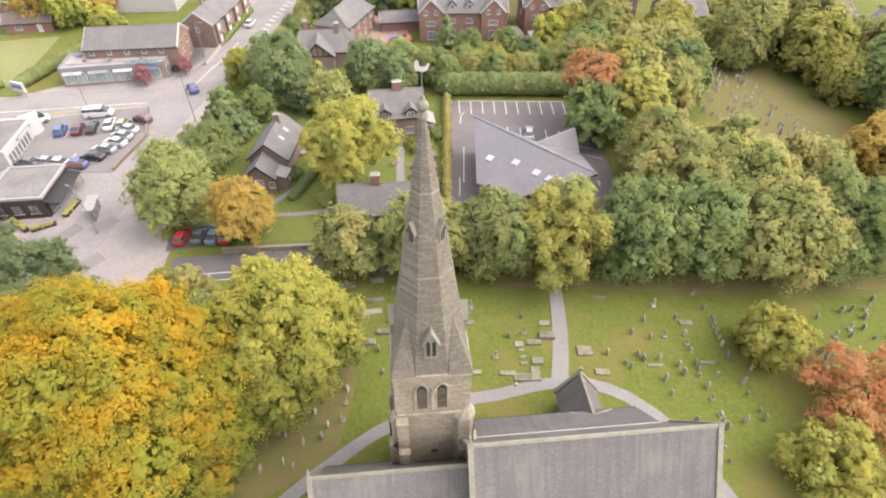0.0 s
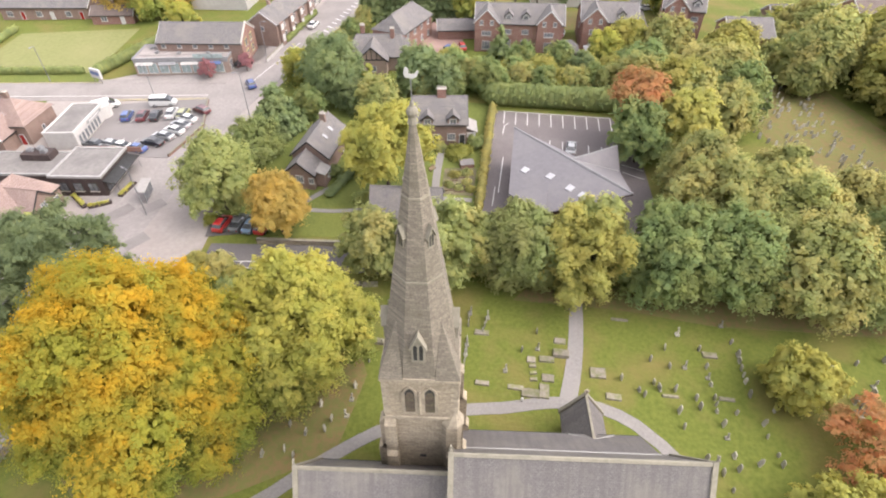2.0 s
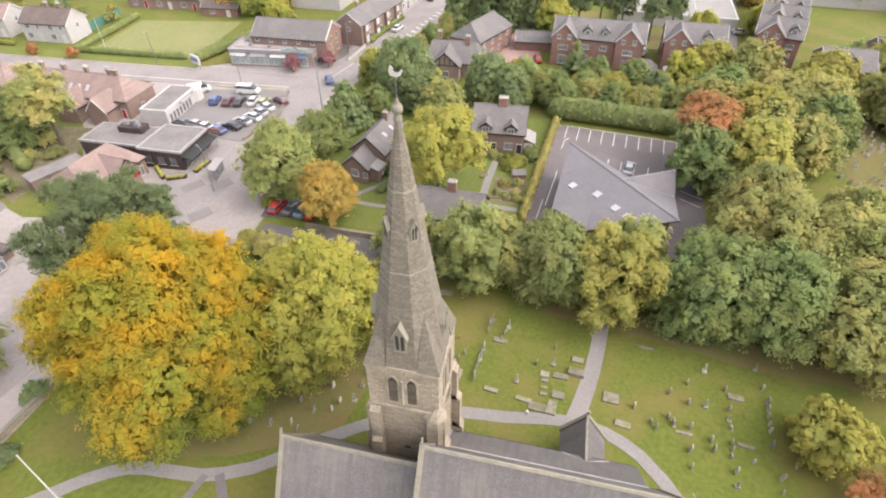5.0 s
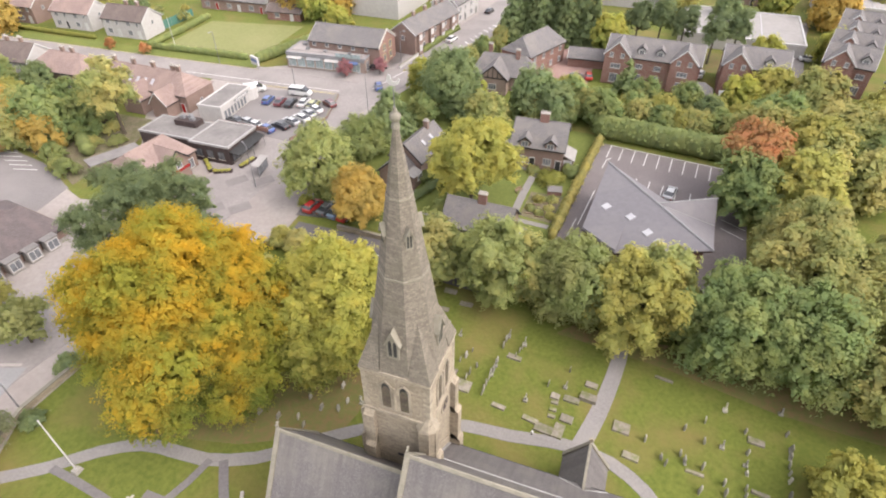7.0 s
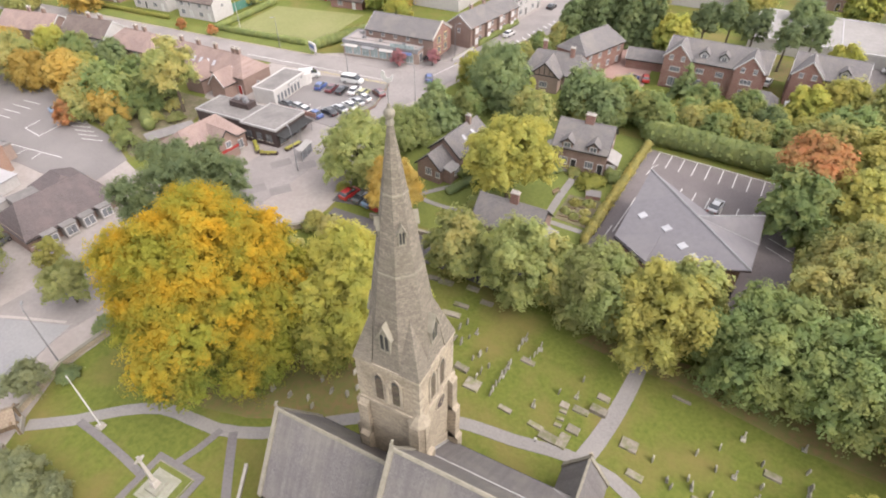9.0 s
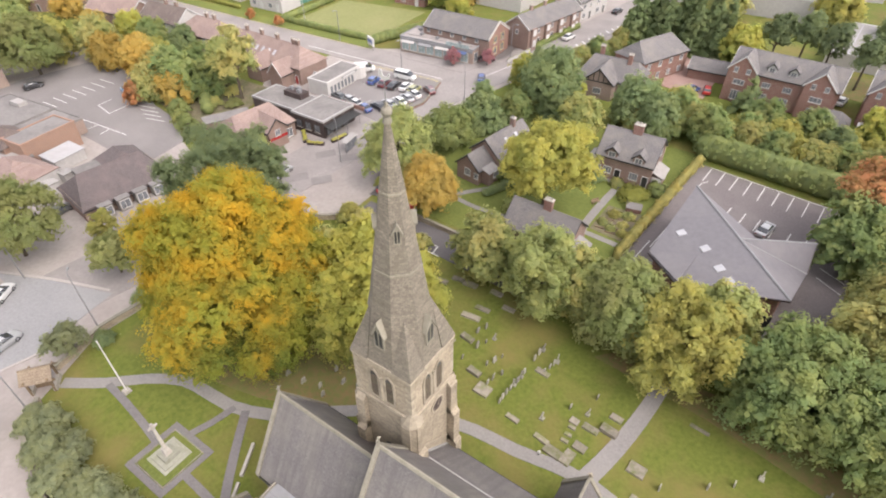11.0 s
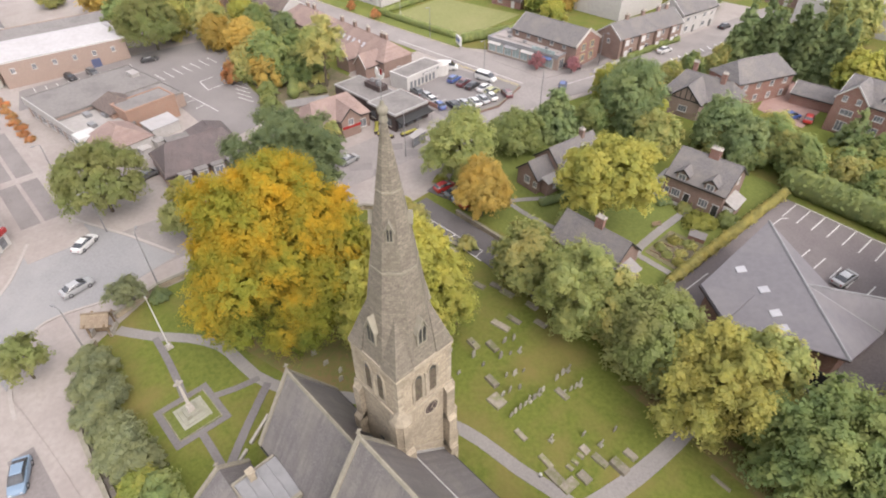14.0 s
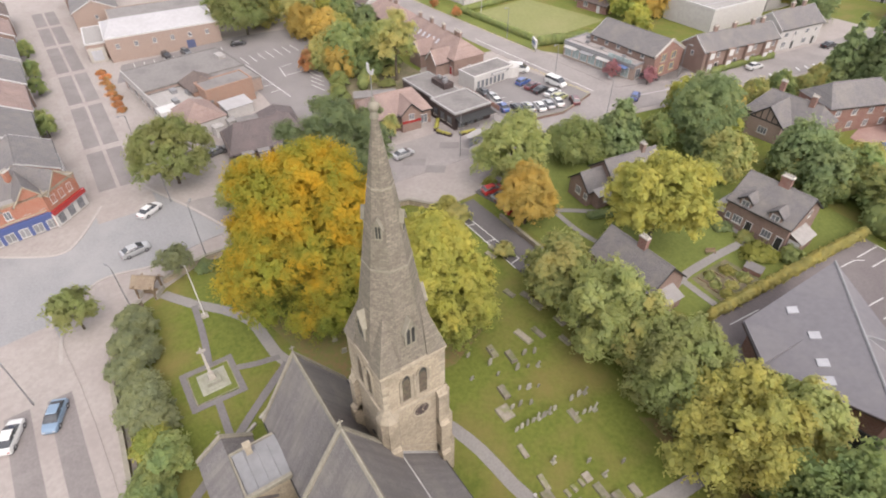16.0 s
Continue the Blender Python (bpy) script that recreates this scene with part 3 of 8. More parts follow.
for line in ([(-74.5, -11.6), (-71, -10.2), (-62, -6.2), (-53, -2.9)], [(-50.3, -10.8), (-49.4, -14.4), (-50.7, -20.3), (-49.8, -23.6), (-44.8, -26.6), (-41.1, -28.3), (-36.2, -28.9)], [(-65.4, -34.5), (-60.9, -27.0), (-63.3, -23.5), (-71.6, -19.0)]):
    strip("kerb_junction", line, 0.45, KERB, 0.14, "pale stone kerb along the street", "kerb", step=1.0)
strip("road_high_street", [(-66, -15.5), (-100, -15.5), (-150, -16.5), (-240, -18)], 9.6, PAVING, 0.11, "high street in pale blocks", "road")
strip("road_south", [(-44, -34), (-28, -32), (-12, -30.8), (20, -29)], (10, 10), PAVING, 0.11, "street beside the churchyard in pale blocks", "road")
strip("road_side_lane", [(-35, 31.9), (-26, 31.9), (-18, 31.8), (-9, 31.2), (0, 30.6)], (5.2, 5.0), TARMAC, 0.09, "dark tarmac lane behind the churchyard wall", "road")
strip("road_north_west", [(-50, 84), (-70, 83), (-90, 82.5), (-120, 82), (-165, 80), (-240, 76)], (10, 7.5), YARD, 0.09, "grey street past the bowling green", "road")
patch("pavement_shop_yard", [(-71, 87.5), (-69, 89.5), (-53, 90.5), (-45, 96), (-42, 104), (-43.5, 116), (-47.5, 116), (-45, 100), (-50, 86), (-72, 86)], YARD, 0.12, "pale paved yard before the shops", "pavement")

# car parks
patch("car_park_hall", [(5.7, 43.5), (8.6, 75.2), (31.6, 72.6), (34.5, 60), (33.5, 38), (26, 34), (10, 37)], LOT, 0.06, "brown-grey tarmac car park round the hall", "car park")
patch("car_park_restaurant", [(-69, 58), (-72, 76), (-52, 79.5), (-48, 68), (-51, 57)], LOTPALE, 0.13, "worn grey tarmac customer car park", "car park")
patch("car_park_west", [(-80, 19), (-81, 30), (-92, 35), (-110, 38), (-118, 43), (-137, 44.5), (-142, 26), (-140, -4), (-128, -7), (-127, 20), (-98, 20)], LOTPALE, 0.07, "grey tarmac public car park", "car park")
patch("garden_strip", [(-81, 31), (-92, 36), (-110, 39.5), (-112, 56), (-84, 56), (-80, 44)], EARTH, 0.045, "rough brown garden ground behind the shops", "garden")
patch("court_brick", [(-7.6, 103), (-10.8, 121), (-5.8, 122), (-3.6, 113), (2, 112), (2, 101)], BRICKPAVE, 0.06, "red block-paved court between houses", "pavement")
# brown patch laid in place of the shade on the ground under the pines
patch("litter_pines", [(4, 115.5), (4, 130), (42, 130), (42, 116.5)], LITTER, 0.03, "brown patch standing in for the shaded ground below the pines", "fallen leaves", "stuff", 0.03)
patch("drive_houses", [(42.8, 108), (43.2, 120), (46, 142), (49, 164), (56, 164), (52, 142), (49.2, 120), (48.6, 108)], YARD, 0.06, "pale grey drive between houses", "road")
patch("parking_lane_side", [(-36.5, 36), (-37, 40.5), (-28.5, 42), (-27, 37.5)], TARMAC, 0.11, "small tarmac parking space by the lane", "car park")

# lawns
patch("lawn_cottages", [(-39, 42), (-32, 80), (10, 78), (5, 43), (-5, 36), (-26, 36.6)], LAWN, 0.025, "green lawn round the cottages", "lawn")
patch("bowling_green", [(-113, 87), (-113, 113), (-83, 116.5), (-82, 88.5)], BOWLING, 0.09, "flat pale mown bowling green", "lawn")
patch("verge_bowling", [(-165, 84.2), (-165, 88), (-80, 91), (-79, 86.4)], LAWN, 0.12, "grass verge before the bowling green hedge", "verge")
patch("litter_beech", [(-33, -6), (-20, -3), (-10, 2), (-8, 12), (-12, 22), (-22, 24), (-38, 14), (-38, -2)], LITTER, 0.03, "fallen brown leaves below the beech", "fallen leaves", "stuff", 0.03)
patch("litter_wood", [(10, 24.4), (24, 23), (36, 20.5), (46, 20), (60, 19), (90, 16), (90, 40), (40, 40), (28, 27), (12, 26.5)], LITTER, 0.03, "brown leaf litter at the wood's edge", "fallen leaves", "stuff", 0.03)
patch("litter_burial_ground", [(60, 51), (82, 49), (84, 60), (77, 90), (66, 93), (58, 84), (59, 66)], LITTER, 0.03, "fallen brown leaves in the far burial ground", "fallen leaves", "stuff", 0.03)
patch("memorial_lawn", [(-24.9, -16.1), (-24.9, -11.4), (-19.9, -11.5), (-20.3, -16.3)], LAWN, 0.1, "square lawn inside a stone kerb", "lawn")

# churchyard paths
strip("path_main", [(-42.3, -15.3), (-38, -12.4), (-34, -8.9), (-30, -6.6), (-26, -6.1), (-22.5, -5.8), (-17.3, -3.8), (-12, 0.4), (-6, 4.5), (-1, 6.6), (3.2, 7.6), (8, 8.0), (14, 8.9), (19, 8.4), (22.7, 6.4), (25, 4), (27.5, -0.5), (30, -10)], 1.5, PATHWAY, 0.05, "grey tarmac churchyard path", "path")
strip("path_lychgate_memorial", [(-37.3, -12.2), (-33, -12.5), (-28.6, -13.0), (-25.3, -13.5)], 0.85, PATHDARK, 0.055, "narrow grey path to the memorial", "path")
strip("path_memorial_north", [(-21.8, -5.6), (-22.4, -8.5), (-23.2, -10.8)], 0.85, PATHDARK, 0.056, "narrow grey path to the memorial", "path")
strip("path_west_door", [(-20.4, -5.2), (-18.6, -7.6), (-15.5, -11.5), (-12, -15.6), (-8, -21)], 1.0, PATHDARK, 0.057, "narrow grey path past the west end", "path")
strip("path_memorial_south", [(-19.4, -14.1), (-17, -14.2), (-13.4, -14.4)], 0.85, PATHDARK, 0.058, "narrow grey path from the memorial", "path")
for line in ([(-25.5, -17.0), (-25.4, -10.7)], [(-25.8, -11.0), (-19.2, -11.0)], [(-19.5, -10.7), (-19.7, -17.0)], [(-25.8, -16.75), (-19.4, -16.75)]):
    strip("path_memorial_square", line, 0.74, PATHDARK, 0.06 + 0.002 * random.random(), "grey path round the memorial plot", "path")
strip("path_north", [(15.6, 9.2), (16.4, 12), (17.4, 16.5), (18.2, 22), (18.6, 27)], (2.0, 1.7), PATHWAY, 0.059, "grey path from the porch to the north gate", "path")
strip("path_cottage", [(-26, 41), (-22.5, 45.5), (-17.5, 51)], 1.0, PATHWAY, 0.06, "pale garden path", "path")
strip("path_cottage_cross", [(-24, 43.2), (-18, 42.6), (-10, 43.5)], 0.9, PATHWAY, 0.062, "pale garden path", "path")
strip("path_garden", [(-1.2, 44.6), (-1.7, 48), (-1.6, 54.4), (-1.1, 60.9)], 1.3, PATHWAY, 0.064, "pale garden path to the cottages", "path")
strip("path_garden_front", [(-9, 62.2), (-4, 61.9), (-1.1, 61.2)], 0.9, PATHWAY, 0.066, "pale garden path to the cottages", "path")
strip("path_garden_side", [(-1.3, 46.3), (1.5, 46.1), (4.4, 45.9)], 1.0, PATHWAY, 0.068, "pale garden path to the cottages", "path")
patch("vegetable_plot", [(-0.7, 47.6), (-0.4, 54.8), (5.2, 55.0), (4.6, 47.0)], EARTH, 0.06, "dug vegetable beds in the cottage garden", "garden bed")


# ---- church ----
def lancet(w, h, n=6):
    """The outline of a pointed opening, from the sill's middle: (x, z)."""
    pts = [(-w / 2, 0), (w / 2, 0)]
    spring = h - w * 0.85
    for i in range(n + 1):
        a = i / n * radians(58)
        pts.append((-w / 2 + w * math.cos(a), spring + w * math.sin(a)))
    pts.append((0, h))
    pts += [(-x, z) for x, z in reversed(pts[2:-1])]
    return pts


def turned(b, m):
    b.v = [tuple(m @ Vector(p)) for p in b.v]
    return b


def ring_plate(outer, inner, y0, y1):
    """A frame between two outlines of (x, z) with as many points."""
    n = len(outer)
    b = Build()
    v = [(x, y, z) for y in (y0, y1) for ring in (outer, inner) for x, z in ring]
    f = []
    for i in range(n):
        j = (i + 1) % n
        f += [(i, j, n + j, n + i), (2 * n + j, 2 * n + i, 3 * n + i, 3 * n + j), (j, i, 2 * n + i, 2 * n + j), (n + i, n + j, 3 * n + j, 3 * n + i)]
    return b.add(v, f)


def belfry_pair(church, rot):
    """Two louvred lancets in one face of the tower."""
    m = pose(0, 0, 0, 0, 0, rot)
    for x in (-0.82, 0.76):
        face = part("belfry_window", turned(ring_plate([(x + a * 1.0, 15.95 + z) for a, z in lancet(1.28, 3.6)], [(x + a, 16.2 + z) for a, z in lancet(0.78, 3.15)], -3.06, -2.9), m), DRESSED, church, "pale dressed stone lancet surround")
        part("opening", turned(Build().outline([(x + a, 16.2 + z) for a, z in lancet(0.78, 3.15)], -2.965, -2.93), m), BLACKP, face, "dark belfry opening")
        for k in range(9):
            z = 16.35 + k * 0.3
            half = 0.37 if z < 18.3 else 0.37 - (z - 18.3) * 0.3
            part("louvre", turned(Build().hull([(x - half, -2.97, z), (x + half, -2.97, z), (x + half, -3.04, z - 0.16), (x - half, -3.04, z - 0.16)],
                                               [(x - half, -2.97, z + 0.03), (x + half, -2.97, z + 0.03), (x + half, -3.04, z - 0.13), (x - half, -3.04, z - 0.13)]), m), BARK, face, "grey slatted louvre")
    part("shaft", turned(Build().tube([(-0.03, -3.04, 16.0), (-0.03, -3.04, 19.0)], [0.12, 0.12]), m), DRESSED, church)
    part("string_course", turned(Build().box(-3.08, 3.08, -3.1, -2.9, 15.25, 15.5), m), DRESSED, church, "weathered stone string course")


def church_tower(church):
    h = 2.95
    b = Build().box(-h, h, -h, h, -0.6, 20.35)
    part("tower_wall", b, STONE, church, "buff squared rubble tower wall")
    part("tower_plinth", Build().frustum(-h - 0.25, h + 0.25, -h - 0.25, h + 0.25, -0.6, 1.3, 0.2), DRESSED, church)
    part("eaves_course", Build().box(-3.08, 3.08, -3.08, 3.08, 20.3, 20.62), DRESSED, church, "moulded stone eaves course")
    for k in range(-6, 7):
        for rot in (0, 90, 180, 270):
            part("corbel", turned(Build().box(k * 0.45 - 0.09, k * 0.45 + 0.09, -3.06, -2.95, 20.12, 20.3), pose(0, 0, 0, 0, 0, rot)), DRESSED, church)
    for rot in (0, 90, 180, 270):
        belfry_pair(church, rot)
    # angle buttresses, stepping in as they rise
    for rot in (0, 90, 180, 270):
        m = pose(0, 0, 0, 0, 0, rot)
        for sx in (-1, 1):
            x0, x1 = sorted((sx * 2.05, sx * 3.0))
            b = Build()
            for z0, z1, out in ((-0.6, 6.0, 1.15), (6.0, 10.5, 0.85), (10.5, 14.6, 0.5)):
                b.box(x0, x1, -h - out, -h + 0.02, z0, z1)
                b.hull([(x0, -h - out, z1), (x1, -h - out, z1), (x1, -h, z1), (x0, -h, z1)], [(x0, -h - 0.04, z1 + out * 0.95), (x1, -h - 0.04, z1 + out * 0.95), (x1, -h, z1 + out * 0.95), (x0, -h, z1 + out * 0.95)])
            part("buttress", turned(b, m), STONE, church, "stepped stone buttress")
    # quoins
    k = 0
    z = 0.4
    while z < 20.0:
        for sx in (-1, 1):
            for sy in (-1, 1):
                long_x = (k + (sx > 0)) % 2
                lx, ly = (0.55, 0.32) if long_x else (0.32, 0.55)
                if z > 15.6 or (sx, sy) == (1, -1):
                    x0, x1 = sorted((sx * (h + 0.035), sx * (h - lx)))
                    y0, y1 = sorted((sy * (h + 0.035), sy * (h - ly)))
                    part("quoin", Build().box(x0, x1, y0, y1, z, z + 0.33), DRESSED, church)
        z += 0.36
        k += 1
    # south-east stair turret with a sloping cap
    ring = [(2.55 + 0.95 * math.cos(a), -2.55 + 0.95 * math.sin(a)) for a in (radians(22.5 + 45 * i) for i in range(8))]
    part("stair_turret", Build().hull([(x, y, 5) for x, y in ring], [(x, y, 14.6) for x, y in ring]), STONE, church, "canted stone stair turret")
    part("turret_cap", Build().hull([(2.55 + (x - 2.55) * 1.08, -2.55 + (y + 2.55) * 1.08, 14.6) for x, y in ring], [(2.75 + (x - 2.55) * 0.25, -2.75 + (y + 2.55) * 0.25, 16.1) for x, y in ring]), DRESSED, church)
    part("vent", Build().box(-0.25, 0.3, -3.0, -2.94, 9.1, 9.45), BLACKP, church, "dark slit opening")
    # clock in the east face
    dial = [(3.0, 0.55 + 0.72 * math.cos(i * math.tau / 24), 13.7 + 0.72 * math.sin(i * math.tau / 24)) for i in range(24)]
    clock = part("clock", Build().hull([(2.95, y, z) for _, y, z in dial], [(3.03, y, z) for _, y, z in dial]), DARKCLAD, church, "round dark brown clock dial in a stone ring")
    part("clock_ring", turned(ring_plate([(0.9 * math.cos(i * math.tau / 24), 0.9 * math.sin(i * math.tau / 24)) for i in range(24)], [(0.72 * math.cos(i * math.tau / 24), 0.72 * math.sin(i * math.tau / 24)) for i in range(24)], -0.1, 0.06), pose(2.95, 0.55, 13.7, 0, 0, 90)), DRESSED, clock, "worn stone ring")
    for i in range(12):
        a = i * math.tau / 12
        part("hour_mark", turned(Build().box(-0.025, 0.025, -0.02, 0, 0.52, 0.66), pose(3.03, 0.55, 13.7, 0, 0, 90) @ pose(0, 0, 0, 0, math.degrees(a), 0)), DRESSED, clock)
    for ang, ln in ((35, 0.58), (150, 0.4)):
        part("pointer", turned(Build().box(-0.03, 0.03, -0.03, -0.01, -0.1, ln), pose(3.03, 0.55, 13.7, 0, 0, 90) @ pose(0, 0, 0, 0, ang, 0)), DRESSED, clock, "dull clock pointer")
    part("weathering_line", Build().hull([(2.96, -2.9, 10.6), (3.06, -2.9, 10.6), (3.06, 2.4, 6.4), (2.96, 2.4, 6.4)], [(2.96, -2.9, 10.85), (3.06, -2.9, 10.85), (3.06, 2.4, 6.65), (2.96, 2.4, 6.65)]), DRESSED, church, "sloping weathered stone drip course")


def church_spire(church):
    z0, tip, h0 = 20.6, 41.0, 3.1
    ap = lambda z: 0.05 + 2.9 * (tip - z) / (tip - z0)
    b = Build()
    v, n = [], 46
    step = (tip - 0.5 - z0) / n
    for i in range(n):
        for z, proud in ((z0 + step * i, 0.035), (z0 + step * (i + 0.94), 0.02)):
            r = (ap(z) + proud) / math.cos(radians(22.5))
            v += [(r * math.cos(radians(22.5 + 45 * k)), r * math.sin(radians(22.5 + 45 * k)), z) for k in range(8)]
    f = [(i * 8 + k, i * 8 + (k + 1) % 8, (i + 1) * 8 + (k + 1) % 8, (i + 1) * 8 + k) for i in range(2 * n - 1) for k in range(8)]
    f.append(tuple(range(8 * (2 * n - 1), 16 * n)))
    part("spire", b.add(v, f), SPIRE, church, "tall grey stone broach spire with mossy patches")
    t = math.tan(radians(22.5)) * 2.95
    for k in range(4):
        m = pose(0, 0, 0, 0, 0, 90 * k)
        top = ap(25.6) * math.sqrt(0.5) + 0.02
        pts = [(h0, t, z0), (h0, h0, z0), (t, h0, z0), (top, top, 25.6), (h0 * 0.5, h0 * 0.5, z0)]
        part("broach", turned(Build().add(pts, [(0, 1, 3), (1, 2, 3), (2, 4, 3), (4, 0, 3), (0, 4, 2, 1)]), m), SPIRE, church, "sloping corner broach of stone")
    for k in range(8):
        a = radians(22.5 + 45 * k)
        teeth = Build()
        z, j = 22.8, k
        while z < 40.0:
            r = ap(z + 0.2) / math.cos(radians(22.5))
            w = (0.3 if j % 2 else 0.17) * (0.45 + 0.55 * (tip - z) / (tip - z0))
            m = pose(r * math.cos(a), r * math.sin(a), z, 0, 0, math.degrees(a))
            teeth.add([tuple(m @ Vector(p)) for p in ((-0.16, -w, 0), (0.05, 0, 0), (-0.16, w, 0), (-0.22, -w, 0.37), (0.0, 0, 0.37), (-0.22, w, 0.37))], [(0, 2, 1), (3, 4, 5), (0, 1, 4, 3), (1, 2, 5, 4), (2, 0, 3, 5)])
            z += 0.4
            j += 1
        part("rib", teeth, LICHEN, church, "toothed pale edge stones")
    for z in (29.4, 35.6):
        r = ap(z) / math.cos(radians(22.5)) + 0.05
        ring = [(r * math.cos(radians(22.5 + 45 * k)), r * math.sin(radians(22.5 + 45 * k))) for k in range(8)]
        part("band", Build().hull([(x, y, z) for x, y in ring], [(x, y, z + 0.14) for x, y in ring]), LICHEN, church, "narrow stone band")

    def lucarne(zb, w, h, rot, out):
        m = pose(0, 0, 0, 0, 0, rot)
        y = -ap(zb) - out
        w2 = w / 2
        deep = -ap(zb + h * 1.6) + 0.05
        body = Build().outline([(-w2, zb), (w2, zb), (w2, zb + h * 0.62), (0, zb + h * 1.05), (-w2, zb + h * 0.62)], y, deep)
        luc = part("lucarne", turned(body, m), LICHEN, church, "small gabled spire light in weathered stone")
        for s in (-1, 1):
            part("lucarne_roof", turned(Build().hull([(0, y - 0.12, zb + h * 1.08), (s * (w2 + 0.12), y - 0.12, zb + h * 0.52), (s * (w2 + 0.12), deep, zb + h * 0.52), (0, deep, zb + h * 1.08)],
                                                     [(0, y - 0.12, zb + h * 1.2), (s * (w2 + 0.16), y - 0.12, zb + h * 0.6), (s * (w2 + 0.16), deep, zb + h * 0.6), (0, deep, zb + h * 1.2)]), m), LICHEN, luc)
            x = s * w * 0.21
            part("opening", turned(Build().outline([(x + a, zb + h * 0.1 + z) for a, z in lancet(w * 0.27, h * 0.66)], y - 0.02, y + 0.1), m), BLACKP, luc, "dark opening")

    for k in range(4):
        lucarne(22.4, 1.0, 2.5, 90 * k, 0.12)
        lucarne(32.0, 0.5, 1.5, 90 * k + 45, 0.08)
    part("finial", Build().ball((0, 0, 41.0), 0.36).tube([(0, 0, 40.3), (0, 0, 40.7)], [0.3, 0.22]).tube([(0, 0, 41.3), (0, 0, 41.6)], [0.16, 0.1]), LICHEN, church, "round stone finial")
    vane = part("weathervane", Build().tube([(0, 0, 41.3), (0, 0, 43.0)], [0.035, 0.03], 6), STEEL, church, "thin iron rod")
    curl = [(-0.55, 43.35), (-0.42, 43.05), (0.1, 42.95), (0.45, 43.1), (0.62, 43.55), (0.5, 43.62), (0.33, 43.35), (0.02, 43.28), (-0.15, 43.4), (-0.2, 43.75), (-0.42, 43.85), (-0.5, 43.65)]
    curl = [(a * 0.7, 42.9 + (z - 42.95) * 0.7) for a, z in curl]
    part("vane_plate", Build().outline(curl, -0.03, 0.03), WHITE, vane, "white curled metal vane plate")


def gable_roof(church, name, x0, x1, yr, zr, half, ze, mat, label, wall=STONE, wall_base=-0.6, over=0.25, thick=0.2):
    """Walls and a steep roof whose ridge runs along x."""
    slope = (zr - ze) / half
    ins = 0.35
    zs = ze - 0.05
    b = Build()
    prof = [(yr - half + ins, wall_base), (yr + half - ins, wall_base), (yr + half - ins, zs + ins * slope - 0.25), (yr, zr - 0.25), (yr - half + ins, zs + ins * slope - 0.25)]
    b.hull([(x0 + 0.1, y, z) for y, z in prof], [(x1 - 0.1, y, z) for y, z in prof])
    part(name + "_wall", b, wall, church)
    for s in (-1, 1):
        lo, hi = yr + s * half, yr
        pts = [(x0, lo, ze), (x1, lo, ze), (x1, hi, zr), (x0, hi, zr)]
        part(name + "_roof", Build().slab(pts if s < 0 else list(reversed(pts)), thick), mat, church, label)
        part("gutter", Build().box(x0, x1, min(lo, lo + s * 0.14), max(lo, lo + s * 0.14), ze - 0.26, ze - 0.12), BLACKP, church)
    part("ridge", Build().hull([(x0, yr - 0.2, zr - 0.14), (x1, yr - 0.2, zr - 0.14), (x1, yr + 0.2, zr - 0.14), (x0, yr + 0.2, zr - 0.14)], [(x0, yr - 0.05, zr + 0.1), (x1, yr - 0.05, zr + 0.1), (x1, yr + 0.05, zr + 0.1), (x0, yr + 0.05, zr + 0.1)]), LICHEN, church, "pale ridge tiles")


def coping(church, x, yr, zr, half, ze, w=0.42, up=0.3):
    """A stone coping along a gable, with a cross on top."""
    for s in (-1, 1):
        y1 = yr + s * (half + 0.1)
        z1 = ze - 0.15
        part("coping", Build().hull([(x - w / 2, y1, z1 - 0.1), (x + w / 2, y1, z1 - 0.1), (x + w / 2, yr, zr - 0.1), (x - w / 2, yr, zr - 0.1)],
                                    [(x - w / 2, y1, z1 + up), (x + w / 2, y1, z1 + up), (x + w / 2, yr, zr + up), (x - w / 2, yr, zr + up)]), LICHEN, church, "pale stone gable coping")
    part("gable_cross", Build().box(x - 0.06, x + 0.06, yr - 0.06, yr + 0.06, zr + up, zr + up + 0.8).box(x - 0.05, x + 0.05, yr - 0.26, yr + 0.26, zr + up + 0.46, zr + up + 0.58), LICHEN, church, "small stone gable cross")


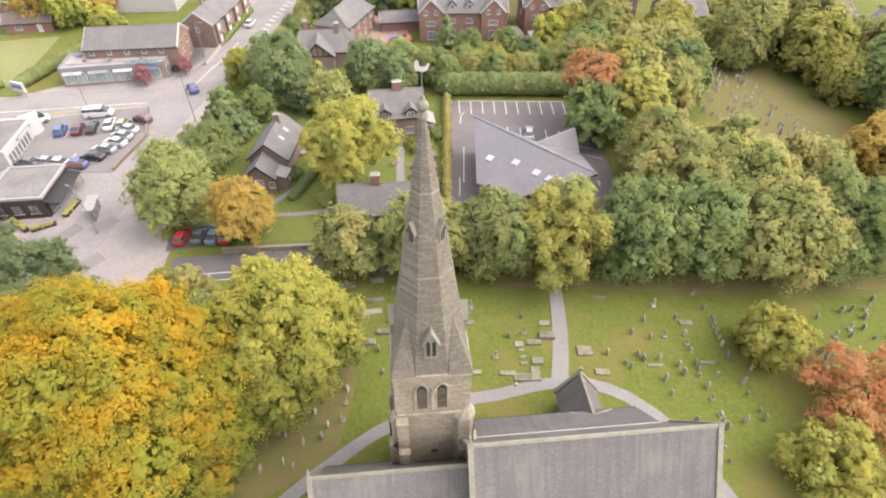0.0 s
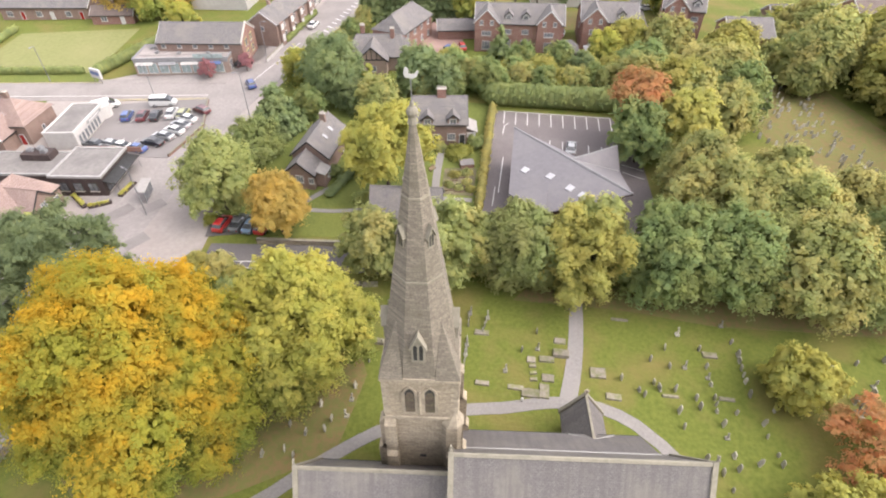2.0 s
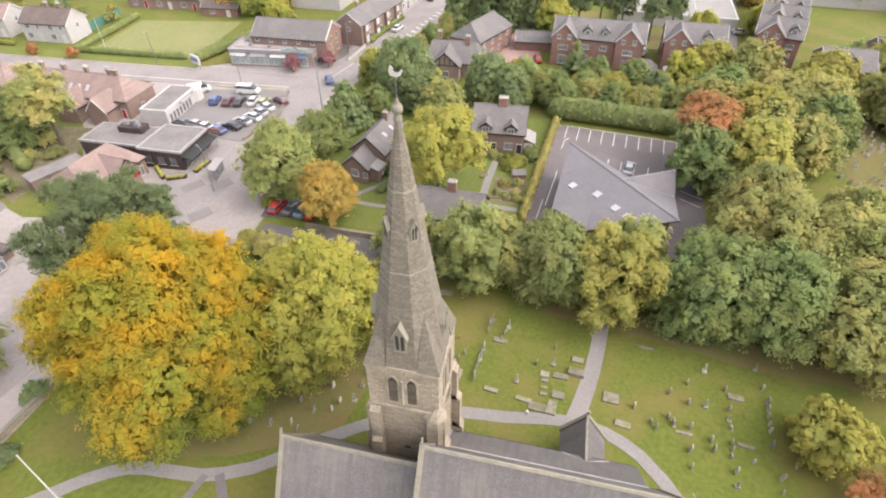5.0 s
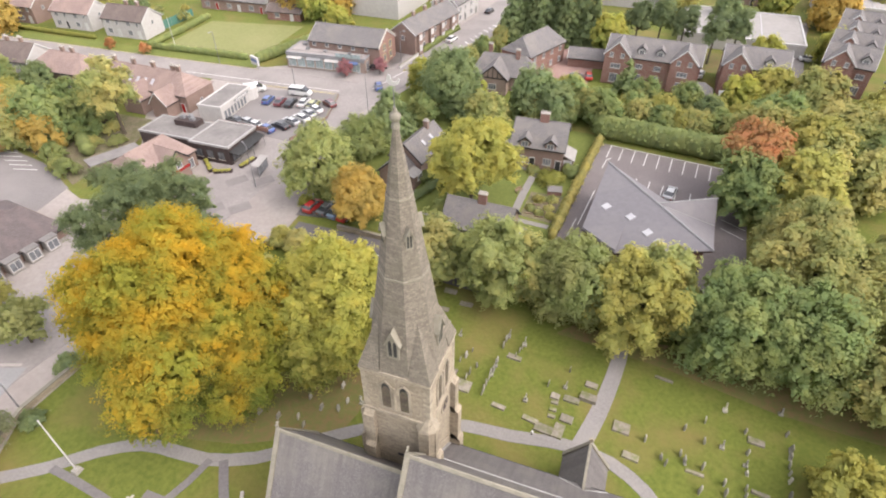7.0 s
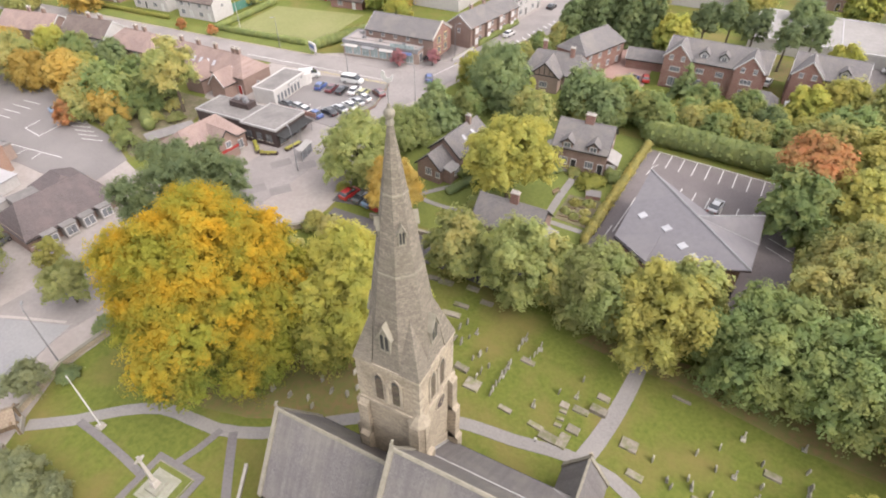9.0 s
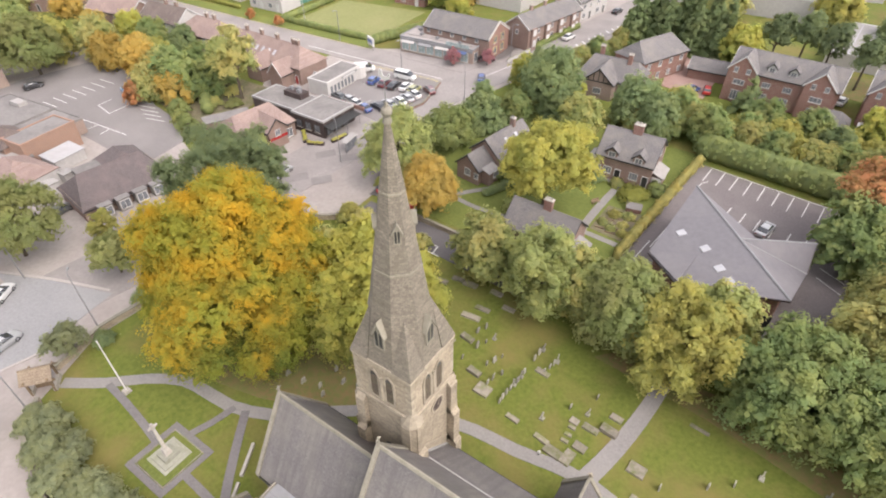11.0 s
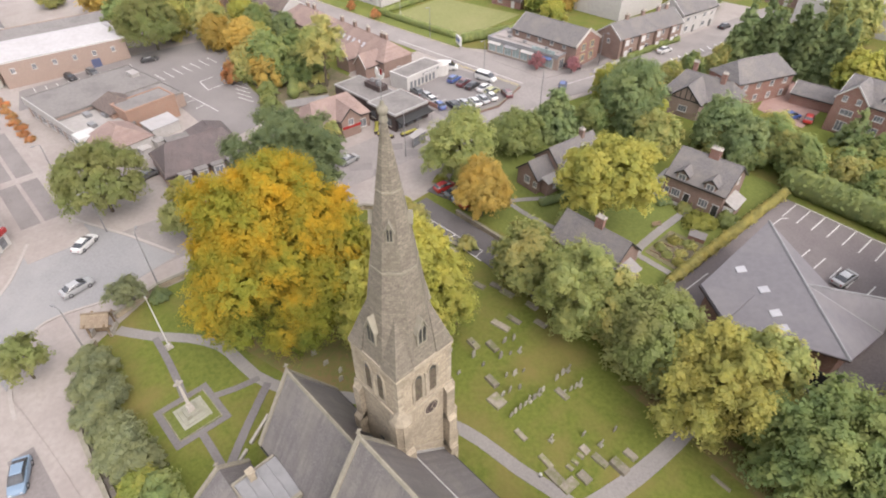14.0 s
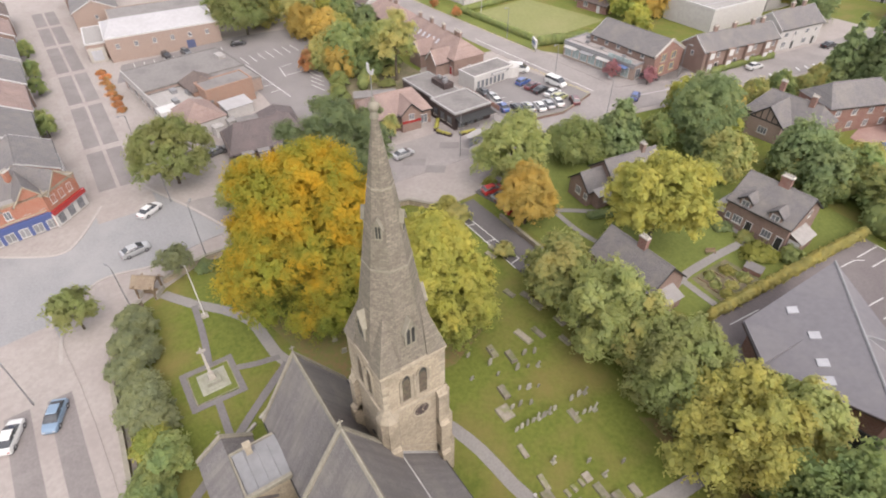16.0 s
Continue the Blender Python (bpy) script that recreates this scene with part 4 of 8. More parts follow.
def build_church():
    church = thing("church", "Victorian stone church with a broach spire and slate roofs", "church", 0, 0, 0)
    church_tower(church)
    church_spire(church)
    gable_roof(church, "nave", 2.6, 22.0, -6.65, 16.55, 4.65, 9.1, SLATE, "grey slate nave roof with dark streaks")
    gable_roof(church, "chancel", -10.0, 2.6, -6.2, 12.7, 4.7, 5.1, SLATE, "grey slate chancel roof with dark streaks")
    coping(church, 2.55, -6.65, 16.5, 4.65, 9.1)
    coping(church, 22.05, -6.65, 16.5, 4.65, 9.1)
    coping(church, -10.05, -6.2, 12.65, 4.7, 5.1)
    # north aisle, leaning on the nave
    part("aisle_roof", Build().slab([(2.7, 2.25, 5.0), (21.2, 2.25, 5.0), (21.2, -2.0, 9.05), (2.7, -2.0, 9.05)], 0.2), SLATE, church, "grey slate lean-to aisle roof")
    part("aisle_wall", Build().hull([(3.2, -2.3, -0.6), (20.9, -2.3, -0.6), (20.9, 1.9, -0.6), (3.2, 1.9, -0.6)], [(3.2, -2.3, 8.9), (20.9, -2.3, 8.9), (20.9, 1.9, 4.95), (3.2, 1.9, 4.95)]), STONE, church)
    part("flashing", Build().box(3.1, 21.2, -2.06, -1.9, 9.02, 9.12), FLASH, church, "white lead flashing line")
    part("aisle_gutter", Build().box(2.9, 21.2, 2.25, 2.39, 4.72, 4.88), BLACKP, church)
    part("tower_flashing", Build().hull([(2.96, -2.0, 9.1), (3.2, -2.0, 9.1), (3.2, 2.1, 5.2), (2.96, 2.1, 5.2)], [(2.96, -2.0, 9.2), (3.2, -2.0, 9.2), (3.2, 2.1, 5.3), (2.96, 2.1, 5.3)]), FLASH, church, "white lead flashing")
    # south aisle, out of the camera's sight behind the nave
    part("south_aisle_wall", Build().box(2.9, 21.5, -15.0, -11.0, -0.6, 5.0), STONE, church)
    part("south_aisle_roof", Build().slab([(2.7, -11.2, 9.0), (21.8, -11.2, 9.0), (21.8, -15.3, 5.0), (2.7, -15.3, 5.0)], 0.2), SLATE, church, "grey slate lean-to aisle roof")
    # north porch
    px, w = 16.3, 2.3
    part("porch_wall", Build().hull([(px - 1.9, 1.6, -0.6), (px + 1.9, 1.6, -0.6), (px + 1.9, 6.0, -0.6), (px - 1.9, 6.0, -0.6)], [(px - 1.9, 1.6, 2.75), (px + 1.9, 1.6, 2.75), (px + 1.9, 6.0, 2.75), (px - 1.9, 6.0, 2.75)]), STONE, church)
    part("porch_gable", Build().hull([(px - 1.9, 5.6, 2.7), (px + 1.9, 5.6, 2.7), (px, 5.6, 5.5)], [(px - 1.9, 6.0, 2.7), (px + 1.9, 6.0, 2.7), (px, 6.0, 5.5)]), STONE, church)
    for s in (-1, 1):
        pts = [(px, 6.25, 5.95), (px, 1.2, 5.95), (px + s * w, 2.1, 2.55), (px + s * w, 6.25, 2.55)]
        roof = part("porch_roof", turned(Build().slab([(y, -(x - px), z) for x, y, z in pts], 0.18), Matrix.Identity(4)), SLATE, church, "dark slate porch roof")
        roof.matrix_basis = pose(px, 0, 0, 0, 0, 90)
        part("porch_coping", Build().hull([(px, 6.1, 5.85), (px + s * (w + 0.1), 6.1, 2.35), (px + s * (w + 0.1), 6.5, 2.35), (px, 6.5, 5.85)], [(px, 6.1, 6.2), (px + s * (w + 0.1), 6.1, 2.75), (px + s * (w + 0.1), 6.5, 2.75), (px, 6.5, 6.2)]), LICHEN, church, "stone porch coping")
        part("valley_flashing", Build().hull([(px, 0.9, 5.9), (px + s * 2.25, 2.0, 2.75 + 2.25), (px + s * 2.25, 2.2, 4.9), (px, 1.15, 5.9)], [(px, 0.9, 6.06), (px + s * 2.25, 2.0, 5.35), (px + s * 2.25, 2.2, 5.2), (px, 1.15, 6.06)]), FLASH, church, "white lead valley")
    part("porch_ridge", Build().box(px - 0.12, px + 0.12, 0.9, 6.25, 5.86, 6.06), LICHEN, church, "pale ridge tiles")
    part("porch_cross", Build().box(px - 0.09, px + 0.09, 6.2, 6.4, 6.1, 6.75).box(px - 0.26, px + 0.26, 6.2, 6.4, 6.4, 6.54), DRESSED, church)
    part("porch_step", Build().box(px - 1.6, px + 1.6, 6.1, 7.6, -0.4, 0.3), PALESTONE, church, "pale stone porch step")
    # vestry at the south-west, with a slated gable and a lead-covered flat
    part("vestry_wall", Build().box(-10.0, -2.7, -17.5, -12.9, -0.6, 3.7), STONE, church)
    for s in (-1, 1):
        pts = [(-10.3, -15.2 + s * 2.8, 3.5), (-2.5, -15.2 + s * 2.8, 3.5), (-2.5, -15.2, 5.6), (-10.3, -15.2, 5.6)]
        part("vestry_roof", Build().slab(pts if s < 0 else list(reversed(pts)), 0.18), SLATE, church, "slate vestry roof")
    coping(church, -10.3, -15.2, 5.55, 2.8, 3.5)
    part("vestry_gable", Build().hull([(-10.1, -17.5, -0.6), (-10.1, -12.9, -0.6), (-10.1, -12.9, 3.6), (-10.1, -15.2, 5.4), (-10.1, -17.5, 3.6)], [(-2.75, -17.5, -0.6), (-2.75, -12.9, -0.6), (-2.75, -12.9, 3.6), (-2.75, -15.2, 5.4), (-2.75, -17.5, 3.6)]), STONE, church)
    part("vestry_body", Build().box(-7.6, -2.7, -15.0, -10.7, -0.6, 5.1), STONE, church)
    part("vestry_flat", Build().hull([(-7.6, -15.0, 5.1), (-2.7, -15.0, 5.1), (-2.7, -10.6, 5.1), (-7.6, -10.6, 5.1)], [(-7.5, -14.9, 5.75), (-2.8, -14.9, 5.4), (-2.8, -10.6, 5.4), (-7.5, -10.6, 5.75)]), LEAD, church, "blue-grey lead-covered flat roof")
    for y in (-13.8, -12.7, -11.6):
        part("lead_roll", Build().hull([(-7.5, y - 0.05, 5.73), (-2.8, y - 0.05, 5.38), (-2.8, y + 0.05, 5.38), (-7.5, y + 0.05, 5.73)], [(-7.5, y - 0.03, 5.82), (-2.8, y - 0.03, 5.47), (-2.8, y + 0.03, 5.47), (-7.5, y + 0.03, 5.82)]), LEAD, church, "rounded lead seam")
    part("vestry_parapet", Build().box(-2.85, -2.5, -15.1, -10.7, 5.2, 5.75).box(-7.75, -7.55, -15.1, -10.7, 5.5, 5.9).box(-7.55, -2.85, -15.12, -14.95, 5.3, 5.8), LICHEN, church, "lichened stone parapet")
    part("vestry_chimney", Build().box(-7.3, -6.7, -13.6, -13.0, 5.5, 6.9).box(-7.38, -6.62, -13.68, -12.92, 6.9, 7.05), DRESSED, church, "short stone chimney")
    # west window of the chancel
    win = part("west_window", ring_plate([(a, z) for a, z in lancet(2.6, 5.2)], [(a, z + 0.25) for a, z in lancet(2.1, 4.7)], -0.15, 0.15).mesh("west_window", DRESSED), DRESSED, church, "traceried stone west window")
    win.matrix_basis = pose(-9.9, -6.2, 3.0, 0, 0, -90)
    part("pane", Build().outline([(a, z + 0.25) for a, z in lancet(2.1, 4.7)], -0.03, 0.03), GLASS, win, "dark leaded glass")
    for x in (-0.35, 0.35):
        part("mullion", Build().box(x - 0.06, x + 0.06, -0.08, 0.08, 0.25, 4.0), DRESSED, win)
    for x in (5, 8.2, 11.4, 19.3):
        w2 = part("aisle_window", ring_plate([(a, z) for a, z in lancet(1.3, 2.6)], [(a, z + 0.18) for a, z in lancet(0.95, 2.2)], -0.1, 0.1).mesh("aisle_window", DRESSED), DRESSED, church, "stone lancet window")
        w2.matrix_basis = pose(x, 1.92, 1.2, 0, 0, 180)
        part("pane", Build().outline([(a, z + 0.18) for a, z in lancet(0.95, 2.2)], -0.03, 0.03), GLASS, w2, "dark leaded glass")
    return church


build_church()


# ---- trees ----
def mesh_from_arrays(name, co, quads, tris, mat):
    """A mesh straight from arrays of corners, four-sided and three-sided faces."""
    me = bpy.data.meshes.new(name)
    me.vertices.add(len(co))
    me.vertices.foreach_set("co", co.astype(np.float32).ravel())
    loops = np.concatenate([quads.ravel(), tris.ravel()]).astype(np.int32)
    me.loops.add(len(loops))
    me.loops.foreach_set("vertex_index", loops)
    nq, nt = len(quads), len(tris)
    starts = np.concatenate([np.arange(nq) * 4, nq * 4 + np.arange(nt) * 3]).astype(np.int32)
    me.polygons.add(nq + nt)
    me.polygons.foreach_set("loop_start", starts)
    me.materials.append(mat)
    me.update(calc_edges=True)
    return me


def unit(a):
    return a / np.maximum(np.linalg.norm(a, axis=-1, keepdims=True), 1e-6)


def foliage(name, rng, lobes, clumps, per, clump_r, leaf, mat, floor=-0.55, flat=1.0, core=0.0):
    """Leaf clumps over a body of rounded lobes, rows of (x, y, z, rx, ry, rz); core: a closed body behind the leaves of a clipped hedge."""
    lobes = np.asarray(lobes, float)
    c, r = lobes[:, :3], lobes[:, 3:]
    weight = r[:, 0] * r[:, 1] + r[:, 0] * r[:, 2]
    pick = rng.choice(len(lobes), clumps * 3, p=weight / weight.sum())
    way = unit(rng.normal(size=(clumps * 3, 3)))
    way = way[:, :] * np.where((way[:, 2:] < floor), -1, 1)
    pos = c[pick] + r[pick] * way * (1.06 - 0.24 * rng.uniform(0, 1, (len(pick), 1)) ** 1.6)
    depth = (((pos[:, None] - c[None]) / r[None]) ** 2).sum(-1)
    depth[np.arange(len(pick)), pick] = 9
    keep = np.flatnonzero(depth.min(1) > 0.62)[:clumps]
    pos, way, mid = pos[keep], way[keep], c[pick[keep]]
    deep = rng.uniform(0, 1, len(keep)) < 0.36
    pos = np.where(deep[:, None], mid + (pos - mid) * 0.8, pos)
    k = len(keep)
    size = clump_r * (0.4 + 1.0 * rng.uniform(0, 1, k) ** 1.5)
    w2 = unit(way[:, None] * 0.55 + rng.normal(size=(k, per, 3)) * 0.8)
    off = w2 * size[:, None, None] * rng.uniform(0.55, 1.05, (k, per, 1))
    off[..., 2] *= flat * 0.72
    off += way[:, None] * (size[:, None, None] * rng.uniform(-0.5, 0.7, (k, per, 1)))
    off[..., 2] -= 0.35 * (off[..., 0] ** 2 + off[..., 1] ** 2) / np.maximum(size[:, None], 0.1)
    p = (pos[:, None] + off).reshape(-1, 3)
    nrm = unit(w2 * 0.35 + way[:, None] * 0.7 + rng.normal(size=w2.shape) * 0.34 + np.array([0, 0, 0.5])).reshape(-1, 3)
    s = leaf * rng.uniform(0.6, 1.25, (len(p), 1)) * np.repeat(np.where(deep, 1.5, 1.0), per)[:, None]
    if core < 0.8:
        # coarse inner sprays that close the crown behind the outer leaves
        m = max(3, per // 5)
        q = (mid[:, None] + (pos - mid)[:, None] * rng.uniform(0.5, 0.84, (k, m, 1)) + rng.normal(size=(k, m, 3)) * size[:, None, None] * 0.45).reshape(-1, 3)
        p = np.concatenate([p, q])
        nrm = np.concatenate([nrm, unit(np.repeat(way, m, 0) * 0.8 + rng.normal(size=q.shape) * 0.3 + np.array([0, 0, 0.4]))])
        s = np.concatenate([s, leaf * rng.uniform(1.9, 2.9, (len(q), 1))])
    t = unit(np.cross(nrm, rng.normal(size=nrm.shape)))
    b = np.cross(nrm, t)
    co = np.stack([p + t * s, p + b * s * 0.62 - nrm * s * 0.22, p - t * s * 0.85, p - b * s * 0.62 - nrm * s * 0.22], 1).reshape(-1, 3)
    quads = np.arange(len(co)).reshape(-1, 4)
    tris = np.zeros((0, 3), int)
    if core >= 0.8:
        ball = Build().ball((0, 0, 0), 1.0, 6, 9)
        bv = np.array(ball.v)
        bq = np.array([q for q in ball.f if len(q) == 4])
        bt = np.array([q for q in ball.f if len(q) == 3])
        cos, qs, ts, n = [co], [quads], [], len(co)
        for i in range(len(lobes)):
            cos.append(c[i] + bv * r[i] * core * rng.uniform(0.92, 1.06, (len(bv), 1)))
            qs.append(bq + n)
            ts.append(bt + n)
            n += len(bv)
        co, quads, tris = np.concatenate(cos), np.concatenate(qs), np.concatenate(ts)
    return mesh_from_arrays(name, co, quads, tris, mat)


def crown_lobes(rng, n, h, r, low, spread=0.6, size=0.5, full=0.5):
    """Rounded lobes that fill a crown of radius r between low and h; full: below 0.5 the lower flanks stand steeper."""
    mid = low + (h - low) * 0.42
    tall = (h - low) / 2
    lobes = [(0, 0, mid, r * 0.72, r * 0.72, tall * 0.8)]
    for i in range(n):
        a = i * 2.39996 + rng.uniform(-0.3, 0.3)
        u = 1 - (2 if full >= 0.5 else 1.75) * (i + 0.5) / n
        q = max(0, 1 - u * u) ** (0.5 if u > 0 else full)
        s = size * rng.uniform(0.75, 1.15)
        k = spread * rng.uniform(0.85, 1.12)
        if full < 0.5:
            k *= 0.96 if u > 0 else 1.05
        lobes.append((r * k * q * math.cos(a), r * k * q * math.sin(a), mid + ((h - mid) if u > 0 else (mid - low)) * k * 1.05 * u, r * s, r * s, min(r, tall) * s))
    return lobes


def trunk_mesh(rng, h, r0, limbs, reach, fork):
    b = Build()
    lean = rng.uniform(-0.3, 0.3, 2)
    pts = [(lean[0] * t * t, lean[1] * t * t, -0.3 + (h + 0.3) * t) for t in (0, 0.06, 0.35, 0.7, 1)]
    b.tube(pts, [r0 * 1.5, r0 * 1.05, r0 * 0.85, r0 * 0.6, r0 * 0.25], 9)
    for i in range(limbs):
        a = i * 2.4 + rng.uniform(-0.4, 0.4)
        z = fork + (h - fork) * rng.uniform(0.0, 0.6)
        q = reach * rng.uniform(0.55, 0.95)
        up = rng.uniform(0.35, 0.8) * q
        b.tube([(0, 0, z), (q * 0.45 * math.cos(a), q * 0.45 * math.sin(a), z + up * 0.6), (q * math.cos(a), q * math.sin(a), z + up)], [r0 * 0.45, r0 * 0.28, r0 * 0.08], 6)
    return b


def tree(label, x, y, h, r, mat, seed, clumps=260, per=26, leaf=0.3, clump_r=0.9, low=0.22, lobes=11, spread=0.6, size=0.5, trunk_r=None, name="tree", category="tree", floor=-0.55, group="", full=0.5):
    """A broadleaved tree with its own crown."""
    rng = np.random.default_rng(seed)
    if clumps >= 360:
        leaf, per = leaf * 0.76, int(per * 1.4)
    t = thing(name, label, category, x, y, None, 0, group)
    part("trunk", trunk_mesh(rng, h * 0.72, trunk_r or h * 0.022, 6, r * 0.75, h * max(low, 0.15)), BARK, t)
    me = foliage("crown", rng, crown_lobes(rng, lobes, h, r, h * low, spread, size, full), clumps, per, clump_r, leaf, mat, floor)
    part("crown", me, mat, t)
    return t


def conifer(label, x, y, h, r, mat, seed, clumps=200, per=24, leaf=0.25, name="conifer", droop=0.0):
    """A tapering evergreen."""
    rng = np.random.default_rng(seed)
    t = thing(name, label, "tree", x, y)
    part("trunk", Build().tube([(0, 0, -0.3), (0, 0, h * 0.9)], [h * 0.022, 0.05], 8), BARK, t)
    lobes = []
    tiers = 7
    for i in range(tiers):
        u = i / (tiers - 1)
        rr = r * (1 - u) ** 0.8 + 0.25
        z = h * (0.1 + 0.84 * u)
        m = max(3, int(5 * (1 - u)) + 2)
        for k in range(m):
            a = k * math.tau / m + i * 0.7 + rng.uniform(-0.2, 0.2)
            q = rr * 0.55
            lobes.append((q * math.cos(a), q * math.sin(a), z, rr * 0.5, rr * 0.5, h / tiers * 0.62))
    me = foliage("crown", rng, lobes, clumps, per, 0.55, leaf, mat, -0.8)
    part("crown", me, mat, t)
    return t


def hedge(label, pts, width, height, mat, seed, density=7.0, leaf=0.16, name="hedge"):
    """A clipped hedge along plan points."""
    rng = np.random.default_rng(seed)
    line = smooth_line(pts, 3.0)
    x0, y0 = line[0]
    t = thing(name, label, "hedge", x0, y0)
    z0 = gz(x0, y0)
    lobes = []
    for (ax, ay), (bx, by) in zip(line, line[1:]):
        n = max(1, int(math.hypot(bx - ax, by - ay) / (width * 0.22)))
        for k in range(n):
            px, py = ax + (bx - ax) * k / n, ay + (by - ay) * k / n
            lobes.append((px - x0 + rng.uniform(-0.08, 0.08), py - y0 + rng.uniform(-0.08, 0.08), gz(px, py) - z0 + height * 0.45, width * 0.55, width * 0.55, height * rng.uniform(0.53, 0.57)))
    total = sum(math.hypot(b[0] - a[0], b[1] - a[1]) for a, b in zip(line, line[1:]))
    clumps = int(total * density * (0.6 * height + 0.6 * width))
    me = foliage("foliage", rng, lobes, max(30, clumps), 14, 0.28, leaf, mat, -0.3, core=0.92)
    part("foliage", me, mat, t)
    return t


def shrub(label, x, y, h, r, mat, seed, clumps=50, per=18, leaf=0.18, name="shrub"):
    rng = np.random.default_rng(seed)
    t = thing(name, label, "shrub", x, y)
    part("stem", Build().tube([(0, 0, -0.1), (0, 0, h * 0.5)], [0.08, 0.04], 6), BARK, t)
    part("foliage", foliage("foliage", rng, crown_lobes(rng, 5, h, r, 0.05, 0.5, 0.55), clumps, per, 0.4, leaf, mat, -0.4), mat, t)
    return t


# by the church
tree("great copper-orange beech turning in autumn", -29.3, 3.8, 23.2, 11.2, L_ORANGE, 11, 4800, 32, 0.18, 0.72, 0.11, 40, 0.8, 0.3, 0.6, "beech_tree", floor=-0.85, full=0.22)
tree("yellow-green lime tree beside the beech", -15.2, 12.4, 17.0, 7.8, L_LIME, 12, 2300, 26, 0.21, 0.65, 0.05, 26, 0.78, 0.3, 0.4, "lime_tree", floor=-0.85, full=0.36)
tree("broad dark green pine at the churchyard edge", -43.6, 14.8, 20.0, 9.0, L_PINE, 13, 1300, 40, 0.14, 0.6, 0.45, 34, 0.82, 0.23, 0.35, "pine_tree", floor=-0.7)
tree("pale silvery green tree by the lane", -35.2, 42.8, 12.8, 6.2, L_PALE, 14, 520, 26, 0.25, 0.75, 0.12, 12, 0.62, 0.45, name="whitebeam_tree")
tree("small amber-orange tree on the lawn", -24.6, 37.2, 11.5, 4.6, L_AMBER, 15, 460, 26, 0.22, 0.6, 0.12, 12, 0.6, 0.45, name="hornbeam_tree")
tree("broad feathery green yew", -34.6, 57.0, 8.0, 5.2, L_HEDGE, 16, 420, 24, 0.22, 0.7, 0.03, 10, name="yew_tree", floor=-0.85, full=0.4)
conifer("dark green conical garden conifer", -33.0, 67.4, 10.2, 5.2, L_DARK, 17, 480)
tree("big dense dark green tree beside the road", -24.0, 79.5, 13.5, 6.6, L_DARK, 18, 620, 26, 0.26, 0.85, 0.03, 12, name="holm_oak_tree")
tree("golden yellow-green sycamore on the cottage lawn", -9.6, 49.0, 14.6, 7.6, L_YELLOW, 19, 820, 26, 0.25, 0.7, 0.3, 18, 0.78, 0.33, name="sycamore_tree")
# row along the churchyard's north wall
tree("olive green tree on the churchyard boundary", -9.5, 29.5, 10.5, 4.6, L_OLIVE, 21, 280, 26, 0.27, 0.8, 0.08, 10, floor=-0.8)
tree("pale green maple on the churchyard boundary", 0.2, 28.2, 13.2, 5.4, L_PALE, 22, 700, 26, 0.23, 0.6, 0.06, 18, 0.76, 0.32, name="maple_tree", floor=-0.8)
tree("olive green tree on the churchyard boundary", 5.2, 30.0, 10.5, 3.8, L_OLIVE, 23, 220, 26, 0.27, 0.8, 0.08, 9, floor=-0.8)
tree("brown-green tree on the churchyard boundary", 11.6, 28.2, 13.0, 5.4, L_BROWN, 24, 620, 26, 0.25, 0.8, 0.04, 14, floor=-0.85, full=0.4)
tree("olive green tree between the path and the hall", 21.2, 32.4, 11.0, 4.6, L_OLIVE, 27, 300, 26, 0.26, 0.8, 0.05, 10, floor=-0.8)
tree("yellowing oak by the churchyard path", 18.6, 26.4, 13.4, 6.5, L_OAK, 25, 900, 24, 0.23, 0.7, 0.1, 22, 0.8, 0.27, name="oak_tree", floor=-0.8)
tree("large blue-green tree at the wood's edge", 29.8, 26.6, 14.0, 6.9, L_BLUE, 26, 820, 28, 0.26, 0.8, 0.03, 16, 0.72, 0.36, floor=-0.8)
# wood to the east
for i, (x, y, h, r, m) in enumerate(((38, 25.5, 14.5, 6.6, L_GREEN), (47, 23.5, 15, 7.0, L_OLIVE), (57, 24, 15, 7.2, L_GREEN), (68, 26, 16, 7.5, L_OLIVE), (37.5, 36, 15.5, 6.8, L_OLIVE), (48, 35, 15, 7.0, L_OLIVE), (59, 36, 12.5, 6.5, L_OLIVE), (73, 40, 13, 6.5, L_AMBER), (40, 45.5, 13, 6.0, L_OLIVE), (51, 45, 10.5, 5.6, L_OLIVE), (81, 30, 16, 8, L_OLIVE), (83, 44, 13, 6.5, L_OAK))):
    tree("tall green-brown woodland tree", x, y, h, r, m, 40 + i, 560, 24, 0.27, 0.9, 0.05, 17, 0.68, 0.38, floor=-0.8, group="woodland trees")
tree("rust-red topped tree by the car park", 34.0, 64.0, 13.5, 4.8, L_RUST, 61, 240, 24, 0.3, 0.9, 0.5, 9)
tree("green tree by the car park", 33.0, 57.5, 11.5, 5.0, L_GREEN, 62, 260, 24, 0.3, 0.9, 0.03, 10)
tree("yellow-brown tree behind the car park", 41.0, 58.0, 14.0, 5.2, L_OAK, 63, 260, 24, 0.3, 0.9, 0.05, 10)
tree("green tree behind the car park", 44.5, 68.0, 12.0, 5.0, L_OLIVE, 64, 220, 24, 0.32, 0.9, 0.05, 10)
tree("young yellow-green tree among the graves", 40.8, 10.6, 7.6, 4.3, L_YELLOW, 65, 330, 24, 0.2, 0.55, 0.06, 16, 0.76, 0.32, floor=-0.85)
tree("rust-orange cherry tree among the graves", 46.8, 1.8, 7.4, 6.6, L_RUST, 66, 430, 20, 0.18, 0.6, 0.1, 22, 0.84, 0.24)
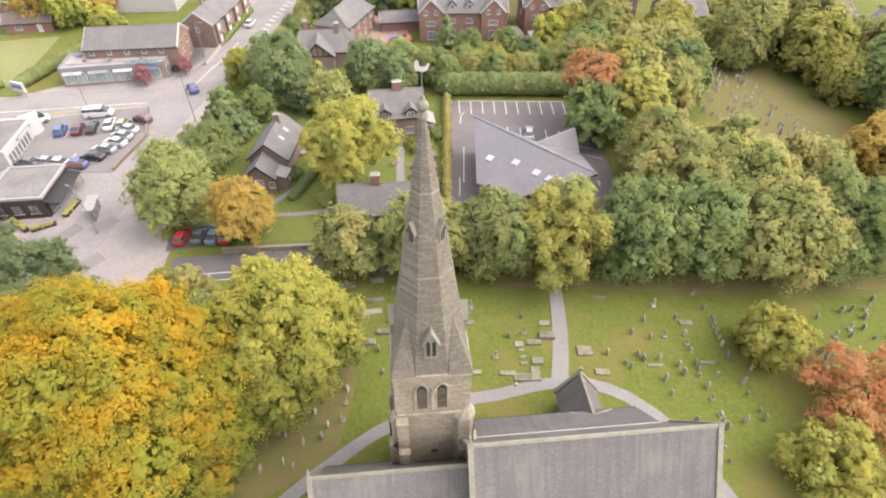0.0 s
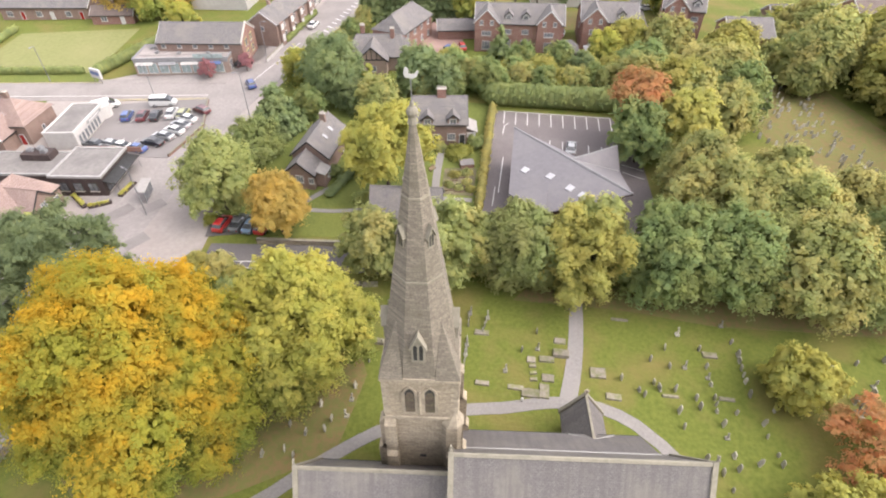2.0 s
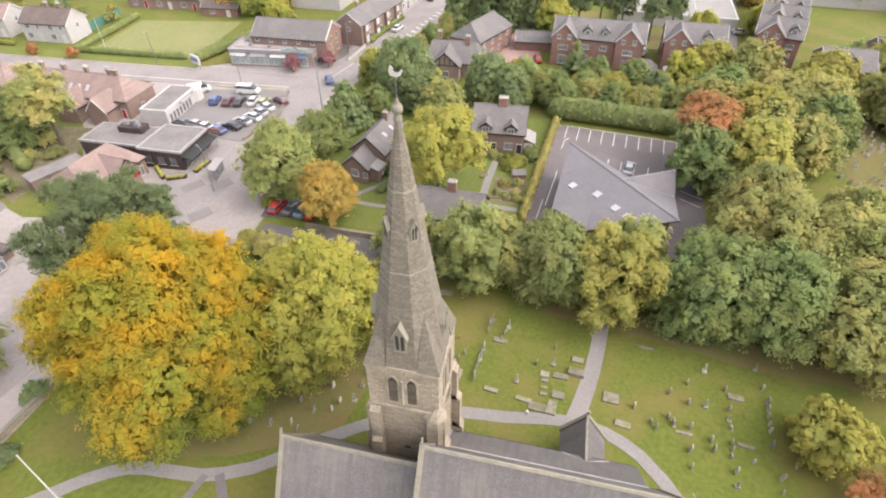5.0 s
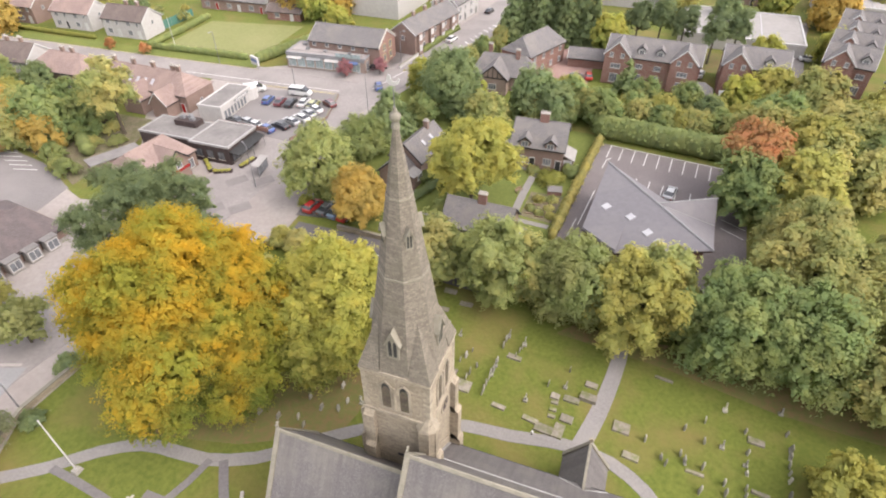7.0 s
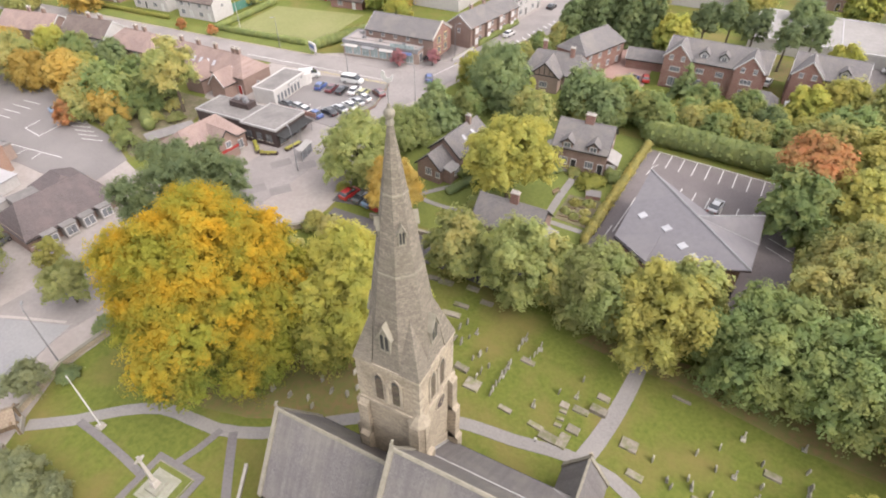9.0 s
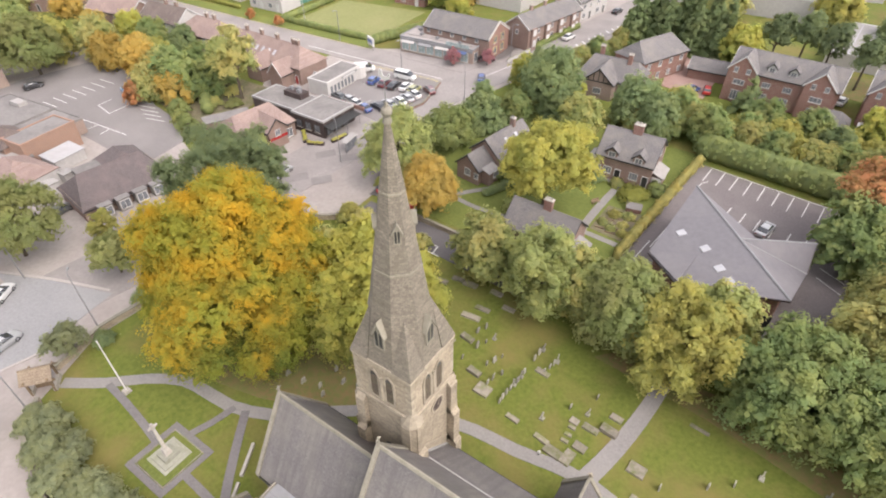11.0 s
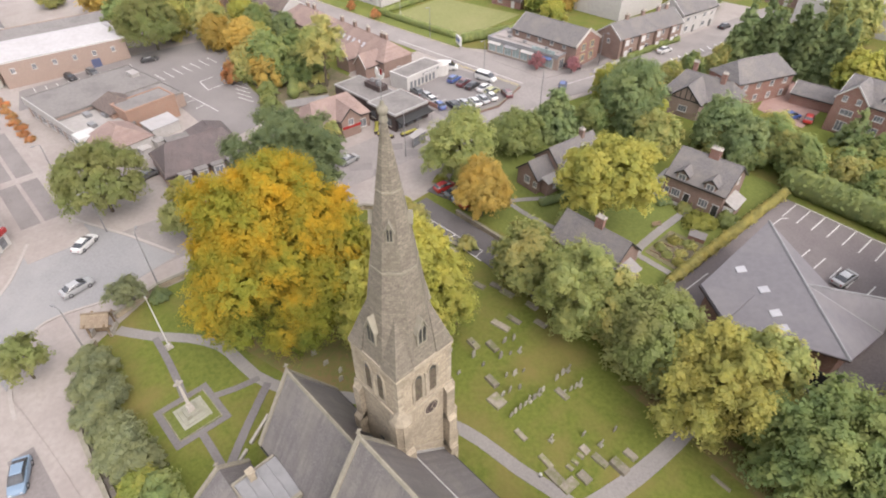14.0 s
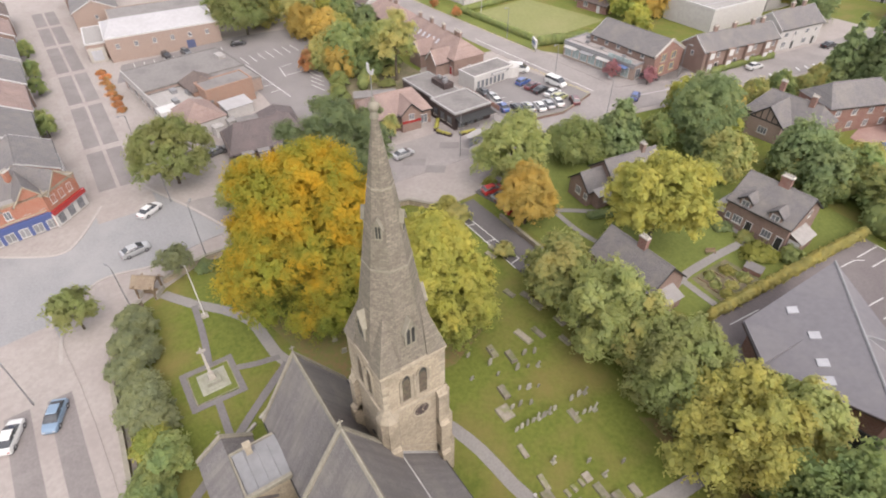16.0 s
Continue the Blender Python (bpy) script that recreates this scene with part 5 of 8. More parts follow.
tree("yellow-green tree among the graves", 39.0, -5.2, 7.0, 5.0, L_YELLOW, 67, 380, 24, 0.2, 0.55, 0.05, 18, 0.78, 0.3, floor=-0.85)
# street
tree("round olive green street tree in the paving", -71.5, -5.8, 12.4, 6.9, L_BROWN, 71, 520, 26, 0.25, 0.8, 0.22, 14, name="street_tree")
tree("small green street tree in the paving", -41.3, -25.6, 7.2, 2.9, L_BROWN, 72, 150, 20, 0.18, 0.5, 0.25, 8, name="street_tree")
tree("small olive tree by the junction wall", -55.2, 0.4, 7.4, 3.4, L_BROWN, 74, 170, 22, 0.2, 0.5, 0.2, 9, name="street_tree")
tree("small bare-looking grey tree by the lychgate", -45.6, -12.0, 5.2, 2.4, L_SHRUB, 73, 120, 20, 0.16, 0.5, 0.2, 7, name="small_tree")


# ---- buildings ----
SIDES = {"S": 0, "E": 90, "N": 180, "W": 270}


def window(parent, side, u, z, w, h, out, bars=1, surround=WHITE, glass=None, label="white-framed window"):
    """A framed window on a wall; out: the wall's distance from the thing's middle."""
    m = pose(0, 0, 0, 0, 0, SIDES[side])
    fr = ring_plate([(u - w / 2, z), (u + w / 2, z), (u + w / 2, z + h), (u - w / 2, z + h)], [(u - w / 2 + 0.09, z + 0.09), (u + w / 2 - 0.09, z + 0.09), (u + w / 2 - 0.09, z + h - 0.09), (u - w / 2 + 0.09, z + h - 0.09)], -out - 0.07, -out + 0.05)
    for i in range(1, bars + 1):
        x = u - w / 2 + w * i / (bars + 1)
        fr.box(x - 0.035, x + 0.035, -out - 0.05, -out + 0.02, z + 0.05, z + h - 0.05)
    f = part("window", turned(fr, m), surround, parent, label)
    part("pane", turned(Build().box(u - w / 2 + 0.06, u + w / 2 - 0.06, -out - 0.03, -out - 0.005, z + 0.06, z + h - 0.06), m), glass or GLASS, f, "dark reflecting glass")
    part("sill", turned(Build().box(u - w / 2 - 0.08, u + w / 2 + 0.08, -out - 0.15, -out, z - 0.1, z), m), PALESTONE, f)
    return f


def door(parent, side, u, w, h, out, mat=BLACKP, label="painted door"):
    m = pose(0, 0, 0, 0, 0, SIDES[side])
    d = part("door", turned(Build().box(u - w / 2, u + w / 2, -out - 0.06, -out + 0.02, 0.0, h), m), mat, parent, label)
    part("door_frame", turned(ring_plate([(u - w / 2 - 0.1, -0.05), (u + w / 2 + 0.1, -0.05), (u + w / 2 + 0.1, h + 0.1), (u - w / 2 - 0.1, h + 0.1)], [(u - w / 2, 0), (u + w / 2, 0), (u + w / 2, h), (u - w / 2, h)], -out - 0.1, -out), m), WHITE, d)
    return d


def chimney(parent, x, y, z0, z1, mat, pots=2, w=0.9, d=0.6):
    c = part("chimney", Build().box(x - w / 2, x + w / 2, y - d / 2, y + d / 2, z0, z1).box(x - w / 2 - 0.08, x + w / 2 + 0.08, y - d / 2 - 0.08, y + d / 2 + 0.08, z1 - 0.18, z1), mat, parent, "brick chimney stack")
    part("chimney_cap", Build().frustum(x - w / 2 - 0.1, x + w / 2 + 0.1, y - d / 2 - 0.1, y + d / 2 + 0.1, z1, z1 + 0.16, 0.08), PALESTONE, c, "pale cement cap")
    for i in range(pots):
        px = x + (i - (pots - 1) / 2) * 0.4
        part("chimney_pot", Build().tube([(px, y, z1 - 0.02), (px, y, z1 + 0.5)], [0.14, 0.11], 8), PALESTONE, c, "pale clay chimney pot")
    return c


def gabled(parent, L, W, eave, ridge, wall, roofm, x=0.0, y=0.0, rot=0.0, over=0.35, barge=WHITE, hip=0.0, name="", verge=0.25, base=-1.2, ridge_mat=None, roof_label=""):
    """Walls with gables and a pitched roof, ridge along x before the turn rot; hip: how far the ridge stops short of the ends."""
    m = pose(x, y, 0, 0, 0, rot)
    hw, hl = W / 2, L / 2
    if hip:
        b = Build().box(-hl, hl, -hw, hw, base, eave)
    else:
        prof = [(-hw, base), (hw, base), (hw, eave), (0, ridge - 0.12), (-hw, eave)]
        b = Build().hull([(-hl, py, pz) for py, pz in prof], [(hl, py, pz) for py, pz in prof])
    w = part(name + "wall", b, wall, parent)
    w.matrix_basis = m
    slope = (ridge - eave) / hw
    ho, zo = hw + over, eave - over * slope
    lo = hl + verge
    for s in (-1, 1):
        pts = [(-lo, s * ho, zo), (lo, s * ho, zo), (lo - hip, 0, ridge), (-lo + hip, 0, ridge)]
        r = part(name + "roof", Build().slab(pts if s < 0 else list(reversed(pts)), 0.16), roofm, parent, roof_label)
        r.matrix_basis = m
        g = part("gutter", Build().box(-lo, lo, min(s * ho, s * (ho + 0.12)), max(s * ho, s * (ho + 0.12)), zo - 0.2, zo - 0.06), BLACKP, parent)
        g.matrix_basis = m
    if hip:
        for s in (-1, 1):
            pts = [(s * lo, -ho, zo), (s * lo, ho, zo), (s * (lo - hip), 0, ridge)]
            r = part(name + "roof", Build().slab(pts, 0.14), roofm, parent)
            r.matrix_basis = m
    else:
        for s in (-1, 1):
            for t in (-1, 1):
                x0, x1 = sorted((s * (lo - 0.02), s * (lo + 0.06)))
                g = part("bargeboard", Build().hull([(x0, t * ho, zo - 0.28), (x1, t * ho, zo - 0.28), (x1, 0, ridge - 0.28), (x0, 0, ridge - 0.28)], [(x0, t * ho, zo + 0.03), (x1, t * ho, zo + 0.03), (x1, 0, ridge + 0.03), (x0, 0, ridge + 0.03)]), barge, parent)
                g.matrix_basis = m
    rd = part("ridge", Build().hull([(-lo + hip, -0.16, ridge - 0.1), (lo - hip, -0.16, ridge - 0.1), (lo - hip, 0.16, ridge - 0.1), (-lo + hip, 0.16, ridge - 0.1)], [(-lo + hip, -0.05, ridge + 0.09), (lo - hip, -0.05, ridge + 0.09), (lo - hip, 0.05, ridge + 0.09), (-lo + hip, 0.05, ridge + 0.09)]), ridge_mat or roofm, parent)
    rd.matrix_basis = m
    return w


def flat_block(parent, x0, x1, y0, y1, h, wall, roofm, trim=WHITE, base=-1.5, up=0.25, label=""):
    part("wall", Build().box(x0, x1, y0, y1, base, h), wall, parent)
    part("flat_roof", Build().box(x0 + 0.25, x1 - 0.25, y0 + 0.25, y1 - 0.25, h, h + 0.08), roofm, parent, label)
    b = Build()
    for a in ((x0 - 0.1, x1 + 0.1, y0 - 0.1, y0 + 0.25), (x0 - 0.1, x1 + 0.1, y1 - 0.25, y1 + 0.1), (x0 - 0.1, x0 + 0.25, y0 + 0.25, y1 - 0.25), (x1 - 0.25, x1 + 0.1, y0 + 0.25, y1 - 0.25)):
        b.box(*a, h - 0.15, h + up)
    part("parapet", b, trim, parent, "pale roof edge trim")


def dormer(parent, x, y, eave, w, h, wall, roofm, deep=2.2, rot=0):
    """A small gabled dormer that faces -y before the turn."""
    m = pose(x, y, eave, 0, 0, rot)
    d = part("dormer", Build().outline([(-w / 2, -0.6), (w / 2, -0.6), (w / 2, h * 0.55), (0, h), (-w / 2, h * 0.55)], 0.0, deep), wall, parent)
    d.matrix_basis = m
    for s in (-1, 1):
        part("dormer_roof", Build().hull([(0, -0.3, h), (s * (w / 2 + 0.25), -0.3, h * 0.42), (s * (w / 2 + 0.25), deep, h * 0.42), (0, deep, h)], [(0, -0.3, h + 0.16), (s * (w / 2 + 0.3), -0.3, h * 0.42 + 0.13), (s * (w / 2 + 0.3), deep, h * 0.42 + 0.13), (0, deep, h + 0.16)]), roofm, d)
        part("bargeboard", Build().hull([(0, -0.38, h - 0.16), (s * (w / 2 + 0.3), -0.38, h * 0.42 - 0.16), (s * (w / 2 + 0.3), -0.28, h * 0.42 - 0.16), (0, -0.28, h - 0.16)], [(0, -0.38, h + 0.1), (s * (w / 2 + 0.3), -0.38, h * 0.42 + 0.08), (s * (w / 2 + 0.3), -0.28, h * 0.42 + 0.08), (0, -0.28, h + 0.1)]), BLACKP, d)
    part("window_frame", ring_plate([(-w * 0.34, -0.35), (w * 0.34, -0.35), (w * 0.34, h * 0.5), (-w * 0.34, h * 0.5)], [(-w * 0.26, -0.25), (w * 0.26, -0.25), (w * 0.26, h * 0.4), (-w * 0.26, h * 0.4)], -0.06, 0.05).box(-0.05, 0.05, -0.05, 0.03, -0.3, h * 0.45), WHITE, d)
    part("pane", Build().box(-w * 0.27, w * 0.27, -0.025, -0.01, -0.26, h * 0.41), GLASS, d)
    return d


# cottages north of the lane
def pair_cottages():
    t = thing("cottage_pair", "pair of brown stone cottages with slate roof and gabled dormers", "house", -1.7, 66.6, None, 3)
    gabled(t, 9.6, 8.6, 4.4, 7.6, OLDBRICK, SLATE2, barge=BLACKP, roof_label="grey slate roof")
    for x in (-2.3, 2.3):
        dormer(t, x, -4.36, 4.35, 1.9, 1.75, OLDBRICK, SLATE2)
        window(t, "S", x - 0.3, 0.9, 1.5, 1.35, 4.3, 2)
    for x in (-0.75, 4.0):
        door(t, "S", x, 0.9, 2.05, 4.3, BLACKP, "dark painted door")
    window(t, "S", -4.1, 1.0, 0.8, 1.1, 4.3, 0)
    window(t, "E", 0.6, 4.2, 1.0, 1.2, 4.8)
    chimney(t, 0.3, 0.0, 7.0, 9.0, BRICK, 4, 1.6, 0.8)
    for s in (-1, 1):
        x0, x1 = sorted((s * 4.8, s * 6.6))
        part("lean_to_wall", Build().box(x0, x1, -3.4, 0.6, -0.8, 2.1), OLDBRICK, t)
        part("lean_to_roof", Build().slab([(s * 4.8, -3.6, 3.0), (s * 6.9, -3.6, 2.05), (s * 6.9, 0.8, 2.05), (s * 4.8, 0.8, 3.0)], 0.1), PALEFELT, t, "pale sheet lean-to roof")
        part("lean_to_glazing", Build().box(x0 + 0.1, x1 - 0.1, -3.46, -3.38, 0.9, 2.0), WHITE, t)


def lawn_cottage():
    t = thing("cottage", "brown brick cottage with slate roof and low front gable", "house", -22.6, 57.8, None, -8)
    gabled(t, 10.4, 6.4, 3.7, 6.4, OLDBRICK, SLATE2, rot=90, barge=BLACKP, name="main_", roof_label="grey slate roof")
    gabled(t, 5.0, 4.8, 2.9, 5.0, OLDBRICK, SLATE2, x=-0.4, y=-7.0, rot=90, barge=BLACKP, name="front_", roof_label="grey slate roof")
    window(t, "S", -0.4, 0.9, 1.3, 1.4, 9.5, 2)
    window(t, "S", 1.6, 0.9, 0.9, 1.1, 9.5, 1)
    part("porch_roof", Build().slab([(1.9, -8.6, 2.9), (3.8, -8.6, 2.2), (3.8, -5.6, 2.2), (1.9, -5.6, 2.9)], 0.08), PALEFELT, t, "pale sheet porch roof")
    part("porch_wall", Build().box(1.9, 3.6, -8.4, -5.8, -0.8, 2.2), OLDBRICK, t)
    window(t, "E", -6.4, 0.8, 1.6, 1.1, 3.6, 3)
    chimney(t, 0.1, 2.4, 6.0, 7.6, OLDBRICK, 2)
    for y in (-1.2, 1.6):
        part("roof_window", Build().slab([(1.2, y - 0.35, 5.55), (2.0, y - 0.35, 4.88), (2.0, y + 0.35, 4.88), (1.2, y + 0.35, 5.55)], 0.06), SKYLIGHT, t, "small glazed roof window")


def lane_cottage():
    t = thing("cottage", "low brick cottage with slate roof beside the tree row", "house", -5.6, 41.0, None, -1)
    gabled(t, 10.6, 6.6, 3.2, 6.2, OLDBRICK, SLATE2, barge=BLACKP, roof_label="grey slate roof")
    chimney(t, 0.2, 0.0, 5.6, 7.7, BRICK, 3, 1.3, 0.7)
    part("lean_to_wall", Build().box(5.3, 7.2, -2.2, 1.0, -0.8, 2.0), OLDBRICK, t)
    part("lean_to_roof", Build().slab([(5.3, -2.4, 2.8), (7.5, -2.4, 2.0), (7.5, 1.2, 2.0), (5.3, 1.2, 2.8)], 0.09), PALEFELT, t, "pale sheet lean-to roof")
    window(t, "N", 2.0, 0.9, 1.3, 1.2, 3.3)
    window(t, "N", -2.4, 0.9, 1.3, 1.2, 3.3)


# church hall: a broad slate roof round a slanting ridge
def hall():
    t = thing("church_hall", "low hall with a broad grey slate roof and roof lights", "hall", 18.5, 49.0, None, -46.5)
    A, B, M = (-10.6, 0.2, 7.2), (13.8, -1.05, 7.1), (2.0, -0.45, 7.1)
    F, S, P = (-0.4, -11.5, 4.1), (6.4, -10.8, 4.35), (2.6, -6.2, 5.6)
    X, W, D = (5.6, 9.0, 2.5), (2.85, 11.2, 5.4), (-0.3, 5.5, 3.8)
    for pts in ([F, S, B, A], [M, B, X], [M, X, W], [A, M, D], [M, W, D]):
        part("roof", Build().slab(pts, 0.2), HALLROOF, t, "blue-grey slate roof slope")
    lift = lambda q, h: (q[0], q[1], q[2] + h)
    part("roof_facet", Build().slab([lift(F, 0.3), lift(S, 0.42), lift(P, 0.03)], 0.12), HALLROOF, t, "shallow slate roof facet")
    for p, q, r in ((A, B, 0.16), (M, W, 0.13)):
        part("ridge", Build().tube([lift(p, 0.02), lift(q, 0.02)], [r, r], 6), LEAD, t, "pale ridge tiles")
    part("valley", Build().tube([lift(M, -0.02), lift(X, 0.02)], [0.1, 0.1], 6), LEAD, t, "lead valley")
    ring = [(x * 0.9, y * 0.9) for x, y, _ in (F, S, B, X, W, D, A)]
    tops = [3.9, 4.1, 6.4, 2.3, 4.6, 3.5, 6.3]
    part("wall", Build().hull([(x, y, -1.2) for x, y in ring], [(x, y, z) for (x, y), z in zip(ring, tops)]), BRICK, t)
    for p, q in ((S, B), (B, X), (F, S), (X, W)):
        part("fascia", Build().tube([lift(p, -0.16), lift(q, -0.16)], [0.12, 0.12], 4), DARKCLAD, t, "dark eaves board")

    def on_west(x, y):
        u, v = Vector(B) - Vector(A), Vector(F) - Vector(A)
        n = u.cross(v)
        return A[2] - (n.x * (x - A[0]) + n.y * (y - A[1])) / n.z

    for x, y in ((-2.1, -6.2), (2.0, -5.0), (6.0, -5.2), (8.4, -5.3)):
        part("roof_light", Build().slab([(x - 0.55, y - 0.55, on_west(x - 0.55, y - 0.55) + 0.12), (x + 0.55, y - 0.55, on_west(x + 0.55, y - 0.55) + 0.12), (x + 0.55, y + 0.55, on_west(x + 0.55, y + 0.55) + 0.12), (x - 0.55, y + 0.55, on_west(x - 0.55, y + 0.55) + 0.12)], 0.14), SKYLIGHT, t, "bright glazed roof light")
    part("doorway", Build().hull([(11.2, -3.0, -1.0), (12.7, -1.0, -1.0), (12.3, -0.6, -1.0), (10.8, -2.6, -1.0)], [(11.2, -3.0, 3.0), (12.7, -1.0, 3.0), (12.3, -0.6, 3.0), (10.8, -2.6, 3.0)]), BLACKP, t, "dark recessed doorway")


def restaurant():
    t = thing("restaurant", "dark-clad flat-roofed restaurant with white roof edges", "restaurant", -66.0, 50.2, None, 1)
    flat_block(t, -12.2, 0.6, -3.6, 3.4, 3.3, DARKCLAD, FELT, FLASH, label="grey felt flat roof")
    flat_block(t, 0.62, 9.4, -4.6, 4.6, 3.6, DARKCLAD, FELT, FLASH, label="grey felt flat roof")
    plant = part("plant_screen", Build().box(-6.8, -1.8, 0.6, 3.1, 3.35, 4.5), DARKCLAD, t, "dark rooftop plant enclosure")
    for x, y in ((-5.6, 2.0), (-4.2, 2.6), (-3.0, 1.6)):
        part("fan_unit", Build().box(x - 0.5, x + 0.5, y - 0.4, y + 0.4, 4.5, 5.0).tube([(x, y, 5.0), (x, y, 5.2)], [0.35, 0.35], 10), STEEL, plant, "grey rooftop fan unit")
    part("canopy", Build().slab([(9.4, -4.6, 2.9), (11.6, -4.6, 2.5), (11.6, 4.2, 2.5), (9.4, 4.2, 2.9)], 0.12), BLACKP, t, "black awning over the front")
    for y in (-4.2, 0, 3.8):
        part("canopy_post", Build().tube([(11.4, y, -0.4), (11.4, y, 2.5)], [0.05, 0.05], 6), STEEL, t)
    for u in (-3.0, -0.6, 1.8):
        window(t, "E", u, 0.4, 1.9, 2.0, 9.4, 1, BLACKP)
    for u in (2.5, 5.0, 7.5):
        window(t, "S", u, 0.9, 1.5, 1.6, 4.6, 1, BLACKP)
    part("fascia_north", Build().box(0.6, 12.0, 4.72, 4.9, 2.9, 3.8), BRICK, t, "red fascia band")


def brown_house():
    t = thing("shop_house", "brick shop with a pinkish tiled roof and front gable", "shop", -68.4, 38.4, None, 84)
    gabled(t, 12.5, 9.6, 3.7, 6.6, OLDBRICK, PINKTILE, hip=2.2, roof_label="weathered pink clay tiles")
    gabled(t, 5.0, 4.2, 4.2, 6.2, OLDBRICK, PINKTILE, x=1.2, y=-3.6, rot=90, barge=BLACKP, name="front_", roof_label="weathered pink clay tiles")
    window(t, "S", 1.2, 2.6, 1.2, 1.3, 6.1)
    window(t, "S", -3.4, 0.5, 2.2, 1.9, 4.8, 2)
    window(t, "S", 4.6, 0.5, 1.6, 1.9, 4.8, 1)
    part("sign", Build().box(-0.9, 3.3, -6.25, -6.12, 2.0, 2.5), LAMPRED, t, "red shop fascia board")


def office():
    t = thing("office", "white single-storey flat-roofed office with tall windows", "office", -71.9, 65.3, None, 4)
    flat_block(t, -2.8, 2.8, -5.9, 5.9, 3.2, RENDER_W, FELT, RENDER_W, label="grey felt roof")
    for k in range(7):
        window(t, "E", -4.6 + k * 1.25, 0.4, 0.8, 1.7, 2.8, 0, STEEL)
    part("sign_board", Build().box(2.92, 3.0, -1.0, 4.6, 2.5, 3.0), STEEL, t, "grey fascia board with unreadable lettering")
    part("sign_bar", Build().box(3.0, 3.03, -0.4, 3.8, 2.62, 2.86), WHITE, t)
    part("bay", Build().tube([(1.8, 6.4, -1), (1.8, 6.4, 2.9)], [2.0, 2.0], 14), RENDER_W, t, "white rounded end bay")


def terrace(label, x, y, rot, L, W, eave, ridge, wall, roofm, units, seed, name="house_row", barge=WHITE, front="S", bays=False, hip=0.0, chim=OLDBRICK):
    """A row of joined houses with windows, doors and chimneys."""
    rnd = random.Random(seed)
    t = thing(name, label, "house", x, y, None, rot)
    gabled(t, L, W, eave, ridge, wall, roofm, barge=barge, hip=hip)
    step = L / units
    for i in range(units):
        u = -L / 2 + step * (i + 0.5)
        for side, s in (("S", 1), ("N", -1)):
            window(t, side, s * (u - step * 0.2), 0.8, min(1.6, step * 0.3), 1.4, W / 2, 1)
            if eave > 4.4:
                window(t, side, s * (u - step * 0.2), 3.3, min(1.4, step * 0.28), 1.2, W / 2, 1)
                window(t, side, s * (u + step * 0.24), 3.3, 0.8, 1.1, W / 2, 0)
            door(t, side, s * (u + step * 0.24), 0.9, 2.05, W / 2, rnd.choice([BLACKP, WHITE, LAMPRED]), "painted front door")
        if bays:
            bay = part("bay", Build().frustum(u - step * 0.36, u - step * 0.04, -W / 2 - 0.7, -W / 2, -0.8, 5.0, 0.0), wall, t, "brick bay")
            part("bay_window", Build().box(u - step * 0.31, u - step * 0.09, -W / 2 - 0.78, -W / 2 - 0.7, 3.3, 4.7), WHITE, bay, "white bay window")
            part("bay_window", Build().box(u - step * 0.31, u - step * 0.09, -W / 2 - 0.78, -W / 2 - 0.7, 0.6, 2.2), WHITE, bay, "white bay window")
        chimney(t, u + step * 0.45 if i < units - 1 else u - hip * 0.4, 0.15, ridge - 0.6, ridge + 1.1, chim, 3)
    for s, side in ((1, "E"), (-1, "W")):
        window(t, side, 0.0, 3.2 if eave > 4.4 else 0.9, 0.9, 1.1, L / 2, 0)
    return t


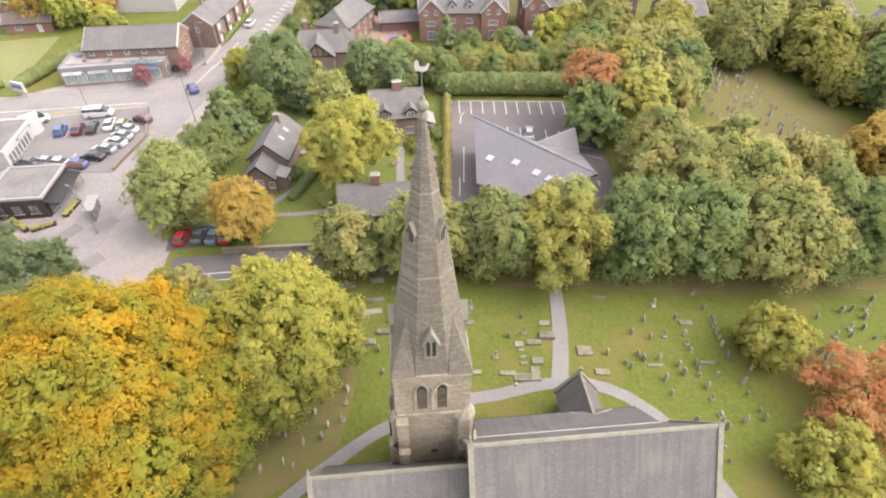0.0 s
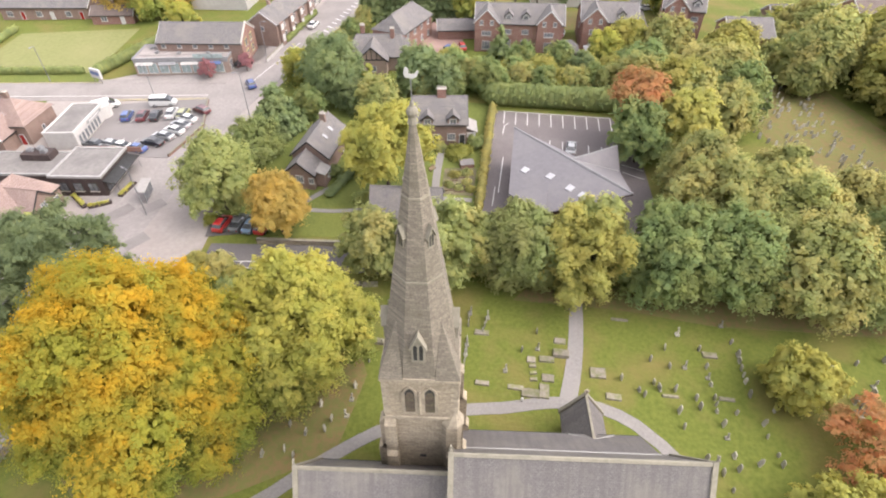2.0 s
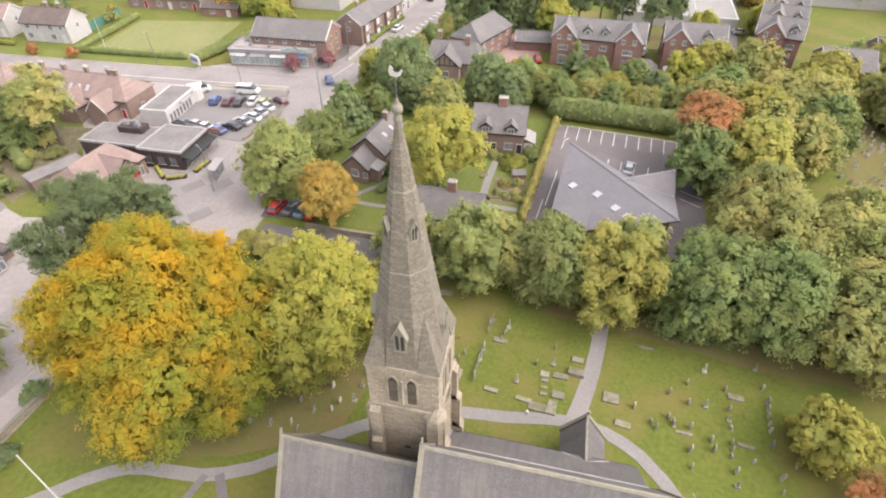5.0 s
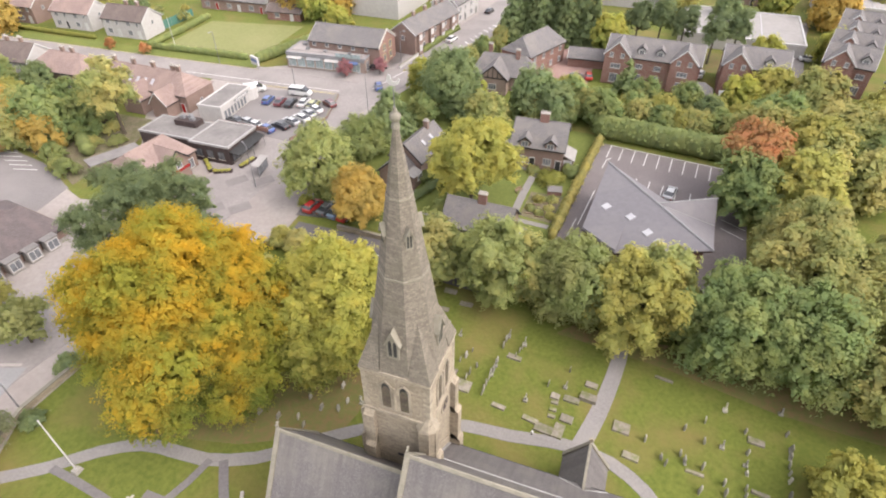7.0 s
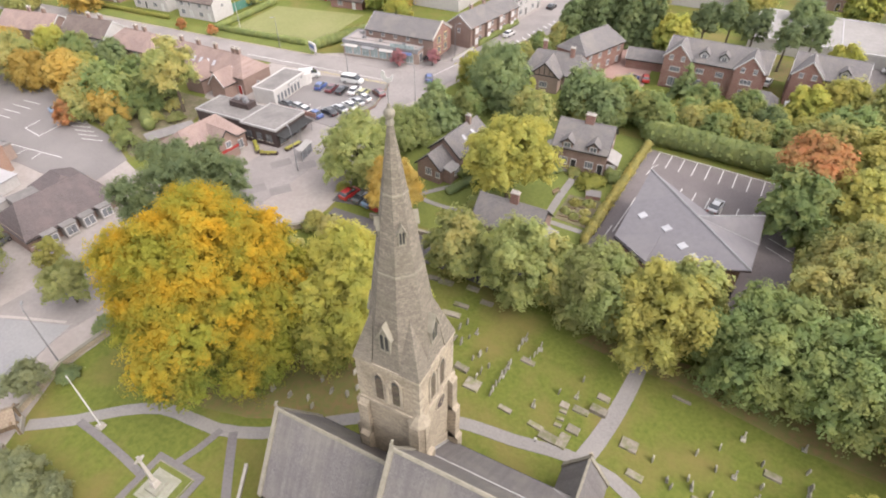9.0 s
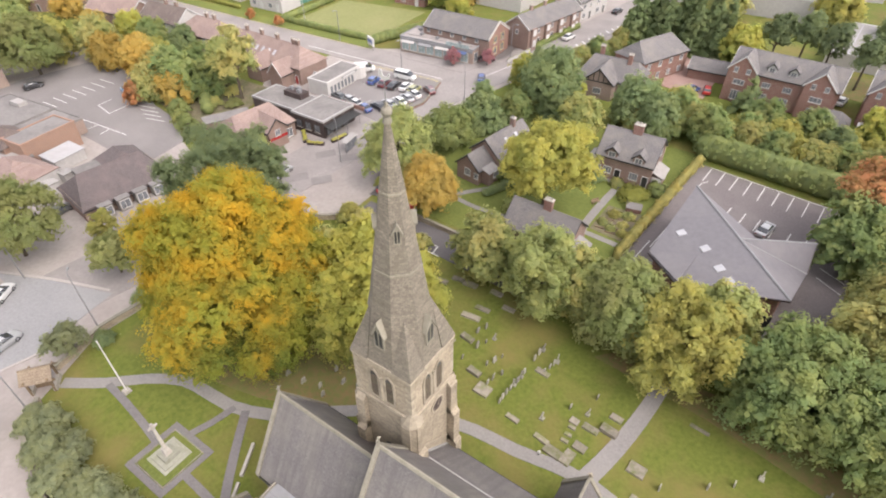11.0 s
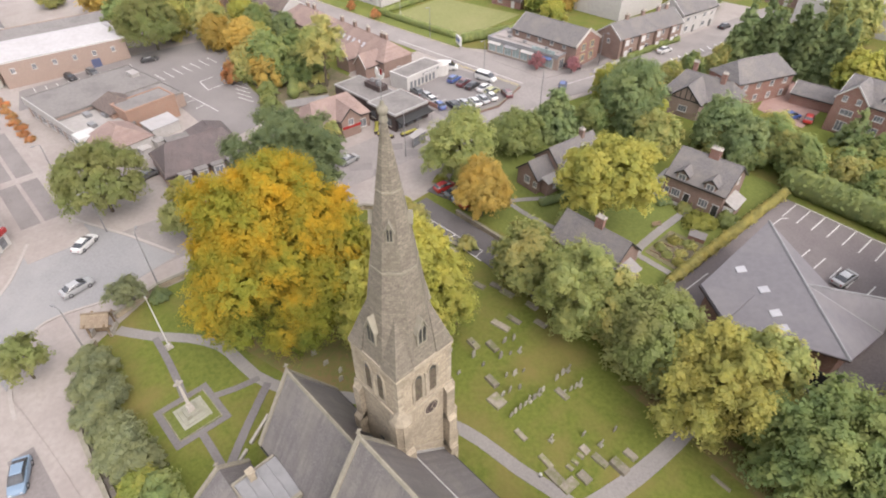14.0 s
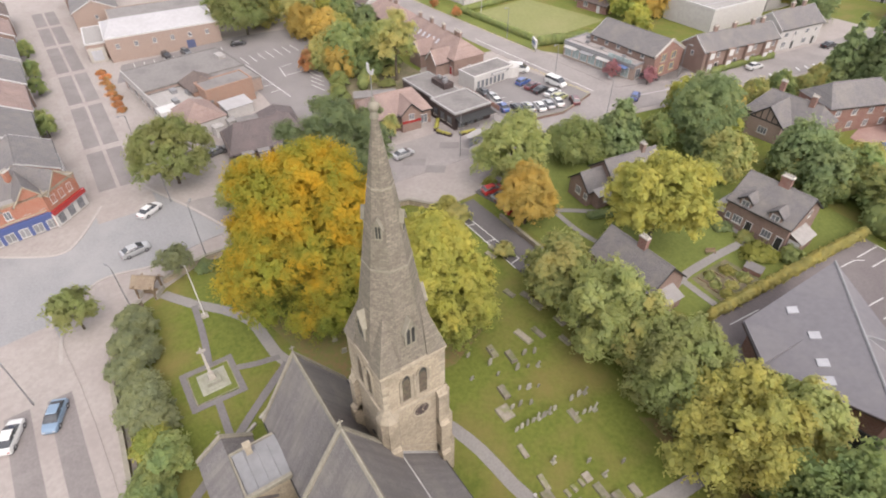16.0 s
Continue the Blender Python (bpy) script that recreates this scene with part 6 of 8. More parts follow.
def glass_shop():
    t = thing("corner_shop", "flat-roofed shop with a long white glazed front", "shop", -61.2, 94.6, None, 5)
    flat_block(t, -10.5, 10.5, -4.2, 4.2, 3.5, BUFFBRICK, PINKFELT, STEEL, label="pinkish patchy felt roof")
    for k in range(4):
        part("shop_awning", Build().slab([(-9.9 + k * 5.0, -5.2, 2.5), (-6.1 + k * 5.0, -5.2, 2.5), (-6.1 + k * 5.0, -4.44, 2.9), (-9.9 + k * 5.0, -4.44, 2.9)], 0.08), (RENDER_W, LEAD, RENDER_W, CAR_BLUE)[k], t, "pale shop awning")
    for k in range(8):
        window(t, "S", -9.0 + k * 2.45, 0.3, 2.1, 2.3, 4.2, 1, WHITE, SHOPGLASS)
    for k, y in enumerate((-2.6, 0.2, 2.8)):
        window(t, "E", y, 0.3, 1.9, 2.3, 10.5, 1, WHITE)
    part("fascia", Build().box(-10.4, 10.4, -4.42, -4.2, 2.75, 3.3), LEAD, t, "pale blue-grey fascia")
    for x, y, w in ((-8, 1.8, 0.5), (-6, -1, 0.4), (-3.4, 1.6, 0.7), (-1, -1.5, 0.4), (1.4, 0.8, 0.5), (4, 1.6, 0.8), (5.6, -1.8, 0.4), (7.5, 0.2, 0.6)):
        part("vent", Build().box(x - w, x + w, y - 0.4, y + 0.4, 3.55, 4.0).box(x - w * 0.6, x + w * 0.6, y - 0.25, y + 0.25, 4.0, 4.15), STEEL, t, "small rooftop vent")
    for y in (-2.4, 2.6):
        part("roof_pipe", Build().tube([(-9.6, y, 3.7), (9.4, y, 3.7)], [0.09, 0.09], 6), PALEFELT, t, "pale rooftop pipe")
    part("roof_sign", Build().box(3.0, 9.4, -4.4, -4.15, 3.6, 4.5), SHOPGLASS, t, "pale blue sign panel above the front")
    h = thing("shop_house", "long brick building with dark slate roof behind the shop", "house", -57.7, 99.4, None, 1)
    gabled(h, 19.4, 9.8, 5.5, 8.3, OLDBRICK, SLATE2, verge=0.1, roof_label="dark grey slate roof")
    for k in range(5):
        window(h, "S", -8.2 + k * 3.6, 4.1, 1.0, 0.9, 4.9, 0)
    for y in (-2.0, 1.6):
        for z in (1.2, 3.8):
            window(h, "E", y, z, 1.7, 1.7, 9.78, 1, YELLOW, label="cream-framed window")
    g = part("brick_gable", Build().outline([(-4.9, -1), (4.9, -1), (4.9, 5.5), (0, 8.2), (-4.9, 5.5)], -0.02, 0.03), BRICK, h, "bright red brick gable")
    g.matrix_basis = pose(9.74, 0, 0, 0, 0, 90)
    for s in (-1, 1):
        part("verge_board", Build().hull([(9.65, s * 5.2, 5.3), (10.0, s * 5.2, 5.3), (10.0, 0, 8.3), (9.65, 0, 8.3)], [(9.65, s * 5.2, 5.65), (10.0, s * 5.2, 5.65), (10.0, 0, 8.65), (9.65, 0, 8.65)]), PALESTONE, h, "cream verge board")


def timbered_house():
    t = thing("timbered_house", "house with slate roof and a half-timbered gable", "house", -17.0, 97.0, None, 2)
    gabled(t, 13.5, 8.6, 3.4, 6.6, BUFFBRICK, SLATE2, hip=2.0, barge=BLACKP, roof_label="pinkish grey slate roof")
    gabled(t, 6.0, 6.4, 3.6, 6.4, BUFFBRICK, SLATE2, x=-1.0, y=-4.2, rot=90, barge=BLACKP, name="front_", roof_label="pinkish grey slate roof")
    for k in range(-2, 3):
        part("timber", Build().box(-1.0 + k * 1.1 - 0.09, -1.0 + k * 1.1 + 0.09, -7.26, -7.2, 3.5, 6.1 - abs(k) * 0.95), BLACKP, t)
    part("tie_beam", Build().box(-4.2, 2.2, -7.27, -7.2, 3.4, 3.62), BLACKP, t)
    window(t, "S", -1.0, 0.9, 1.8, 1.3, 7.2, 2)
    chimney(t, -3.6, 1.0, 5.4, 8.2, BRICK, 3)
    chimney(t, 3.2, -0.6, 5.4, 8.0, BRICK, 3)
    t2 = thing("brick_house", "red brick house with a grey hipped roof", "house", -12.6, 108.0, None, 68)
    gabled(t2, 15.0, 8.2, 5.4, 8.4, BRICK, SLATE2, hip=2.4, roof_label="grey slate roof")
    for k in range(4):
        window(t2, "S", -5.4 + k * 3.6, 3.4, 1.1, 1.2, 4.1)
        window(t2, "S", -5.4 + k * 3.6, 0.8, 1.1, 1.3, 4.1)
    for k in range(2):
        window(t2, "W", -1.6 + 3.2 * k, 3.3, 1.0, 1.2, 7.5)


def town_house(label, x, y, rot, L, W, eave, ridge, gables, dormers):
    """A tall red brick house with projecting front gables and small dormers."""
    t = thing("town_house", label, "house", x, y, None, rot)
    gabled(t, L, W, eave, ridge, BRICK, SLATE2, barge=WHITE, roof_label="grey slate roof")
    for i, gx in enumerate(gables):
        gabled(t, 5.0, 5.4, eave + 0.6, ridge + 0.3, BRICK, SLATE2, x=gx, y=-W / 2 + 1.3, rot=90, barge=WHITE, name="gable_", roof_label="grey slate roof")
        o = W / 2 + 1.2
        for u in (-1.2, 1.2):
            window(t, "S", gx + u, eave - 0.3, 0.85, 1.1, o, 1)
        window(t, "S", gx, eave - 2.7, 2.2, 1.1, o, 2)
        window(t, "S", gx, 0.3, 1.8, 2.0, o, 2)
    for dx in dormers:
        dormer(t, dx, -W / 2 + 0.9, eave + 0.6, 1.5, 1.6, WHITE, SLATE2)
    for dx in dormers:
        window(t, "S", dx, eave - 2.6, 1.6, 1.1, W / 2, 2)
        window(t, "S", dx, 0.6, 1.6, 1.8, W / 2, 2)
    window(t, "E", 1.0, 3.2, 0.9, 1.2, L / 2, 0)
    window(t, "W", 1.0, 3.2, 0.9, 1.2, L / 2, 0)
    return t


def corner_parade():
    """Orange brick corner shops: a long street range and a canted corner with red fascias."""
    blue = paint("blue_shop_paint", (0.06, 0.1, 0.28), 0.4)
    t = thing("shop_parade", "orange brick shops with gables and a dark blue front", "shop", -72.9, -33.2, None, -82)
    flat_block(t, -7.0, 7.4, -12.0, 4.2, 6.2, ORANGEBRICK, PALEFELT, DRESSED, label="pale grey felt roof")
    for gx in (-5.0, 1.6):
        gabled(t, 6.0, 4.2, 6.2, 8.7, ORANGEBRICK, SLATE2, x=gx, y=1.3, rot=90, barge=DRESSED, name="gable_", roof_label="grey slate roof")
    part("long_roof", Build().hull([(-7.0, -7.5, 6.2), (7.4, -7.5, 6.2), (7.4, 2.4, 6.2), (-7.0, 2.4, 6.2)], [(-6.6, -2.7, 8.6), (7.0, -2.7, 8.6), (7.0, -2.3, 8.6), (-6.6, -2.3, 8.6)]), SLATE2, t, "grey slate roof slopes")
    for k in range(6):
        window(t, "N", 6.0 - k * 2.3, 3.9, 1.0, 1.5, 4.2, 1)
    part("string_course", Build().box(-7.0, 7.4, 4.2, 4.32, 3.3, 3.55), DRESSED, t)
    part("shopfront", Build().box(-7.0, 7.4, 4.2, 4.6, -0.8, 3.1), blue, t, "dark blue shopfront")
    part("fascia", Build().box(-7.0, 7.4, 4.6, 4.75, 2.5, 3.1), blue, t, "dark blue fascia board")
    for k in range(7):
        window(t, "N", 6.2 - k * 2.0, 0.3, 1.4, 1.6, 4.62, 1, WHITE, LEAD)
    chimney(t, -2.3, -2.5, 7.6, 10.2, ORANGEBRICK, 3)
    c = thing("corner_shop", "orange brick corner shop with red fascia and white front", "shop", -74.3, -26.2, None, -46)
    flat_block(c, -3.6, 3.4, -6.0, 3.9, 6.2, ORANGEBRICK, PALEFELT, DRESSED, label="pale grey felt roof")
    gabled(c, 7.5, 5.0, 6.2, 8.9, ORANGEBRICK, SLATE2, x=-0.3, y=0.2, rot=90, barge=DRESSED, name="gable_", roof_label="grey slate roof")
    for u in (-1.8, 0.0, 1.8):
        window(c, "N", u, 4.0, 1.0, 1.5, 3.9, 1)
    part("shopfront", Build().box(-3.6, 3.4, 3.9, 4.2, -0.8, 2.7), WHITE, c, "white shopfront")
    part("fascia", Build().box(-3.7, 3.5, 4.2, 4.7, 2.6, 3.4), LAMPRED, c, "red shop fascia")
    for u in (-2.2, 0.0, 2.2):
        window(c, "N", u, 0.3, 1.5, 1.9, 4.22, 0, WHITE)
    chimney(c, 2.4, -2.2, 6.2, 9.4, ORANGEBRICK, 3)
    r = thing("shop_range", "brick shops with brown tiled roof on the high street", "shop", -84.6, -28.4, None, 2)
    gabled(r, 12.0, 11.0, 5.8, 8.6, ORANGEBRICK, SLATE2, roof_label="pale grey slate roof")
    for k in range(4):
        window(r, "N", -4.5 + 3 * k, 3.9, 1.1, 1.4, 5.5, 1)
    part("shopfront", Build().box(-6, 6, 5.5, 5.8, -0.8, 3.0), WHITE, r, "pale shopfront")


def supermarket():
    t = thing("supermarket", "buff brick store with a white sheet roof", "store", -149.5, 9.5, None, -4)
    flat_block(t, -8.5, 7.5, -14.5, 14.5, 6.0, BUFFBRICK, WHITEROOF, WHITE, label="white sheet roof")
    part("pitched_roof", Build().hull([(-8.7, -14.6, 6.0), (7.7, -14.6, 6.2), (7.7, 14.6, 6.2), (-8.7, 14.6, 6.0)], [(-3.0, -12.0, 8.0), (-1.0, -12.0, 8.0), (-1.0, 12.0, 8.0), (-3.0, 12.0, 8.0)]), WHITEROOF, t, "white sheet roof slope")
    flat_block(t, -22, -8.6, -12, 16, 5.6, BUFFBRICK, FELT, BUFFBRICK, label="grey felt roof")
    flat_block(t, -12, 3.5, -19.5, -14.6, 4.2, BUFFBRICK, PALEFELT, WHITE, label="pale flat roof")
    for k in range(6):
        window(t, "E", -12 + k * 4.6, 3.2, 1.0, 1.3, 7.5, 1)
    part("entrance", Build().box(3.5, 5.4, -19.3, -15.2, -1, 3.2), PALESTONE, t, "pale canopied entrance")
    part("poster", Build().box(5.4, 5.5, -18.6, -16.0, 0.5, 3.0), SKYLIGHT, t, "pale blue window panel")
    part("door_blue", Build().box(7.5, 7.58, 5.0, 7.2, 0, 2.4), paint("blue_door", (0.08, 0.1, 0.2)), t, "dark blue loading door")


def flat_shops():
    t = thing("shop_block", "wide low shop block with grey felt roof", "shop", -113.0, 8.0, None, 7)
    flat_block(t, -12, 3.6, -12, 12, 4.0, BUFFBRICK, FELT, FELT, label="patchy grey felt roof")
    flat_block(t, 3.62, 12.4, 1.4, 12, 3.8, BUFFBRICK, FELT, FELT, label="patchy grey felt roof")
    flat_block(t, 3.72, 16.6, -12, -1.6, 3.1, BUFFBRICK, PALEFELT, FELT, label="pale stained felt roof")
    part("glass_corner", Build().box(14.2, 17.4, -12.9, -9.4, -1.2, 4.0), SHOPGLASS, t, "pale blue glazed corner entrance")
    part("corner_frame", Build().box(14.0, 17.6, -13.1, -9.2, 3.6, 4.3).box(17.2, 17.6, -13.1, -12.7, -1.2, 3.6).box(14.0, 14.3, -13.1, -12.8, -1.2, 3.6), WHITE, t, "white entrance frame")
    for x, y in ((6.0, -6.5), (9.0, -4.0), (11.5, -8.0)):
        part("roof_unit", Build().box(x - 1.0, x + 1.0, y - 0.6, y + 0.6, 3.15, 3.9), STEEL, t, "grey rooftop unit")
    part("front_fascia", Build().box(-12, 13.9, -12.4, -12.15, 2.6, 4.4), RENDER_W, t, "pale blue-grey shop fascia")
    part("roof_hatch", Build().box(-6.5, -3.4, 8.8, 10.6, 4.0, 4.9), PALEFELT, t, "white roof unit")
    for k in range(5):
        window(t, "S", -8.5 + k * 4.2, 0.2, 3.0, 2.1, 12.0, 2)
    t2 = thing("brick_store", "plain brown brick store with felt roof", "store", -100.4, 12.4, None, 8)
    flat_block(t2, -3.0, 3.0, -5.5, 5.5, 5.2, PALEORANGE, FELT, PALEORANGE, label="dark felt roof")
    gabled(t2, 8.0, 6.4, 4.2, 6.3, PALEORANGE, BROWNTILE, x=-5.4, y=-3.4, hip=2.2, name="rear_", roof_label="grey-brown tiled hipped roof")
    t3 = thing("hipped_house", "small house with a hipped pinkish tiled roof", "house", -91.6, 3.4, None, 8)
    gabled(t3, 9.6, 9.0, 3.6, 6.4, RENDER_W, PINKTILE, hip=3.6, roof_label="pinkish brown tiled hipped roof")
    window(t3, "E", -1.5, 1.0, 1.4, 1.3, 4.8)
    window(t3, "E", 1.5, 1.0, 1.4, 1.3, 4.8)
    t4 = thing("shed", "white sheet-roofed store shed", "shed", -93.6, 12.4, None, 8)
    part("wall", Build().box(-2.0, 2.0, -3.0, 3.0, -0.8, 2.4), RENDER_W, t4)
    part("roof", Build().slab([(-2.2, -3.2, 2.9), (2.2, -3.2, 2.4), (2.2, 3.2, 2.4), (-2.2, 3.2, 2.9)], 0.12), WHITEROOF, t4, "white sheet roof")
    for x, y in ((-85.6, 6.0), (-86.6, 9.2)):
        sh = thing("shed", "small white flat-roofed outbuilding", "shed", x, y, None, 8)
        part("wall", Build().box(-0.9, 0.9, -0.9, 0.9, -0.6, 2.2), RENDER_W, sh)
        part("roof", Build().box(-1.05, 1.05, -1.05, 1.05, 2.2, 2.35), PALEFELT, sh)


def library():
    t = thing("pub", "long low building with a steep dark brown tiled roof", "pub", -75.6, 12.6, None, 83)
    gabled(t, 15.5, 9.8, 2.7, 6.0, OLDBRICK, DARKTILE, hip=2.6, over=0.7, roof_label="dark brown tiled roof")
    gabled(t, 7.0, 7.0, 2.6, 4.5, OLDBRICK, DARKTILE, x=4.0, y=6.6, rot=90, hip=2.0, name="rear_", roof_label="dark brown tiled roof")
    part("flat_roof", Build().box(-4.0, 0.4, 5.4, 9.0, -1.0, 2.9), FELT, t, "brown felt flat roof")
    part("fascia", Build().box(-7.6, 7.6, -5.52, -5.4, 1.9, 2.4), DARKCLAD, t, "dark eaves board")
    for u in (-4.6, -1.6, 1.4, 4.4):
        bay = part("bay", Build().box(u - 1.0, u + 1.0, -6.6, -4.8, -0.8, 2.35), PALEFELT, t, "flat-topped grey window bay")
        part("bay_roof", Build().box(u - 1.15, u + 1.15, -6.75, -4.7, 2.35, 2.47), FELT, bay)
        window(t, "S", u, 0.5, 1.7, 1.6, 6.6, 1)
    window(t, "S", -6.8, 0.7, 1.2, 1.4, 4.8, 1)


pair_cottages()
lawn_cottage()
lane_cottage()
hall()
restaurant()
brown_house()
office()
glass_shop()
timbered_house()
town_house("three-storey red brick house with two white-edged gables", 15.3, 108.6, -3, 20.5, 9.5, 6.2, 9.2, (-7.6, 6.8), (-2.6, 1.4))
town_house("three-storey red brick house with one white-edged gable", 36.4, 110.2, -3, 13.0, 9.5, 6.0, 9.0, (-3.6,), (2.6,))
for x, y in ((55.5, 115.5), (58.0, 124.5), (60.5, 133.5), (63.0, 143.0)):
    town_house("tall red brick terrace house with grey slate roof", x, y, -14, 9.5, 8.6, 6.6, 9.6, (-1.6,), (2.8,))
town_house("red brick house behind trees", 64.6, 99.6, -3, 9.5, 9.5, 6.8, 9.4, (), (0.0,))
g = thing("garage_row", "long low garage with grey slate roof", "garage", 0.8, 113.2, None, 4)
gabled(g, 10.5, 5.6, 2.3, 3.9, BRICK, SLATE2, roof_label="grey slate roof")
g = thing("garage", "small brick garage with hipped slate roof", "garage", 25.6, 99.6, None, 0)
gabled(g, 6.0, 5.0, 2.4, 4.2, BRICK, SLATE2, hip=2.0, roof_label="grey slate roof")
gz_tent = thing("gazebo", "white canvas garden gazebo on four posts", "gazebo", 31.6, 100.2)
part("canopy", Build().hull([(-1.6, -1.6, 2.1), (1.6, -1.6, 2.1), (1.6, 1.6, 2.1), (-1.6, 1.6, 2.1)], [(-0.1, -0.1, 3.0), (0.1, -0.1, 3.0), (0.1, 0.1, 3.0), (-0.1, 0.1, 3.0)]), WHITE, gz_tent, "white canvas canopy")
for sx in (-1.5, 1.5):
    for sy in (-1.5, 1.5):
        part("post", Build().box(sx - 0.05, sx + 0.05, sy - 0.05, sy + 0.05, -0.3, 2.15), WHITE, gz_tent)
ls = thing("store_shed", "long low store with a grey flat roof", "shed", -78.0, 39.0, None, 66)
part("wall", Build().box(-4.6, 4.6, -1.6, 1.6, -0.8, 2.3), OLDBRICK, ls)
part("roof", Build().box(-4.8, 4.8, -1.8, 1.8, 2.3, 2.5), FELT, ls, "grey felt roof")
nf = thing("net_fence", "tall green mesh fence beside the bowling green", "fence", -121.8, 106.0, None, 90)
for k in range(9):
    part("post", Build().tube([(-9.6 + k * 2.4, 0, -0.2), (-9.6 + k * 2.4, 0, 2.6)], [0.05, 0.05], 6), STEEL, nf)
part("mesh_panel", Build().box(-9.6, 9.6, -0.03, 0.03, 0.1, 2.5), paint("green_mesh", (0.06, 0.2, 0.15), 0.8, 0, 0), nf, "teal green mesh")
corner_parade()
supermarket()
flat_shops()
library()
terrace("red brick terrace with bay windows and slate roof", -44.4, 117.2, 80, 23.0, 7.4, 5.2, 7.8, OLDBRICK, SLATE2, 4, 1, bays=True)
terrace("white rendered shop house beside the road", -43.6, 139.6, 82, 15.0, 8.4, 5.6, 8.6, RENDER_W, SLATE2, 2, 2)
pink_row = terrace("pink-tiled brick cottages along the street", -92.6, 65.6, -1, 28.0, 8.6, 4.2, 7.4, OLDBRICK, PINKTILE, 5, 3, barge=OLDBRICK, hip=4.0)
for x, d in ((-9.5, 4.6), (2.0, 5.2), (9.6, 4.2)):
    gabled(pink_row, 5.0, d, 3.4, 5.8, OLDBRICK, PINKTILE, x=x, y=-5.6, rot=90, barge=WHITE, name="rear_", roof_label="weathered pink clay tiles")
for k in range(6):
    x, up = -6.4 + 2.1 * k, lambda y: 7.4 + y * 0.744 + 0.06
    part("roof_light", Build().slab([(x - 0.4, -3.4, up(-3.4)), (x + 0.4, -3.4, up(-3.4)), (x + 0.4, -2.3, up(-2.3)), (x - 0.4, -2.3, up(-2.3))], 0.12), SKYLIGHT, pink_row, "small pale roof light")
terrace("hipped pink-tiled brick houses along the street", -116.4, 65.6, 2, 16.5, 9.0, 5.0, 8.0, OLDBRICK, PINKTILE, 2, 4, barge=OLDBRICK, hip=4.0)
terrace("white rendered semi-detached houses", -135.5, 66.5, 6, 15.0, 8.6, 5.0, 8.0, RENDER_W, BROWNTILE, 2, 5)
terrace("brown brick semi-detached houses", -155.0, 63.0, 10, 18.0, 8.6, 5.0, 8.0, OLDBRICK, PINKTILE, 2, 6)
terrace("white rendered semi-detached houses with brown roof", -128.0, 98.0, 2, 14.0, 8.0, 5.0, 7.8, RENDER_W, BROWNTILE, 2, 7)
terrace("white rendered semi-detached houses with brown roof", -148.0, 98.5, 2, 14.0, 8.0, 5.0, 7.8, RENDER_W, PINKTILE, 2, 8)
terrace("brick semi-detached houses with pinkish roof", -170.0, 98.0, 4, 14.0, 8.0, 5.0, 7.8, OLDBRICK, PINKTILE, 2, 9)
terrace("long brick club pavilion", -112.0, 127.0, 2, 24.0, 8.0, 3.4, 5.6, OLDBRICK, SLATE2, 3, 10)
terrace("small brick bowling pavilion", -91.5, 122.0, 4, 11.0, 5.0, 2.6, 4.2, BRICK, BROWNTILE, 1, 11)
for k, (x, wall, roofm) in enumerate(((-99, OLDBRICK, SLATE2), (-115.4, RENDER_W, PINKTILE), (-132, OLDBRICK, SLATE2), (-150, RENDER_W, SLATE2), (-170, OLDBRICK, PINKTILE), (-190, OLDBRICK, BROWNTILE))):
    terrace("brick and render shops along the high street", x, -30.6 - 0.02 * (k * k), 2, 15.5, 11.0, 5.8, 8.8, wall, roofm, 2, 20 + k, chim=OLDBRICK)
for k, x in enumerate((-182, -201)):
    terrace("shops on the north side of the high street", x, -3.0, -4, 16.0, 12.0, 5.8, 8.6, (BUFFBRICK, OLDBRICK)[k], (SLATE2, PINKTILE)[k], 2, 30 + k)
for k, (x, y, w, d) in enumerate(((36, 146, 30, 26), (78, 172, 40, 24), (-4, 176, 40, 22), (-66, 142, 16, 22), (-70, 170, 20, 20), (0, 215, 90, 24))):
    s = thing("warehouse", "pale flat sheet-roofed industrial shed", "warehouse", x, y, None, -3)
    tall = 3.2 if k == 0 else 6.0
    flat_block(s, -w / 2, w / 2, -d / 2, d / 2, tall, RENDER_W, PALEFELT, WHITE, label="pale sheet roof")
    for i in range(int(w // 8)):
        part("roof_joint", Build().box(-w / 2 + 4 + i * 8 - 0.15, -w / 2 + 4 + i * 8 + 0.15, -d / 2 + 0.4, d / 2 - 0.4, tall + 0.08, tall + 0.16), WHITEROOF, s)
for k in range(8):
    terrace("brick houses in a distant street", -100 + k * 24, 182 + (k % 3) * 9, (k * 7) % 20 - 8, 17.0, 8.5, 5.2, 8.0, (OLDBRICK, BRICK, RENDER_W)[k % 3], (SLATE2, PINKTILE, BROWNTILE)[k % 3], 2, 60 + k)
for k, (x, y, r) in enumerate(((98, 98, 20), (112, 86, -70), (104, 118, 10), (82, 112, 5), (122, 60, 80))):
    terrace("brick houses beyond the trees", x, y, r, 16.0, 8.5, 5.2, 8.0, (BRICK, OLDBRICK)[k % 2], (BROWNTILE, SLATE2)[k % 2], 2, 80 + k)
for k, (x, y, r) in enumerate(((-190, 60, 30), (-205, 84, 10), (-150, 130, 5), (-180, 128, -5))):
    terrace("brick houses on the edge of town", x, y, r, 17.0, 8.5, 5.2, 8.0, (OLDBRICK, RENDER_W)[k % 2], (PINKTILE, BROWNTILE)[k % 2], 2, 90 + k)


